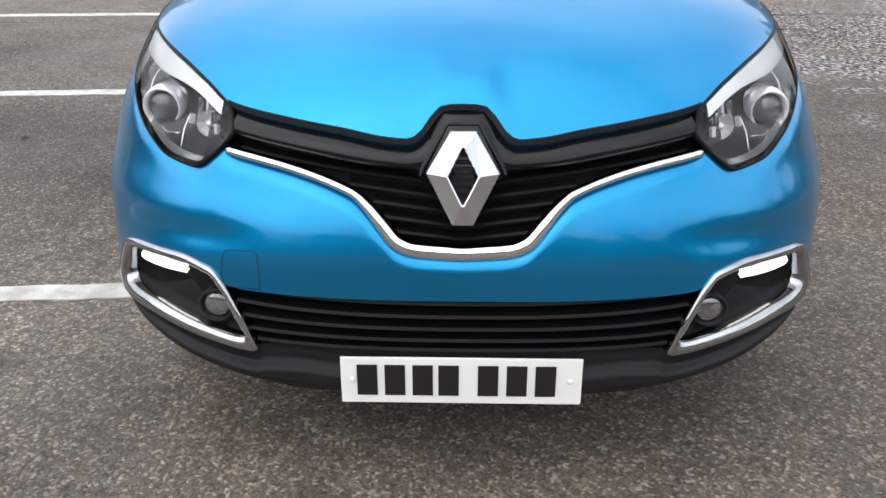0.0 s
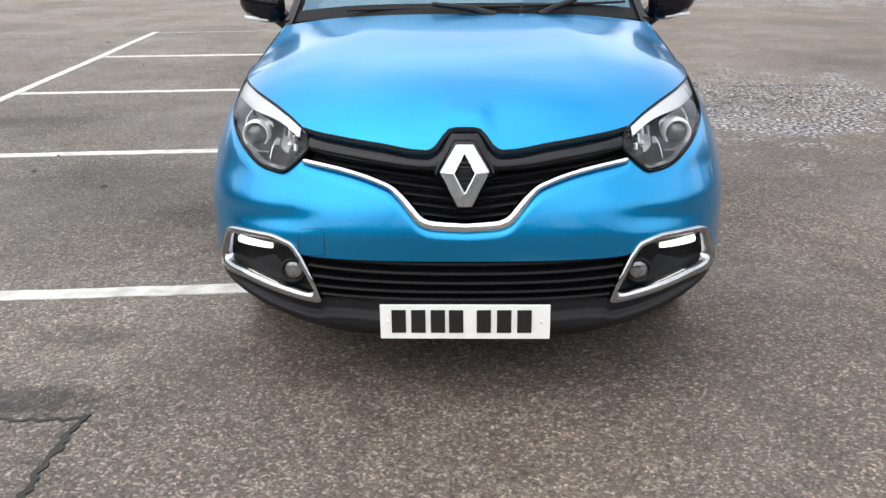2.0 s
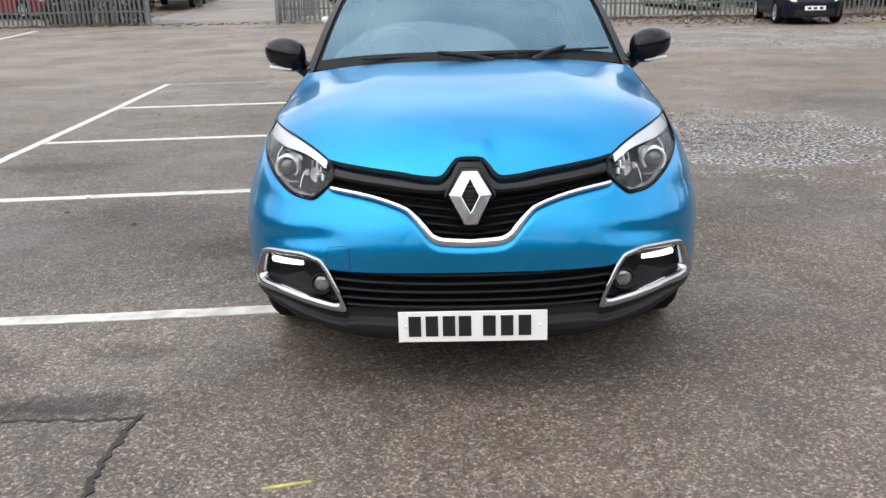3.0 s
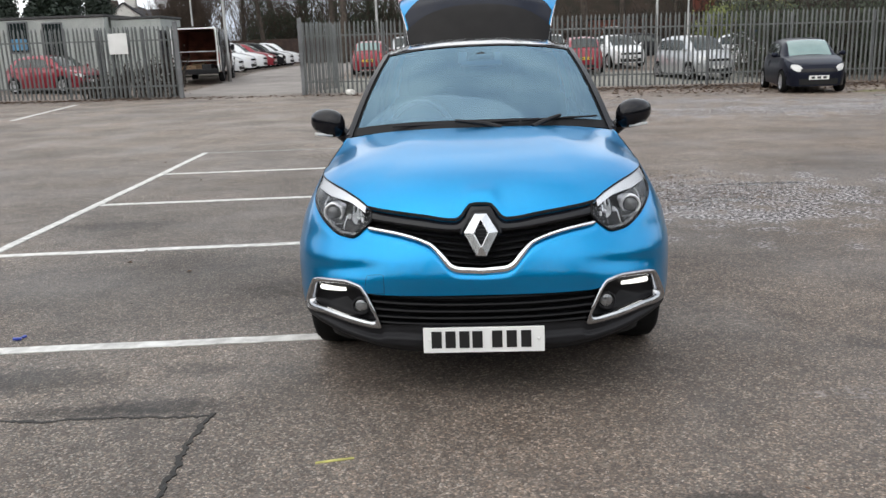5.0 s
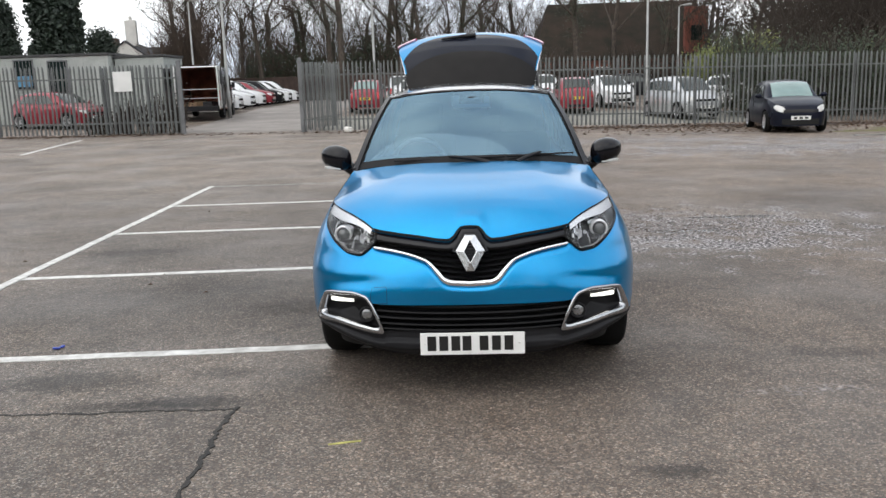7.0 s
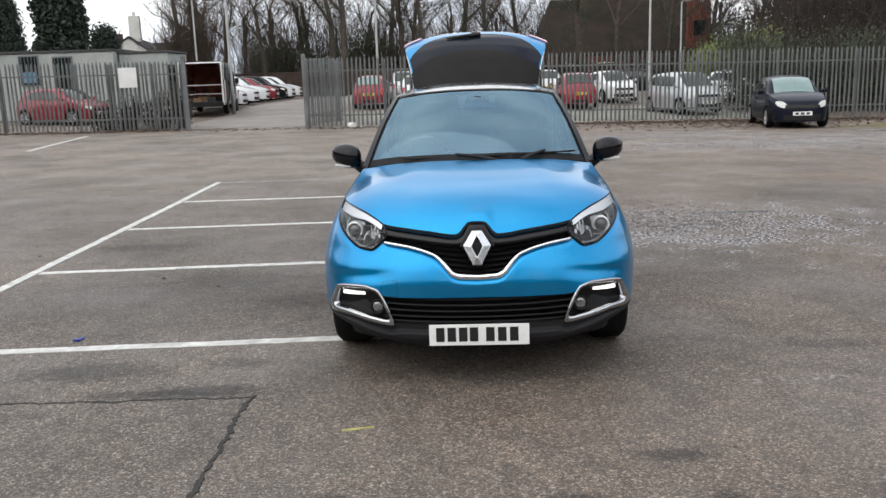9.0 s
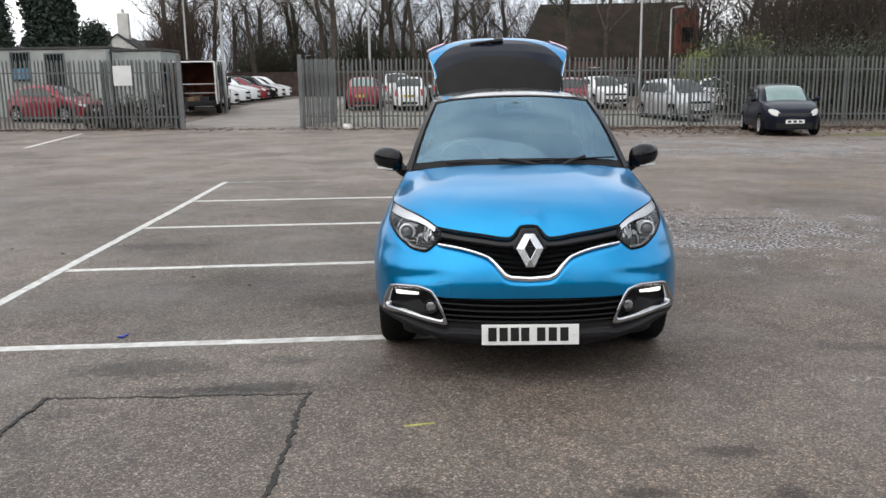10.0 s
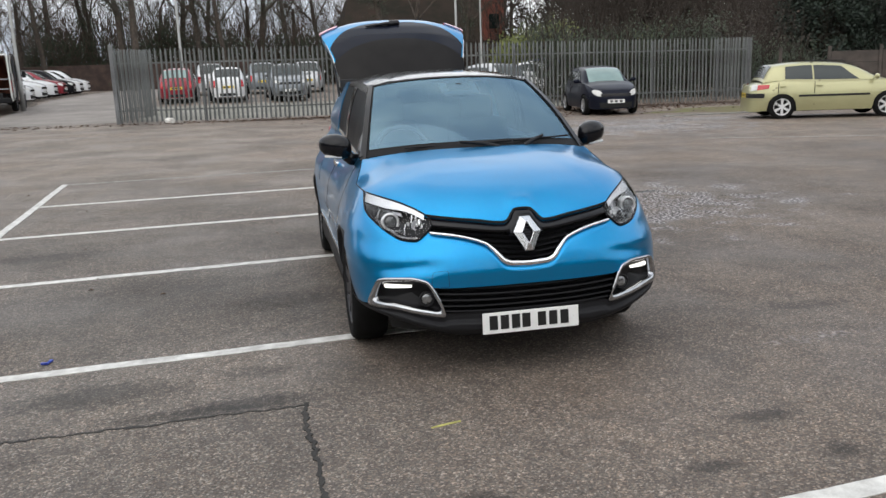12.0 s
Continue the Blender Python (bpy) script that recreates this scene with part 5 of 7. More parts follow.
def parked_car(m, L, W, H, colour, label, belt=.92, hood=.26, cab0=.22, roof0=.42, roof1=.80, cab1=.95, nose_z=.72, group="parked cars", screen_material=None, rim=None, front_lamp=None, tail_high=False, doors=2, moulding=False, frost_bonnet=False, c_pillar=.12, tail_z=None, lamp_size=1.0, wheel_r=.31, window_u=(.60, .93)):
    """A parked hatchback or people carrier: wrapped lower body, deck, lofted cabin, glass, lamps, plates and wheels. It faces -y."""
    paint = PAINT[colour]
    c = thing("parked_car", m, label, "car", group)
    hw, hl = W / 2, L / 2
    wf, wr = -hl + .20 * L, hl - .185 * L
    top = curve((-hl, -hl + .04 * L, -hl + .12 * L, -hl + cab0 * L, -hl + .5 * L, hl - .16 * L, hl), (nose_z, nose_z + .06, nose_z + .15, belt + .02, belt + .01, belt + .05, tail_z or belt + .02))

    def plan(a, z):
        """A point of the body's side at plan angle a and height z."""
        e = .42
        ca, sa = math.cos(a), math.sin(a)
        x = hw * math.copysign(abs(sa) ** e, sa)
        y = -hl * math.copysign(abs(ca) ** (e * 1.25), ca)
        bow = 1 - .10 * ((z - .52) / .5) ** 2 if z > .52 else 1 - .05 * ((.52 - z) / .35) ** 2
        tuck = .06 * max(0, (z - .45) / .5) ** 2 if y < 0 else .05 * max(0, (z - .5) / .5) ** 2
        return x * bow, y * (1 - tuck)

    def ring_half(y, z):
        """Half width of the body at y and z."""
        ca = min(.999, (abs(y) / hl / (1 - .05)) ** (1 / .525))
        bow = 1 - .10 * ((z - .52) / .5) ** 2
        return hw * (1 - ca * ca) ** .21 * bow

    def low(y, x):
        z = .20
        if abs(x) > hw * .82:
            z = .22
            for w in (wf, wr):
                if abs(y - w) < .36:
                    z = max(z, .30 + math.sqrt(.36 ** 2 - (y - w) ** 2))
        return z

    angles = sorted({*np.linspace(0, math.tau, 97)[:-1], *[q for w in (wf, wr) for dy in np.linspace(-.37, .37, 17) for q in [math.acos(max(-1, min(1, math.copysign(abs((w + dy) / hl) ** (1 / .525), -(w + dy)))))] for q in (q, math.tau - q)]})
    rows = []
    for r in range(11):
        row = []
        for a in angles + [angles[0]]:
            x, y = plan(a, .5)
            zl, zt = low(y, x), top(y)
            z = zl + (zt - zl) * r / 10
            px, py = plan(a, z)
            ease = 1 - .035 * max(0.0, (r - 7) / 3) ** 2
            row.append((px * ease, py * (1 - .012 * max(0.0, (r - 7) / 3) ** 2), z))
        rows.append(row)
    v, f = lip_grid(rows, .03, "b", inward=(0, 0, .3))
    body = link_mesh("body", v, f, paint, c)
    rim_pts = rows[-1][:-1]
    deck = []
    for x, y, z in [p for p in rim_pts if p[0] >= 0]:
        deck.append([Vector((u * x, y, z + .055 * (1 - u ** 4) * (x / hw))) for u in np.linspace(-1, 1, 9)])
    v, f = lip_grid(deck)
    link_mesh("deck", v, f, M_FROST if frost_bonnet else paint, body)
    bm = bmesh.new()
    box(bm, (W * .66, L * .93, .25), (0, 0, .33))
    box(bm, (W * .86, L * .78, .25), (0, 0, .33))
    for w in (wf, wr):
        box(bm, (W * .82, .66, .30), (0, w, .50))
    part("underbody", bm, M_DARK, c, "dark underside and wheel arches")

    yA, yB = -hl + cab0 * L, -hl + cab1 * L
    line = curve((yA, -hl + roof0 * L, -hl + (roof0 + roof1) / 2 * L, -hl + roof1 * L, yB), (belt + .02, H - .06, H, H - .07, belt + .05))
    wtop = curve((yA, -hl + roof0 * L, -hl + roof1 * L, yB), (hw * .74, hw * .68, hw * .66, hw * .70))

    def cab(y, u, out=0.0):
        z, b = line(y), top(y) - .01
        z = max(z, b + .005)
        wb = ring_half(y, b) * .985
        wt = min(wtop(y), wb * .94)
        a = abs(u)
        if a <= .5:
            k = a / .5
            p = Vector((wt * k * .97, y, z - .045 * k ** 3 + out))
        else:
            k = (a - .5) / .5
            p = Vector((wt + (wb - wt) * k + .02 * math.sin(math.pi * k) + out, y, (z - .045) + (b - z + .045) * k))
        return Vector((math.copysign(p.x, u), p.y, p.z))

    st = np.linspace(yA, yB, 34)
    v, f = lip_grid([[cab(y, u) for u in np.linspace(-1, 1, 25)] for y in st])
    cabin = link_mesh("cabin", v, f, paint, c)

    def glass(name, y0, y1, u0, u1, label, material=M_CARGLASS, skew0=0.0, skew1=0.0):
        g = []
        for u in np.linspace(u0, u1, 10):
            k = (u - u0) / (u1 - u0)
            g.append([cab(y, u, .012) for y in np.linspace(y0 + skew0 * k, y1 + skew1 * k, 14)])
        v, f = lip_grid(g)
        return link_mesh(name, v, f, material, cabin, label)

    r0, r1 = -hl + roof0 * L, -hl + roof1 * L
    def screen_glass(ya, yb, name, label, material):
        g = [[cab(y, u, 0) + Vector((0, -.012 if ya < 0 else .012, .012)) for u in np.linspace(-.47, .47, 16)] for y in np.linspace(ya, yb, 12)]
        v, f = lip_grid(g)
        link_mesh(name, v, f, material, cabin, label)
    screen_glass(yA + .07, r0 - .03, "windscreen", "dark windscreen", screen_material or M_CARGLASS)
    screen_glass(r1 + (.08 if c_pillar < .2 else .02), yB - (.10 if c_pillar < .2 else .04), "rear_window", "dark rear window", screen_material or M_CARGLASS)
    mid = (r0 + r1) / 2 - .02 * L
    for s in (-1, 1):
        glass("side_window", mid + .02, r1 - c_pillar, s * window_u[0], s * window_u[1], "dark rear side window", skew1=.16 if c_pillar < .2 else .02)
        glass("side_window", r0 + .10, mid - .02, s * window_u[0], s * window_u[1], "dark front side window", skew0=-.42)
        a0, a1 = (.19, .68)
        g = []
        for k in range(7):
            row = []
            for a in np.linspace(a0, a1, 9):
                q = (a - a0) / (a1 - a0)
                z = nose_z - .085 + .09 * q + .066 * lamp_size * math.sqrt(max(.05, 1 - (2 * q ** .7 - 1) ** 2)) * (k / 3 - 1)
                x, y = plan(a, z)
                row.append((s * (x + .006), y - .008, z))
            g.append(row)
        v, f = lip_grid(g, .01, "tblr", inward=(0, 1, 0))
        link_mesh("headlamp", v, f, front_lamp or M_WHITELENS, body, "pale headlamp lens")
        z0, z1 = (.74, .90) if tail_high else (.62, .92)
        lenses = ((.86, .54, M_REDLENS, "red tail lamp lens"), (.535, .27, M_WHITELENS, "pale tail lamp lens")) if tail_high else ((.62, .36, M_REDLENS, "red tail lamp lens"),)
        for b0, b1, material, lab in lenses:
            g = []
            for k in range(7):
                row = []
                for a in np.linspace(math.pi - b0, math.pi - b1, 9):
                    z = z0 + (z1 - z0 - (.10 * (math.pi - a - .27) if tail_high else 0)) * k / 6 + (.10 * (math.pi - a - .27) if tail_high else 0)
                    x, y = plan(a, z)
                    row.append((s * (x + .006), y + .010, z))
                g.append(row)
            v, f = lip_grid(g, .01, "tblr", inward=(0, -1, 0))
            link_mesh("tail_lamp", v, f, material, body, lab)
        if tail_high:
            g = [[(s * (plan(a, z)[0] + .008), plan(a, z)[1] + .012, z) for a in np.linspace(math.pi - .78, math.pi - .05, 16)] for z in (.56, .60, .66, .68)]
            v, f = lip_grid(g, .012, "tblr", inward=(0, -1, 0))
            link_mesh("bumper_moulding", v, f, M_MATT, body, "dark rear bumper moulding")
        bm = bmesh.new()
        bmesh.ops.create_uvsphere(bm, u_segments=14, v_segments=10, radius=1, matrix=pose(s * (hw + .07), yA + .28, belt + .09) @ Matrix.Diagonal((.10, .06, .07, 1)))
        box(bm, (.10, .04, .04), (s * (hw - .03), yA + .30, belt + .05))
        part("door_mirror", bm, paint, c, smooth=True)
        for k, y in enumerate((mid - .02, mid + .88)[:doors]):
            bm = bmesh.new()
            box(bm, (.03, .16, .03), (s * (hw * .985), y - .12, belt - .10), bevel=.008)
            part("door_handle", bm, paint, c)
            bm = bmesh.new()
            box(bm, (.012, .012, belt - .36), (s * (hw * .985), y, (belt + .36) / 2))
            part("door_gap", bm, M_DARK, c, "dark gap between the doors")
        if moulding:
            bm = bmesh.new()
            box(bm, (.02, 1.75, .05), (s * (hw + .002), .05, .60), bevel=.008)
            part("side_moulding", bm, M_MATT, c, "dark rubbing strip")
        for w in (wf, wr):
            spoke_wheel((s * (hw - .10), w, wheel_r), s, wheel_r, wheel_r * .66, .19, c, rim or M_ALLOY, 6)
    for sy, name, material in ((-1, "front_plate", M_PLATE), (1, "rear_plate", M_PLATE_Y)):
        pl = bmesh.new()
        z = .43 if sy < 0 else .62
        box(pl, (.52, .012, .11), (0, sy * (hl + .004 - (.0 if z < .5 else .012)), z), bevel=.003)
        p = part(name, pl, material, c, "white number plate with dark bars" if sy < 0 else "yellow number plate with dark bars")
        for x in (-.15, .0, .15):
            bm = bmesh.new()
            box(bm, (.09, .003, .06), (x, sy * (hl + .0115 - (.0 if z < .5 else .012)), z))
            part("character_bar", bm, M_INK, p)
    for (z0, z1, a1, material, name) in ((.24, .40, .30, M_DARK, "lower_intake"), (nose_z - .16, nose_z - .07, .26, M_GLOSS, "grille")):
        g = []
        for k in range(4):
            row = []
            for a in np.linspace(-a1, a1, 13):
                x, y = plan(a, z0 + (z1 - z0) * k / 3)
                row.append((x, y - .010, z0 + (z1 - z0) * k / 3))
            g.append(row)
        v, f = lip_grid(g, .01, "tblr", inward=(0, 1, 0))
        link_mesh(name, v, f, material, body, "dark front intake")
    g = [[(plan(a, z)[0], plan(a, z)[1] + (.010 if not tail_high else -.05), z) for a in np.linspace(math.pi - .15, math.pi + .15, 13)] for z in (.24, .30, .36)]
    v, f = lip_grid(g, .01, "tblr", inward=(0, -1, 0))
    link_mesh("rear_valance", v, f, M_MATT, body, "dark rear valance")
    return c


def on_ground(x, y, turn):
    return pose(x, y, ground_z(x, y), 0, 0, turn)


parked_car(on_ground(10.08, 22.0, -8.5), 4.03, 1.69, 1.49, "navy", "near-black three-door hatchback parked before the palisade fence", belt=.95, screen_material=M_FROST, nose_z=.74, doors=1, cab0=.25, roof0=.44, roof1=.82, lamp_size=1.3)
megane = parked_car(on_ground(13.86, 15.80, 70), 4.21, 1.78, 1.46, "lime", "pale lime-gold five-door hatchback on muddy asphalt", belt=.95, cab0=.21, roof0=.44, roof1=.865, cab1=.925, c_pillar=.30, tail_high=True, moulding=True, tail_z=.84, wheel_r=.325, window_u=(.555, .95), rim=M_ALLOY_BRIGHT)
bm = bmesh.new()
for x in (-.5, .5):
    tube(bm, [(x, -.3, 1.42), (x, -.2, 1.46), (x, .5, 1.46), (x, .6, 1.42)], .012, 6)
part("roof_bars", bm, M_MATT, megane, "dark roof bars")
parked_car(on_ground(-16.0, 30.2, 70), 4.0, 1.70, 1.47, "red", "red hatchback behind the fence beside the cabin", nose_z=.70)
parked_car(on_ground(-4.03, 37.0, 180), 3.9, 1.68, 1.50, "red", "red hatchback parked tail-out behind the fence", group="parked cars", screen_material=M_FROST)
parked_car(on_ground(-1.82, 36.7, 180), 3.9, 1.70, 1.50, "white", "white hatchback parked tail-out behind the fence")
parked_car(on_ground(.80, 36.4, 2), 4.3, 1.80, 1.62, "grey", "dark grey crossover facing the fence", belt=1.02, nose_z=.85)
parked_car(on_ground(8.95, 29.6, 15), 3.85, 1.70, 1.60, "silver", "silver people carrier parked behind the fence", belt=.98, nose_z=.80, cab0=.16, roof0=.38, roof1=.86)
parked_car(on_ground(5.3, 34.2, 180), 3.9, 1.68, 1.52, "red", "dark red hatchback parked tail-out behind the fence")
parked_car(on_ground(4.7, 41.0, 178), 4.2, 1.75, 1.52, "white", "white hatchback in the far row")
parked_car(on_ground(7.5, 37.5, 10), 4.0, 1.72, 1.48, "white", "white hatchback parked beside the silver carrier")
parked_car(on_ground(13.0, 35.0, 25), 4.0, 1.72, 1.50, "white", "white hatchback behind the silver carrier")
parked_car(on_ground(15.4, 40.0, 60), 4.2, 1.75, 1.50, "blue", "dark blue hatchback in the far row")
parked_car(on_ground(11.0, 47.0, 76), 4.3, 1.76, 1.50, "black", "black hatchback standing sideways in the far row")
parked_car(on_ground(-2.8, 43.0, 184), 4.2, 1.75, 1.60, "silver", "silver hatchback in the far row")
parked_car(on_ground(-.1, 43.0, 180), 4.2, 1.75, 1.60, "grey", "grey hatchback in the far row")
parked_car(on_ground(2.3, 43.0, 176), 4.2, 1.75, 1.60, "silver", "silver hatchback in the far row")
for k, (col, lab) in enumerate((("white", "white hatchback in the row along the lane"), ("white", "white hatchback in the row along the lane"), ("white", "white hatchback in the row along the lane"), ("red", "red hatchback in the row along the lane"), ("black", "black hatchback in the row along the lane"), ("white", "white hatchback in the row along the lane"), ("white", "white hatchback in the row along the lane"))):
    parked_car(on_ground(-12.55 - .05 * k, 38.3 + 2.9 * k, 92 - 3 * (k % 2)), 4.05, 1.74, 1.48 if k % 2 else 1.55, col, lab, group="cars along the lane")

# ---- panel van with open rear doors ----
M_VAN = car_paint("dark_grey_van_paint", (0.045, 0.045, 0.050), 0.3, .4, .08, 1.0, 1.36, 0.2)
M_VANIN = mat("brown_ply_lining", (0.34, 0.12, 0.075), 0.8, vary=0.25, scale=3)
M_CARDBOARD = mat("brown_card", (0.30, 0.20, 0.12), 0.9, vary=0.2)
van = thing("panel_van", on_ground(-11.2, 34.7, 187), "dark grey panel van with both rear doors open", "van")
vw, vl, vh, z0 = .94, 2.55, 2.28, .42
# body shell open at the rear
prof = [(.90, z0), (.96, .62), (.97, 1.0), (.93, 1.5), (.84, 2.12), (.74, 2.26), (.40, 2.30)]
ring = [(x, z) for x, z in prof] + [(-x, z) for x, z in prof[::-1]]
nosef = curve((-vl, -2.1, -1.55, -.95, 2.55), (.50, .62, .80, 1.0, 1.0))
rows = []
for y in list(np.linspace(-vl, -.95, 12)) + list(np.linspace(-.8, vl, 8)):
    k = nosef(y)
    hood = 1.0 + (vh - 1.0) * smooth(-2.0, -.95, y)
    rows.append([Vector((x * (.9 + .1 * k), y, min(z, hood if y < -.9 else 9) if z > z0 else z)) for x, z in ring])
v, f = lip_grid(rows, .04, "tb", inward=(0, 0, 0))
link_mesh("body", v, f, M_VAN, van)
v, f = lip_grid([[p * 1.0 - Vector((math.copysign(.05, p.x), 0, .05 if p.z > 1 else -.05)) for p in r] for r in rows[9:]])
link_mesh("lining", v, f, M_VANIN, van, "brown lining of the load bay")
bm = bmesh.new()
box(bm, (1.8, 3.6, .06), (0, .75, z0 + .02))
box(bm, (1.75, .06, 1.7), (0, -.95, 1.3))
part("load_floor", bm, M_VANIN, van, "brown load floor and bulkhead")
bm = bmesh.new()
box(bm, (1.6, .5, .04), (0, 2.2, 1.28))
box(bm, (1.6, .5, .04), (0, 2.0, .90))
part("load_shelf", bm, M_ALLOY, van, "pale shelf across the load bay")
for x, y, sz in ((-.4, 2.2, .34), (.3, 2.1, .3), (.0, 1.8, .42), (-.55, 1.9, .3), (.55, 2.2, .26)):
    bm = bmesh.new()
    box(bm, (sz * 1.2, sz, sz * .8), (x, y, z0 + .06 + sz * .4), (0, 0, x * 30), bevel=.02)
    part("stowed_box", bm, M_TRIM if x < 0 else M_CARDBOARD, van, "box stowed in the van")
for s in (-1, 1):
    door = bmesh.new()
    box(door, (.06, .86, 1.70), (s * (.97 + .10), vl + .38, 1.32), (0, 0, s * -14), bevel=.02)
    d = part("rear_door", door, M_VAN, van, "open rear door")
    bm = bmesh.new()
    box(bm, (.02, .60, .55), (s * (.97 + .065), vl + .38, 1.75), (0, 0, s * -14), bevel=.03)
    part("door_window", bm, M_CARGLASS, d, "dark door window")
    bm = bmesh.new()
    box(bm, (.08, .06, .45), (s * .93, vl + .0, 1.0), bevel=.02)
    part("tail_lamp", bm, M_REDLENS, van, "tall red tail lamp")
    bm = bmesh.new()
    box(bm, (.07, .10, 1.78), (s * .90, vl, 1.32), bevel=.01)
    if s < 0:
        box(bm, (1.80, .10, .06), (0, vl, 2.21), bevel=.01)
    part("door_frame", bm, M_PLATE, van, "pale rear door frame")
    for y in (-1.6, 1.45):
        spoke_wheel((s * .84, y, .34), s, .34, .21, .21, van, M_ALLOY_DARK, 6)
bm = bmesh.new()
box(bm, (1.8, .16, .22), (0, vl + .03, .46), bevel=.05)
part("rear_bumper", bm, M_MATT, van, "black rear bumper")
for s in (-1, 1):
    bm = bmesh.new()
    box(bm, (.02, .9, .5), (s * .955, -.55, 1.62), (0, s * -6, 0))
    part("cab_window", bm, M_CARGLASS, van, "dark cab window")
for s in (-1, 1):
    bm = bmesh.new()
    box(bm, (.16, .08, .26), (s * 1.06, -1.1, 1.45), bevel=.03)
    part("door_mirror", bm, M_MATT, van, "black door mirror")

# ---- site cabin ----
M_CABIN = mat("grey_site_cabin_panel", (0.42, 0.44, 0.42), 0.7, vary=0.18, scale=1.2, bump=0.1, bump_scale=20, second=(0.30, 0.32, 0.30))
M_CABIN_ROOF = mat("dark_cabin_roof", (0.07, 0.07, 0.07), 0.9, vary=0.2)
M_PAPER = mat("white_notice_board", (0.74, 0.74, 0.72), 0.6, vary=0.05, scale=3)
M_POSTER = mat("blue_window_poster", (0.12, 0.34, 0.55), 0.6, vary=0.2, scale=6)


def site_cabin(x0, x1, y, depth, z0, z1, label):
    c = thing("site_cabin", pose((x0 + x1) / 2, y + depth / 2, z0), label, "portable cabin", "site cabins")
    w, h = x1 - x0, z1 - z0
    bm = bmesh.new()
    box(bm, (w, depth, h - .12), (0, 0, (h - .12) / 2 + .04))
    part("wall", bm, M_CABIN, c)
    count = int(w / .30)
    for k in range(count):
        bm = bmesh.new()
        box(bm, (.05, .02, h - .35), (-w / 2 + (k + .5) * w / count, -depth / 2 - .012, h / 2), bevel=.006)
        part("rib", bm, M_CABIN, c)
    bm = bmesh.new()
    box(bm, (w + .12, depth + .12, .10), (0, 0, h - .02), bevel=.02)
    part("roof", bm, M_CABIN_ROOF, c, "dark flat roof edge")
    return c, depth


cab_a, dep = site_cabin(-26.0, -14.64, 32.4, 3.0, .25, 3.30, "grey ribbed site cabin with barred windows")


def on_cabin(x, z):
    return (x - (-26.0 - 14.64) / 2, -dep / 2, z - .25)


for x0, x1, za, zb, nm in ((-18.65, -17.90, 1.93, 3.10, "window"), (-17.2, -16.45, 1.0, 3.02, "door"), (-22.6, -21.8, 1.93, 3.10, "window")):
    xm, _, zm = on_cabin((x0 + x1) / 2, (za + zb) / 2)
    bm = bmesh.new()
    box(bm, (x1 - x0 + .12, .06, zb - za + .12), (xm, -dep / 2 - .025, zm), bevel=.01)
    fr = part(nm, bm, M_POST, cab_a, "grey metal frame")
    bm = bmesh.new()
    box(bm, (x1 - x0, .02, zb - za), (xm, -dep / 2 - .052, zm))
    part("pane", bm, M_CARGLASS, fr, "dark pane")
    for k in range(5):
        bm = bmesh.new()
        tube(bm, [(xm - (x1 - x0) / 2 + (k + .5) * (x1 - x0) / 5, -dep / 2 - .08, zm - (zb - za) / 2), (xm - (x1 - x0) / 2 + (k + .5) * (x1 - x0) / 5, -dep / 2 - .08, zm + (zb - za) / 2)], .012, 6)
        part("bar", bm, M_POST, fr)
    if nm == "window" and x0 > -20:
        bm = bmesh.new()
        box(bm, (.66, .012, .45), (xm, -dep / 2 - .066, zm - .28))
        part("poster", bm, M_POSTER, fr, "blue poster in the window")
cab_b, dep_b = site_cabin(-14.55, -12.45, 32.9, 2.6, .25, 3.18, "narrow grey ribbed site cabin beside the gate")
bm = bmesh.new()
box(bm, (.64, .02, .68), (-11.43, 25.44, 2.0), bevel=.004)
tagged(part("notice_board", bm, M_PAPER, None), "blank white notice board fixed to the palisade fence", "notice")

# ---- lamp posts ----
M_LAMP_POST = mat("galvanised_lamp_post", (0.36, 0.36, 0.35), 0.5, metal=0.4, vary=0.15, scale=2)
for x, y, h, head in ((-10.04, 34.0, 8.5, 1), (-3.98, 40.0, 9.0, 0), (9.98, 40.0, 9.0, 0), (14.2, 50.0, 5.5, 1), (-16.3, 50.0, 6.4, 1)):
    z = ground_z(x, y)
    lp = thing("lamp_post", pose(x, y, z), "tall galvanised steel lamp post", "lamp post", "lamp posts")
    bm = bmesh.new()
    tube(bm, [(0, 0, 0), (0, 0, 1.2), (0, 0, 1.25), (0, 0, h)], [.09, .09, .065, .045], 10)
    part("column", bm, M_LAMP_POST, lp, smooth=True)
    bm = bmesh.new()
    if head:
        tube(bm, [(0, 0, h - .02), (.12, -.05, h + .08), (.30, -.12, h + .10)], [.03, .03, .03], 8)
    box(bm, (.50, .20, .12), (.48, -.18, h + .10) if head else (.2, 0, h + .03), (0, -6, -20), bevel=.04)
    part("lamp_head", bm, M_LAMP_POST, lp, "grey lamp head")

# ---- buildings ----
M_BRICK = mat("red_brick", (0.24, 0.075, 0.05), 0.85, vary=0.25, scale=4, bump=0.3, bump_scale=30, second=(0.16, 0.06, 0.045))
M_TILE = mat("dark_brown_roof_tiles", (0.045, 0.032, 0.025), 0.9, vary=0.3, scale=.8, bump=0.4, bump_scale=14, second=(0.020, 0.019, 0.014), spec=0.15)
M_SLATE = mat("dark_grey_slates", (0.062, 0.062, 0.066), 0.8, vary=0.25, scale=1.2, bump=0.3, bump_scale=16, second=(0.035, 0.035, 0.038), spec=0.2)
M_WALL = mat("dark_brown_wall", (0.085, 0.055, 0.045), 0.9, vary=0.3, scale=2, bump=0.3)
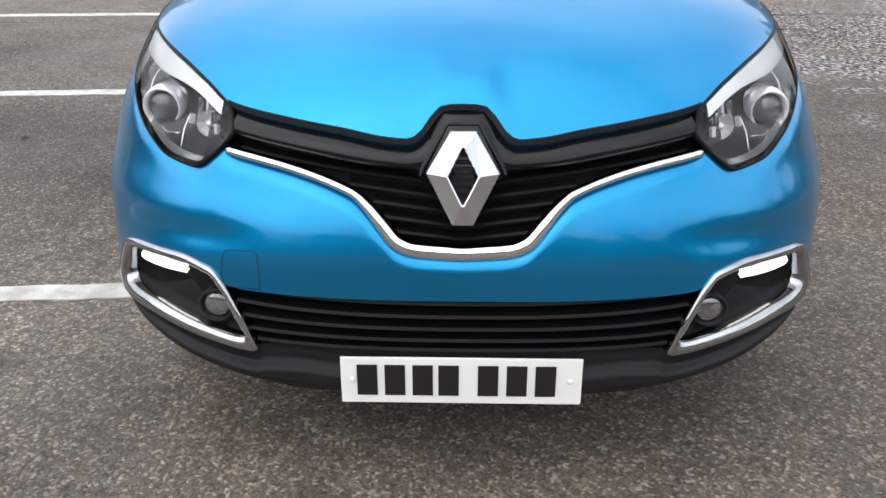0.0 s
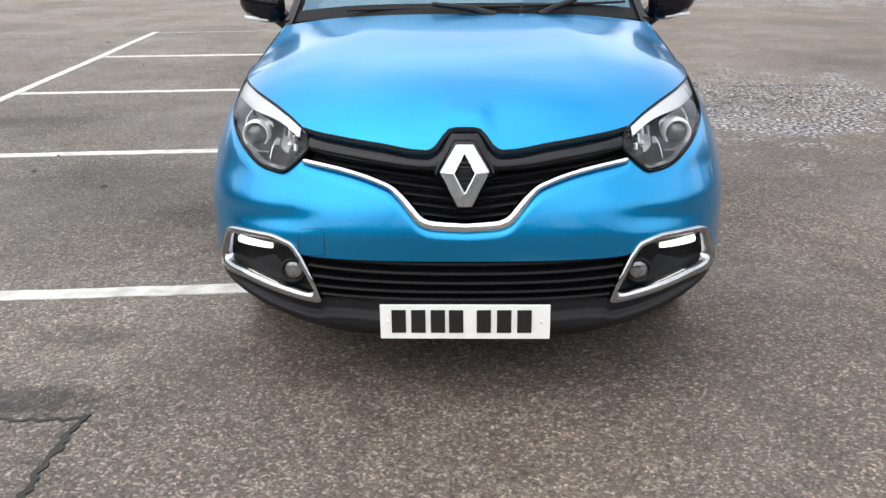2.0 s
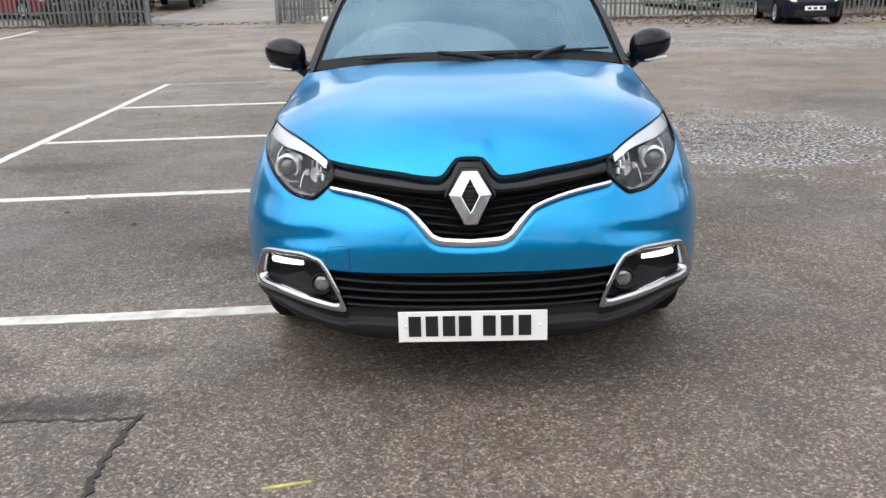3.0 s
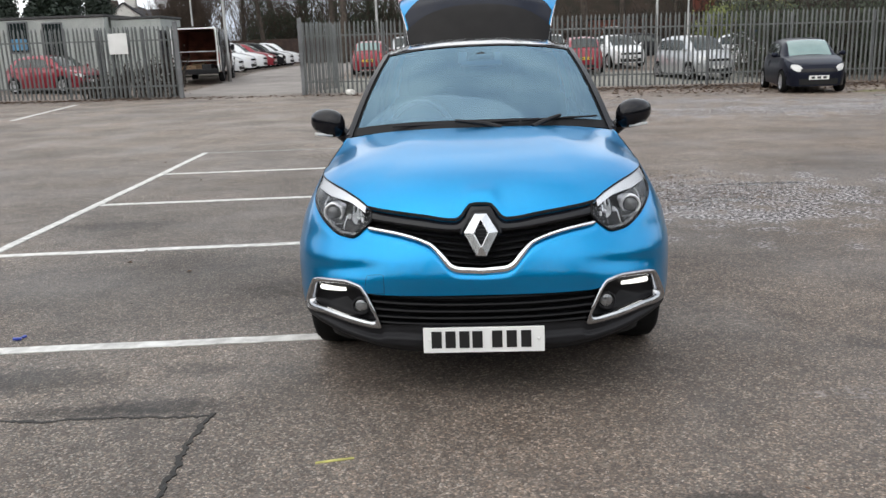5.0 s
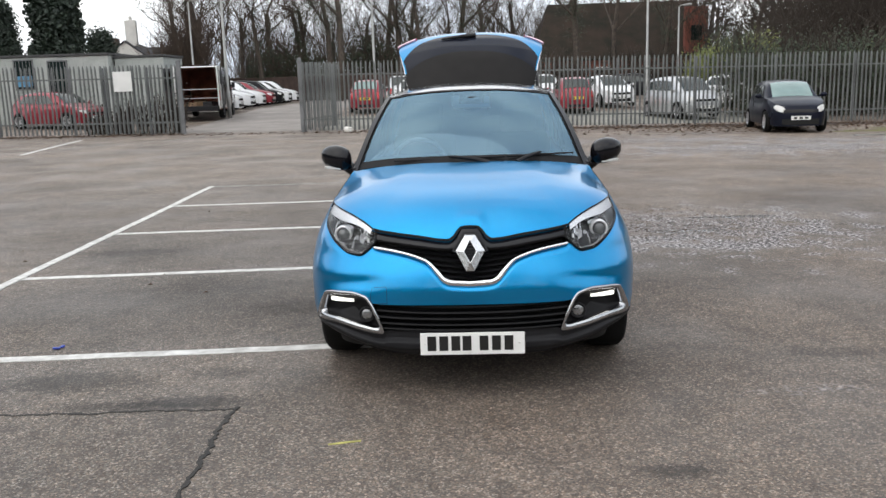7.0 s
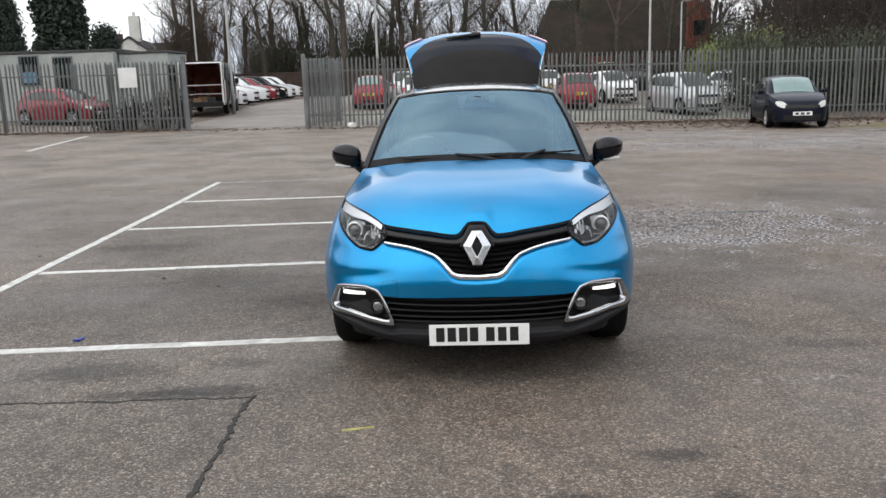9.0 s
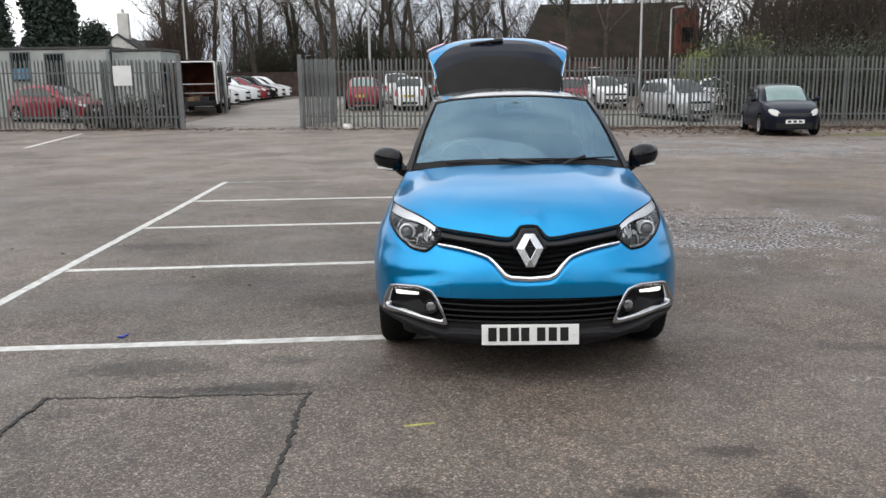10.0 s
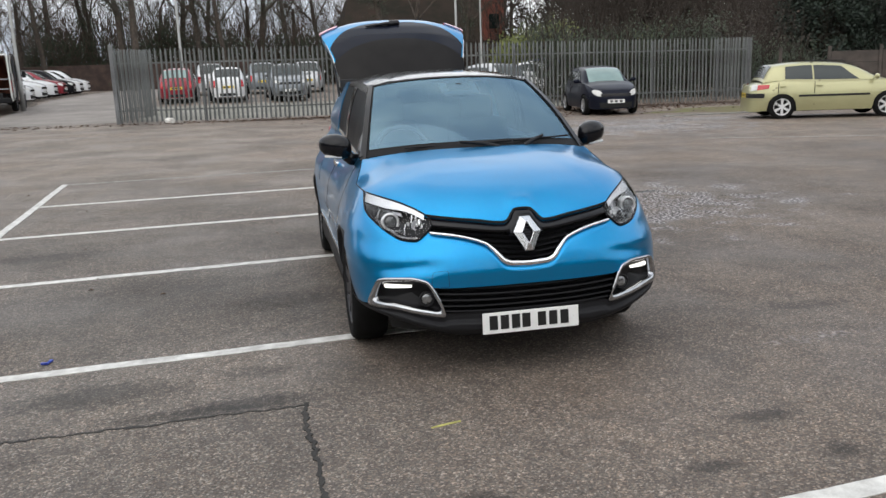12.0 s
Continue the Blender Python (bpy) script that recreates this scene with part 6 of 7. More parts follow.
M_RENDER = mat("white_render", (0.70, 0.68, 0.64), 0.85, vary=0.1, scale=1)


def house(name, m, w, d, eaves, ridge, wall_m, roof_m, label, hip=0.0, gable_end=True):
    """A gabled house; its ridge runs along x."""
    h = thing(name, m, label, "house")
    bm = bmesh.new()
    box(bm, (w, d, eaves), (0, 0, eaves / 2))
    for s in (-1, 1):
        if s < 0 and hip:
            continue
        vs = [bm.verts.new((s * w / 2, -d / 2, eaves)), bm.verts.new((s * w / 2, d / 2, eaves)), bm.verts.new((s * w / 2, 0, ridge))]
        vs2 = [bm.verts.new((s * (w / 2 - .2), q.co.y, q.co.z)) for q in vs]
        bm.faces.new(vs)
        bm.faces.new(vs2[::-1])
        for k in range(3):
            bm.faces.new((vs[k], vs[(k + 1) % 3], vs2[(k + 1) % 3], vs2[k]))
    part("wall", bm, wall_m, h)
    bm = bmesh.new()
    o, t = .3, .12
    slope = (ridge - eaves) / (d / 2)
    for s in (-1, 1):
        x0, x1 = -w / 2 - o, w / 2 + (.12 if gable_end else o)
        pts = [(x0, s * (d / 2 + o), eaves - o * slope), (x1, s * (d / 2 + o), eaves - o * slope), (x1, 0, ridge), (x0 + hip, 0, ridge)]
        lowv = [bm.verts.new(p) for p in pts]
        topv = [bm.verts.new((p[0], p[1], p[2] + t)) for p in pts]
        bm.faces.new(lowv)
        bm.faces.new(topv[::-1])
        for k in range(4):
            bm.faces.new((lowv[k], lowv[(k + 1) % 4], topv[(k + 1) % 4], topv[k]))
    if hip:
        a = [bm.verts.new(p) for p in ((-w / 2 - o, -d / 2 - o, eaves - o * slope + t), (-w / 2 - o, d / 2 + o, eaves - o * slope + t), (-w / 2 - o + hip, 0, ridge + t + .01))]
        bm.faces.new(a)
    part("roof", bm, roof_m, h, "tiled roof")
    return h


b = house("brick_building", pose(12.8, 64.5, .3), 12.8, 9.0, 2.9, 7.0, M_BRICK, M_TILE, "low red-brick building with a dark tiled roof", hip=1.6)
for x in (-4.5, -1.5, 1.5, 4.5):
    bm = bmesh.new()
    box(bm, (1.2, .10, 1.1), (x, -4.52, 1.6), bevel=.02)
    wd = part("window", bm, M_PLATE, b, "white window frame")
    bm = bmesh.new()
    box(bm, (1.04, .02, .94), (x, -4.58, 1.6))
    part("pane", bm, M_CARGLASS, wd, "dark pane")
bm = bmesh.new()
box(bm, (1.7, .5, 6.3), (5.35, -4.3, 3.15), bevel=.02)
bay = part("gable_bay", bm, M_BRICK, b, "red brick bay at the end of the building")
for z in (1.7, 4.4):
    bm = bmesh.new()
    box(bm, (.8, .06, 1.1), (5.35, -4.57, z), bevel=.01)
    part("bay_window", bm, M_CARGLASS, bay, "dark bay window")
b = house("white_house", pose(-25.0, 64, .3, 0, 0, -80), 8.0, 4.0, 3.6, 5.1, M_RENDER, M_SLATE, "white rendered house with a dark slate roof")
bm = bmesh.new()
box(bm, (.7, .8, 1.9), (2.6, .3, 5.8), bevel=.03)
for dx in (-.18, .18):
    tube(bm, [(2.6 + dx, .3, 6.7), (2.6 + dx, .3, 7.05)], .10, 8)
part("chimney", bm, M_RENDER, b, "white chimney with two pots")
b2 = house("brick_house", pose(-28.0, 74.5, .3), 6.4, 6.0, 3.2, 5.3, M_BRICK, M_SLATE, "brick house with a dark slate roof behind trees")
bm = bmesh.new()
box(bm, (.6, .6, 1.0), (-2.6, 0, 5.8), bevel=.03)
part("chimney", bm, M_WALL, b2, "dark brick chimney")
bm = bmesh.new()
box(bm, (24, .24, 1.9), (-12.0, 63.5, .62 + .95), bevel=.02)
tagged(part("boundary_wall", bm, M_WALL, None), "low dark brown boundary wall at the end of the lane", "wall", kind="structure")

# ---- trees and hedges ----
M_BARK = mat("grey_brown_bark", (0.085, 0.066, 0.052), 0.9, vary=0.3, scale=5, bump=0.4, bump_scale=40)
M_STEM = mat("dark_brown_stems", (0.048, 0.036, 0.027), 0.9, vary=0.25, scale=5)
M_TWIG = mat("brown_twigs", (0.085, 0.060, 0.044), 0.9, vary=0.25, scale=5)


def leaf_mat(name, a, b):
    m = mat(name, a, 0.6, vary=0.25, scale=3, second=b)
    return m


M_IVY = leaf_mat("ivy_leaves", (0.035, 0.050, 0.020), (0.016, 0.024, 0.012))
M_CONIFER = leaf_mat("conifer_needles", (0.018, 0.032, 0.018), (0.008, 0.016, 0.010))
M_HEDGE = leaf_mat("hedge_leaves", (0.20, 0.22, 0.05), (0.08, 0.10, 0.025))
M_TAN = leaf_mat("tan_twig_tips", (0.15, 0.10, 0.064), (0.075, 0.050, 0.034))
M_BROWN = leaf_mat("brown_scrub_leaves", (0.055, 0.037, 0.025), (0.024, 0.017, 0.012))


def leaf_cloud(name, spots, size, material, parent, label, rng, squash=1.0):
    """Many small folded leaves round the given spots (place, spread)."""
    verts, faces = [], []
    for (p, spread, count) in spots:
        for _ in range(count):
            d = Vector((rng.gauss(0, 1), rng.gauss(0, 1), rng.gauss(0, squash)))
            q = Vector(p) + d * spread * .5
            a = Vector((rng.uniform(-1, 1), rng.uniform(-1, 1), rng.uniform(-1, 1))).normalized()
            b = a.orthogonal().normalized()
            c = a.cross(b)
            s = size * rng.uniform(.6, 1.4)
            base = len(verts)
            verts += [q - a * s, q + b * s * .5 + c * s * .15, q + a * s, q - b * s * .5 + c * s * .15]
            faces += [(base, base + 1, base + 2), (base, base + 2, base + 3)]
    return link_mesh(name, verts, faces, material, parent, label, smooth=False)


def twig_strips(bones, name, material, parent, label, sides=3):
    """Thin tapered branches from (start, end, r0, r1) bones."""
    verts, faces = [], []
    for a, b, r0, r1 in bones:
        d = (b - a).normalized()
        u = d.orthogonal().normalized()
        w = d.cross(u)
        base = len(verts)
        for p, r in ((a, r0), (b, r1)):
            for k in range(sides):
                t = k * math.tau / sides
                verts.append(p + (u * math.cos(t) + w * math.sin(t)) * r)
        for k in range(sides):
            faces.append((base + k, base + (k + 1) % sides, base + sides + (k + 1) % sides, base + sides + k))
    return link_mesh(name, verts, faces, material, parent, label, smooth=sides > 4)


def bare_tree(m, height, seed, ivy=0.0, spread=.55, label="bare winter tree with fine twigs", dense=1.0):
    rng = random.Random(seed)
    t = thing("bare_tree", m, label, "tree", "bare trees")
    big, small = [], []
    tips = []

    def grow(p, d, length, r, depth):
        steps = 3 if depth < 2 else 2
        for _ in range(steps):
            d = (d + Vector((rng.uniform(-1, 1), rng.uniform(-1, 1), rng.uniform(-.5, .9))) * (.10 if depth == 0 else .22)).normalized()
            q = p + d * length / steps
            r1 = r * (.84 if depth == 0 else .72)
            (big if depth < 2 else small).append((p, q, r, r1))
            p, r = q, r1
            if depth >= 1 or _ > 0:
                kids = (2 if depth < 3 else 3) if depth < 5 else 0
                for _k in range(int(kids * dense + rng.random() * .5)):
                    side = Vector((rng.uniform(-1, 1), rng.uniform(-1, 1), rng.uniform(-.25, .7))).normalized()
                    if depth < 5:
                        nd = (d * (.75 - spread * .3) + side * spread * 1.1).normalized()
                        if r > .004:
                            grow(p, nd, length * rng.uniform(.48, .72), r * rng.uniform(.45, .65), depth + 1)
        tips.append(p)

    # several stems start low
    grow(Vector((0, 0, -.1)), Vector((rng.uniform(-.08, .08), rng.uniform(-.08, .08), 1)), height * .52, height * .017, 0)
    if len(small) > 5200:
        small = rng.sample(small, 5200)
    small = [(a, b, max(r0, .011), max(r1, .008)) for a, b, r0, r1 in small]
    twig_strips(big, "trunk", M_BARK, t, "grey-brown trunk and limbs", 7)
    twig_strips(small, "crown", M_TWIG, t, "crown of fine bare twigs", 3)
    if ivy:
        spots = []
        for a, b, r0, r1 in big:
            if a.z < height * ivy:
                for k in range(4):
                    spots.append((a.lerp(b, rng.random()), .35 + r0 * 2.2, 44))
        leaf_cloud("ivy", spots[:150], .055, M_IVY, t, "dark ivy on the trunk", rng)
    return t


rng = random.Random(7)
kinds = [bare_tree(pose(-20, 70, .5), 15, 11, .62), bare_tree(pose(-12, 66, .5), 14, 12, .5, .6), bare_tree(pose(-4, 64, .5), 16, 13, .70, .5), bare_tree(pose(3, 68, .5), 15, 14, .35, .65), bare_tree(pose(19.5, 64, .3), 13, 15, .0, .7)]
spots_xy = [(-17, 64), (-14.5, 62), (-9.5, 62), (-7, 66), (-2, 62), (0.5, 65), (-15.5, 70), (-10, 72), (-6, 73), (-.5, 72), (6, 72), (10, 74), (14, 73), (18, 74), (22, 66), (24, 60), (26.5, 64), (29, 56), (32, 60), (35, 52), (38, 58), (23, 72), (30, 70), (42, 50), (46, 56), (-24, 72), (-19.0, 60), (-12.2, 67), (36, 45), (20.5, 56), (40, 42), (-3.5, 69), (4, 78), (-8.3, 58.5), (9.2, 58.8), (12.0, 59.4), (15.4, 58.6), (-19.6, 62.5)]
for k, (x, y) in enumerate(spots_xy):
    src = kinds[rng.choice((0, 1, 2, 3)) if k % 7 else 4]
    s = rng.uniform(.85, 1.15)
    copy_thing(src, pose(x, y, ground_z(min(x, 40), y) - .1, 0, 0, rng.uniform(0, 360)) @ Matrix.Scale(s, 4))


def conifer(m, height, radius, seed, label, start=.2, column=False):
    r = random.Random(seed)
    t = thing("conifer", m, label, "tree", "conifers")
    bm = bmesh.new()
    tube(bm, [(0, 0, -.1), (0, 0, height * .95)], [radius * .12, .03], 8)
    part("trunk", bm, M_BARK, t)
    spots = []
    for k in range(420):
        z = start + (height - start) * (k / 420)
        taper = (1 - (z / height) ** (2.6 if column else 1.1))
        a = r.uniform(0, math.tau)
        q = radius * taper * math.sqrt(r.uniform(.45, 1))
        spots.append(((q * math.cos(a), q * math.sin(a), z), .42 if column else .6, 130))
    leaf_cloud("crown", spots, .15 if column else .085, M_CONIFER, t, "dark dense evergreen crown", r)
    return t


conifer(pose(-22.5, 45, .5), 13, 1.25, 21, "tall dark clipped evergreen behind the cabin", .1, True)
conifer(pose(-28.2, 50, .5), 6.6, 1.4, 22, "small dark pointed evergreen")
conifer(pose(-22.4, 51, .5), 4.6, 1.0, 25, "small dark evergreen shrub")
conifer(pose(27.5, 34, -.3), 12, 2.8, 23, "broad dark evergreen behind the panel fence")
conifer(pose(31.5, 32, -.3), 13, 3.2, 24, "broad dark evergreen behind the panel fence")


def scrub(name, x0, x1, y0, y1, height, count, material, label, seed, leaf=.10, twigs=900, stem=M_STEM):
    """A thicket: many stems and leaves with an uneven top."""
    r = random.Random(seed)
    t = thing(name, pose((x0 + x1) / 2, (y0 + y1) / 2, 0), label, "thicket", "", "stuff")
    bones, spots = [], []
    for k in range(twigs):
        x, y = r.uniform(x0, x1) - (x0 + x1) / 2, r.uniform(y0, y1) - (y0 + y1) / 2
        z = ground_z(min(40, x + (x0 + x1) / 2), y + (y0 + y1) / 2)
        top = height * (.65 + .5 * noise.noise((x * .25, y * .3, seed)) + r.uniform(-.15, .2))
        p = Vector((x, y, z))
        d = Vector((r.uniform(-.3, .3), r.uniform(-.3, .3), 1)).normalized()
        for _ in range(4):
            q = p + d * top / 4
            bones.append((p, q, .018, .012))
            for _k in range(2):
                e = (d + Vector((r.uniform(-1, 1), r.uniform(-1, 1), r.uniform(0, .6)))).normalized()
                bones.append((q, q + e * top * r.uniform(.1, .25), .012, .007))
            p, d = q, (d + Vector((r.uniform(-.35, .35), r.uniform(-.35, .35), .1))).normalized()
    for k in range(count):
        x, y = r.uniform(x0, x1) - (x0 + x1) / 2, r.uniform(y0, y1) - (y0 + y1) / 2
        zg = ground_z(min(40, x + (x0 + x1) / 2), y + (y0 + y1) / 2)
        top = height * (.62 + .5 * noise.noise((x * .25, y * .3, seed)))
        spots.append(((x, y, zg + top * r.uniform(.05, 1) ** .8), .7, 22))
    twig_strips(bones, "stems", stem, t, "brown stems")
    leaf_cloud("leaves", spots, leaf, material, t, "small dense leaves", r)
    return t


scrub("undergrowth", -17, 8, 64.5, 69, 5.2, 1600, M_IVY, "dark ivy-grown undergrowth beneath the trees", 31, .09, 900, M_TWIG)
scrub("brown_thicket", -20, 22, 70, 78, 9.5, 350, M_TAN, "tall brown winter thicket between the trees", 30, .06, 1700, M_TWIG)
scrub("brown_thicket", -21.4, -18.0, 57.5, 60.5, 7.2, 200, M_TAN, "tall tan winter shrub beside the white house", 46, .05, 600, M_TWIG)
scrub("undergrowth", 6, 19, 56, 58.5, 3.4, 500, M_BROWN, "brown winter scrub before the brick building", 32, .07, 700)
scrub("brown_thicket", 19.5, 48, 45, 54, 9.0, 1500, M_BROWN, "dense brown winter thicket behind the fence", 33, .07, 3000)
scrub("brown_thicket", 21, 44, 33, 40, 5.0, 1200, M_BROWN, "brown winter scrub beside the panel fence", 34, .07, 1500)
scrub("undergrowth", 18, 52, 56, 60, 9.5, 1700, M_BROWN, "dark brown winter woodland edge", 29, .12, 900)
scrub("green_hedge", 12.9, 16.6, 40.5, 43, 3.7, 1500, M_HEDGE, "yellow-green evergreen hedge behind the cars", 35, .07, 30)
scrub("green_hedge", 18.5, 24, 41, 43.5, 3.2, 360, M_HEDGE, "olive green hedge in the thicket", 36, .06, 120)
scrub("brown_thicket", -46, -28, 54, 60, 5.0, 400, M_BROWN, "brown scrub beside the white house", 37, .11, 400)


# unseen trees, added behind the camera and round the car park for reflections
for k, (x, y) in enumerate(((-30, -24), (-24, -27), (-18, -23), (-12, -26), (-7, -22), (-2, -25), (3, -23), (7, -27), (12, -22), (17, -25), (23, -23), (29, -26), (36, -22), (48, -8), (46, 4), (50, 14), (-44, -12), (-42, 0), (-46, 10), (-40, 20))):
    copy_thing(kinds[(k * 3) % 4], pose(x, y, -.1, 0, 0, rng.uniform(0, 360)) @ Matrix.Scale(rng.uniform(.8, 1.05), 4))
# unseen thicket walls, added to darken what the car's paint mirrors
scrub("undergrowth", -40, 45, -33, -28, 8.5, 2300, M_IVY, "unseen dark evergreen thicket added behind the camera to darken reflections", 38, .24, 900)
scrub("undergrowth", 33, 39, -28, 24, 9.5, 1500, M_IVY, "unseen dark evergreen thicket added beside the car park to darken reflections", 39, .24, 500)
scrub("undergrowth", -31, -25, -28, 24, 9.5, 1500, M_IVY, "unseen dark evergreen thicket added beside the car park to darken reflections", 40, .24, 500)
# ---- loose things on the ground ----
M_LEAFLITTER = mat("dead_leaves", (0.13, 0.075, 0.045), 0.85, vary=0.35, scale=8, second=(0.06, 0.038, 0.026))
M_GRIT = mat("pale_grit", (0.30, 0.265, 0.245), 0.8, vary=0.3, scale=9, second=(0.06, 0.05, 0.045))
M_BLUEBIT = mat("blue_plastic", (0.03, 0.06, 0.35), 0.4, vary=0.1)
M_CHALK = mat("yellow_marking_paint", (0.55, 0.52, 0.16), 0.8, vary=0.3, scale=12)
M_PUDDLE = mat("wet_silt", (0.075, 0.064, 0.060), 0.10, vary=0.2, scale=1.6, bump=0.25, bump_scale=7, grime=0.08)
M_MOSS = mat("mossy_verge", (0.13, 0.14, 0.04), 0.9, vary=0.3, scale=2, bump=0.5, bump_scale=30, second=(0.11, 0.075, 0.045))


def litter(name, spots, count, size, material, label, seed, flat=True):
    r = random.Random(seed)
    verts, faces = [], []
    for _ in range(count):
        cx, cy, sx, sy = r.choice(spots)
        x, y = r.gauss(cx, sx), r.gauss(cy, sy)
        z = ground_z(x, y)
        s = size * r.uniform(.4, 1.3)
        a = r.uniform(0, math.tau)
        c, d = math.cos(a) * s, math.sin(a) * s
        base = len(verts)
        if flat:
            verts += [(x - c, y - d, z + .004), (x + d * .5, y - c * .5, z + .004 + s * r.uniform(.1, .5)), (x + c, y + d, z + .005), (x - d * .5, y + c * .5, z + .004 + s * r.uniform(.1, .5))]
            faces += [(base, base + 1, base + 2), (base, base + 2, base + 3)]
        else:
            h = s * r.uniform(.35, .8)
            verts += [(x - c, y - d, z), (x + d * .8, y - c * .8, z), (x + c * .9, y + d * .9, z), (x - d, y + c, z), (x + c * .2, y + d * .2, z + h), (x - c * .3, y - d * .1, z + h * .9)]
            faces += [(base, base + 1, base + 4), (base + 1, base + 2, base + 4), (base + 2, base + 3, base + 4), (base + 3, base + 5, base + 4), (base + 3, base, base + 5), (base, base + 4, base + 5)]
    return tagged(link_mesh(name, verts, faces, material, smooth=False), label, "debris", "", "stuff")


litter("dead_leaves", [(1, 25.0, 4, .35), (8, 24.6, 4, .7), (14, 24.3, 3, .8), (8, 22.8, 3, 1.2), (-14, 25.3, 4, .4)], 5200, .055, M_LEAFLITTER, "drift of brown dead leaves along the fence foot", 41)
litter("grit", [(2.3, 4.6, .45, .30), (3.0, 4.9, .8, .45), (2.2, 5.6, .4, .5), (6.5, 14.6, 2.0, 1.2), (8.5, 14.0, 2.2, .8), (6.0, 18.0, 2.2, 1.2)], 6000, .013, M_GRIT, "loose pale grit on broken asphalt", 42, False)
litter("dead_leaves", [(2.3, 4.6, .5, .3), (2.1, 5.2, .4, .4), (7, 15, 3, 1.5), (7.5, 19.5, 3, 1.2)], 350, .018, M_LEAFLITTER, "dark wet leaves on crumbled asphalt", 45)
litter("grit", [(0, 0, 3.5, 3.0), (2.5, -1.5, 2.0, 2.0), (-3, 1, 2, 2)], 1300, .006, M_GRIT, "scattered small stones on the asphalt", 43, False)
litter("dead_leaves", [(-2, 2, 2.5, 3), (4, 3, 3, 3), (-6, 8, 4, 4)], 70, .022, M_LEAFLITTER, "scattered small dead leaves on the asphalt", 44)


def blotch(name, cx, cy, rx, ry, material, label, category, seed, lift=.003, teeth=.35, kind="structure"):
    """A thin uneven sheet on the ground: silt, puddle or verge."""
    r = random.Random(seed)
    n = 72
    rows = []
    for k in (1.0, .8, .55, .3, .05):
        row = []
        for i in range(n + 1):
            a = (i % n) * math.tau / n
            w = 1 + teeth * noise.noise((math.cos(a) * 2.3 + seed, math.sin(a) * 2.3, k * .5)) + teeth * .6 * noise.noise((math.cos(a) * 7 + seed, math.sin(a) * 7, 3.0))
            x, y = cx + rx * k * w * math.cos(a), cy + ry * k * w * math.sin(a)
            row.append((x, y, ground_z(x, y) + (lift if k < 1 else -.004)))
        rows.append(row)
    v, f = lip_grid(rows)
    return tagged(link_mesh(name, v, f, material), label, category, "", kind)


for k, (x, y, rx, ry) in enumerate(((2.35, 4.5, .38, .10), (3.0, 5.3, .45, .07))):
    blotch("wet_silt", x, y, rx, ry, M_PUDDLE, "thin wet silt in a shallow hollow of the asphalt", "puddle", 60 + k, teeth=.85)
M_SOIL = mat("brown_leaf_mould", (0.085, 0.058, 0.043), 0.95, vary=0.4, scale=5, bump=0.6, bump_scale=40, second=(0.035, 0.026, 0.021))
blotch("soil_verge", 8.5, 24.75, 11.5, .75, M_SOIL, "dark brown leaf mould along the fence foot", "verge", 81, .005, .25)
blotch("soil_verge", -17.5, 25.2, 8.0, .28, M_SOIL, "dark brown leaf mould along the fence foot", "verge", 82, .005, .25)
blotch("verge", 15.5, 20.9, 4.5, 1.6, M_MOSS, "mossy muddy verge before the fence", "verge", 80)
ground_strip("bay_line", (7.6, 11.2), (12.5, 8.6), .10, M_LINE_OLD, "faded white bay line on asphalt", .004, seed=24, group="bay lines")
ground_strip("bay_line", (4.4, 20.6), (7.6, 20.5), .10, M_LINE_OLD, "faded white bay line on asphalt", .004, seed=25, group="bay lines")
ground_strip("kerb_edge", (10.6, 18.5), (18.5, 18.9), .14, M_LINE_OLD, "pale kerb edge in the verge", .006, .03, "kerb", 26)
ground_strip("chalk_mark", (-.665, -.535), (-.52, -.505), .011, M_CHALK, "short yellow paint mark on asphalt", .002, seed=27)
bm = bmesh.new()
box(bm, (.045, .022, .012), (-2.60, 1.0, .010), (0, 8, 25), bevel=.003)
box(bm, (.022, .024, .010), (-2.575, 1.03, .012), (10, 0, -30), bevel=.003)
tagged(part("plastic_scrap", bm, M_BLUEBIT, None), "small blue plastic scrap on asphalt", "litter")
bm = bmesh.new()
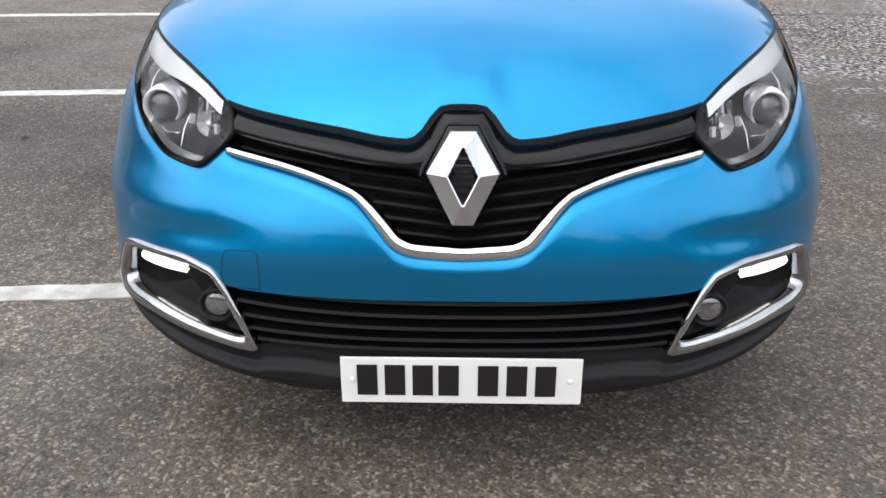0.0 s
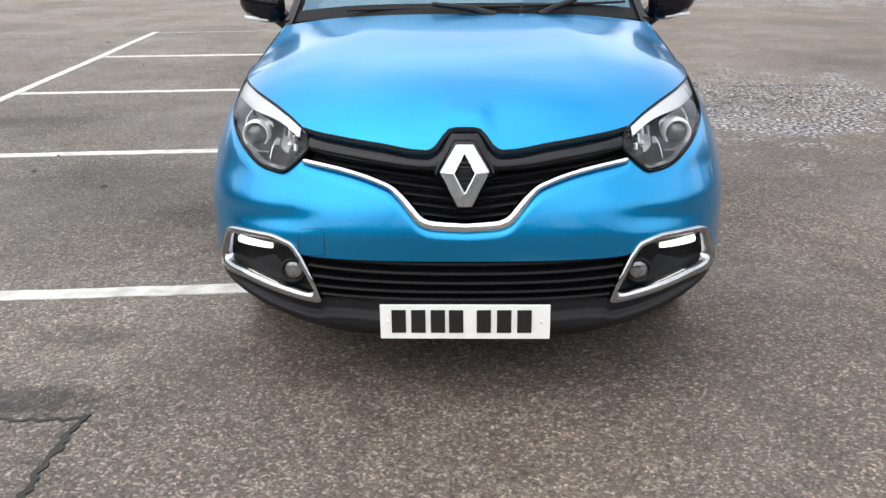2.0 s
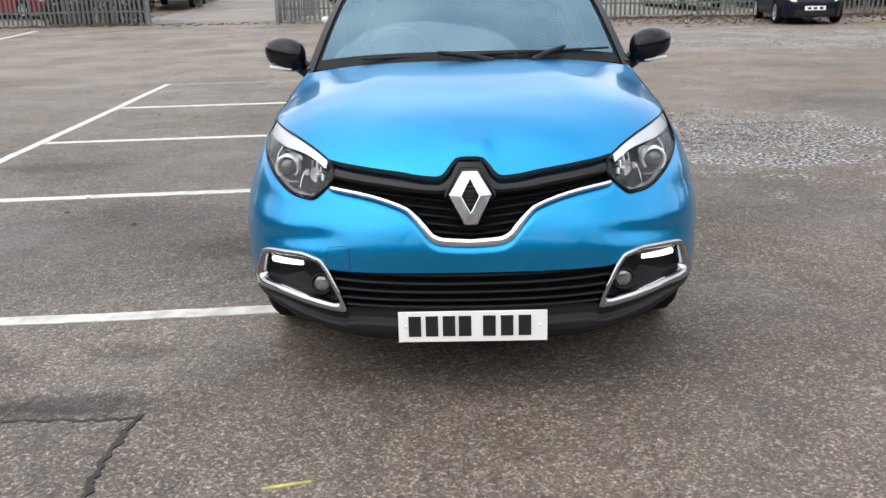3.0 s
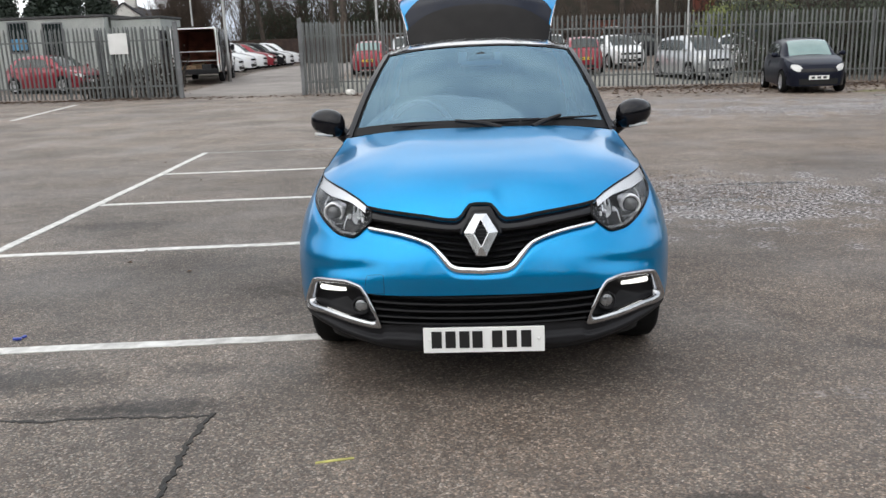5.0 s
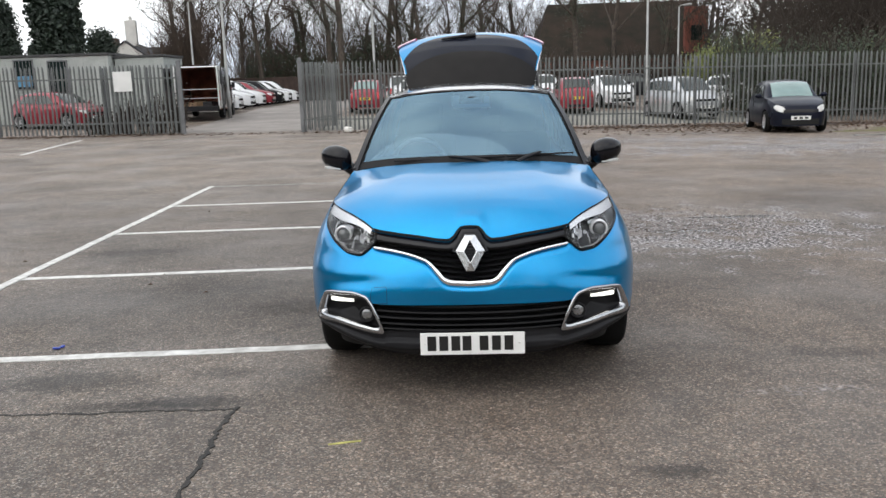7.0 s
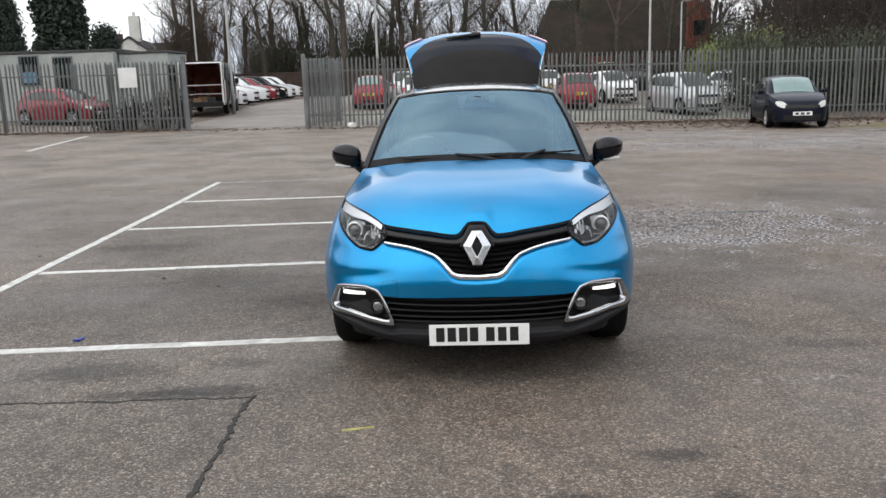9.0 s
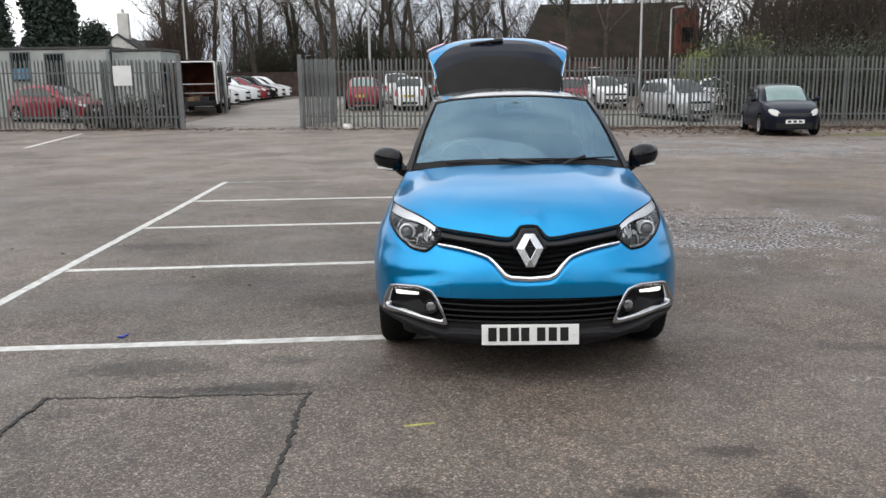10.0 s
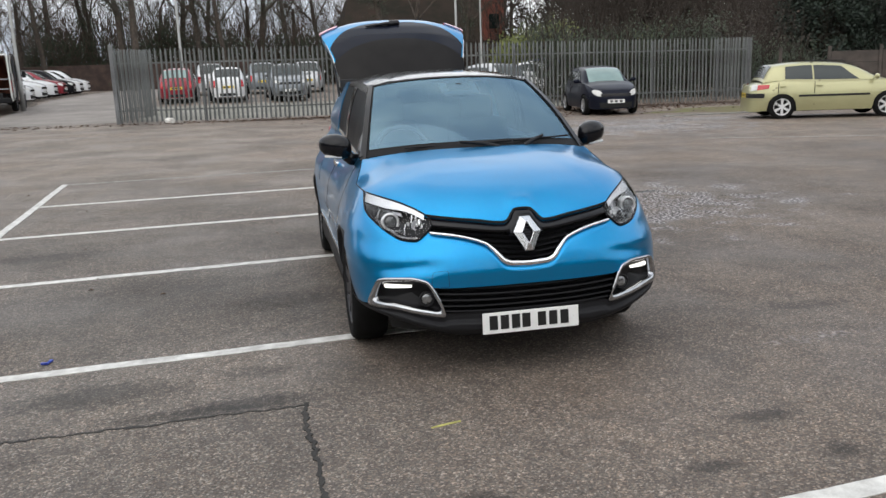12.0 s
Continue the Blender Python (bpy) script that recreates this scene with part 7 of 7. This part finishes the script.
bmesh.ops.create_icosphere(bm, subdivisions=2, radius=.13, matrix=pose(-3.65, 25.1, .13) @ Matrix.Diagonal((1.3, .8, .8, 1)))
for vert in bm.verts:
    vert.co += Vector((noise.noise(vert.co * 9), noise.noise(vert.co * 9 + Vector((5, 0, 0))), noise.noise(vert.co * 9 + Vector((0, 5, 0))))) * .05
tagged(part("stone", bm, M_RENDER, None), "pale broken stone at the fence foot", "stone")

M_CONCRETE = mat("yard_concrete", (0.24, 0.228, 0.20), 0.85, vary=0.2, scale=.8, bump=0.2, bump_scale=20, second=(0.14, 0.138, 0.115))
rows = [[(x, y, ground_z(x, y) + (.008 if 26.3 < y < 33.9 and -4.9 < x < 11.6 else -.01)) for x in [-5.0, -4.8] + list(np.linspace(-4.5, 11.4, 20)) + [11.7]] for y in [26.2, 26.4] + list(np.linspace(27, 33.8, 12)) + [34.0]]
v, f = lip_grid(rows)
tagged(link_mesh("concrete_apron", v, f, M_CONCRETE), "dull concrete apron behind the palisade fence", "ground", kind="structure")

M_LANE = mat("pale_worn_lane", (0.27, 0.245, 0.225), 0.85, vary=0.25, scale=.7, bump=0.2, bump_scale=25, second=(0.17, 0.152, 0.138))
rows = [[(x + .25 * noise.noise((x, y * .6, 4)), y, ground_z(x, y) + (.008 if 0 < i < 9 and y < 61.5 and y > 26.2 else -.01)) for i, x in enumerate(np.linspace(-10.6, -5.3, 10))] for y in np.linspace(26.0, 62.0, 60)]
v, f = lip_grid(rows)
tagged(link_mesh("lane", v, f, M_LANE), "pale worn lane running back from the gate", "road", kind="structure")
scrub("dead_brush", -13.2, -9.9, 26.1, 27.2, 1.3, 60, M_BROWN, "tangle of dead brown brush behind the fence", 90, .04, 160)
scrub("hedge", 11.0, 19.0, 28.2, 32.5, 4.2, 1500, M_IVY, "dark overgrown hedge behind the palisade fence", 91, .06, 260)

scrub("hedge", 19.6, 23.4, 27.4, 30.5, 2.9, 500, M_IVY, "dark ivy-grown hedge at the fence corner", 92, .06, 200)
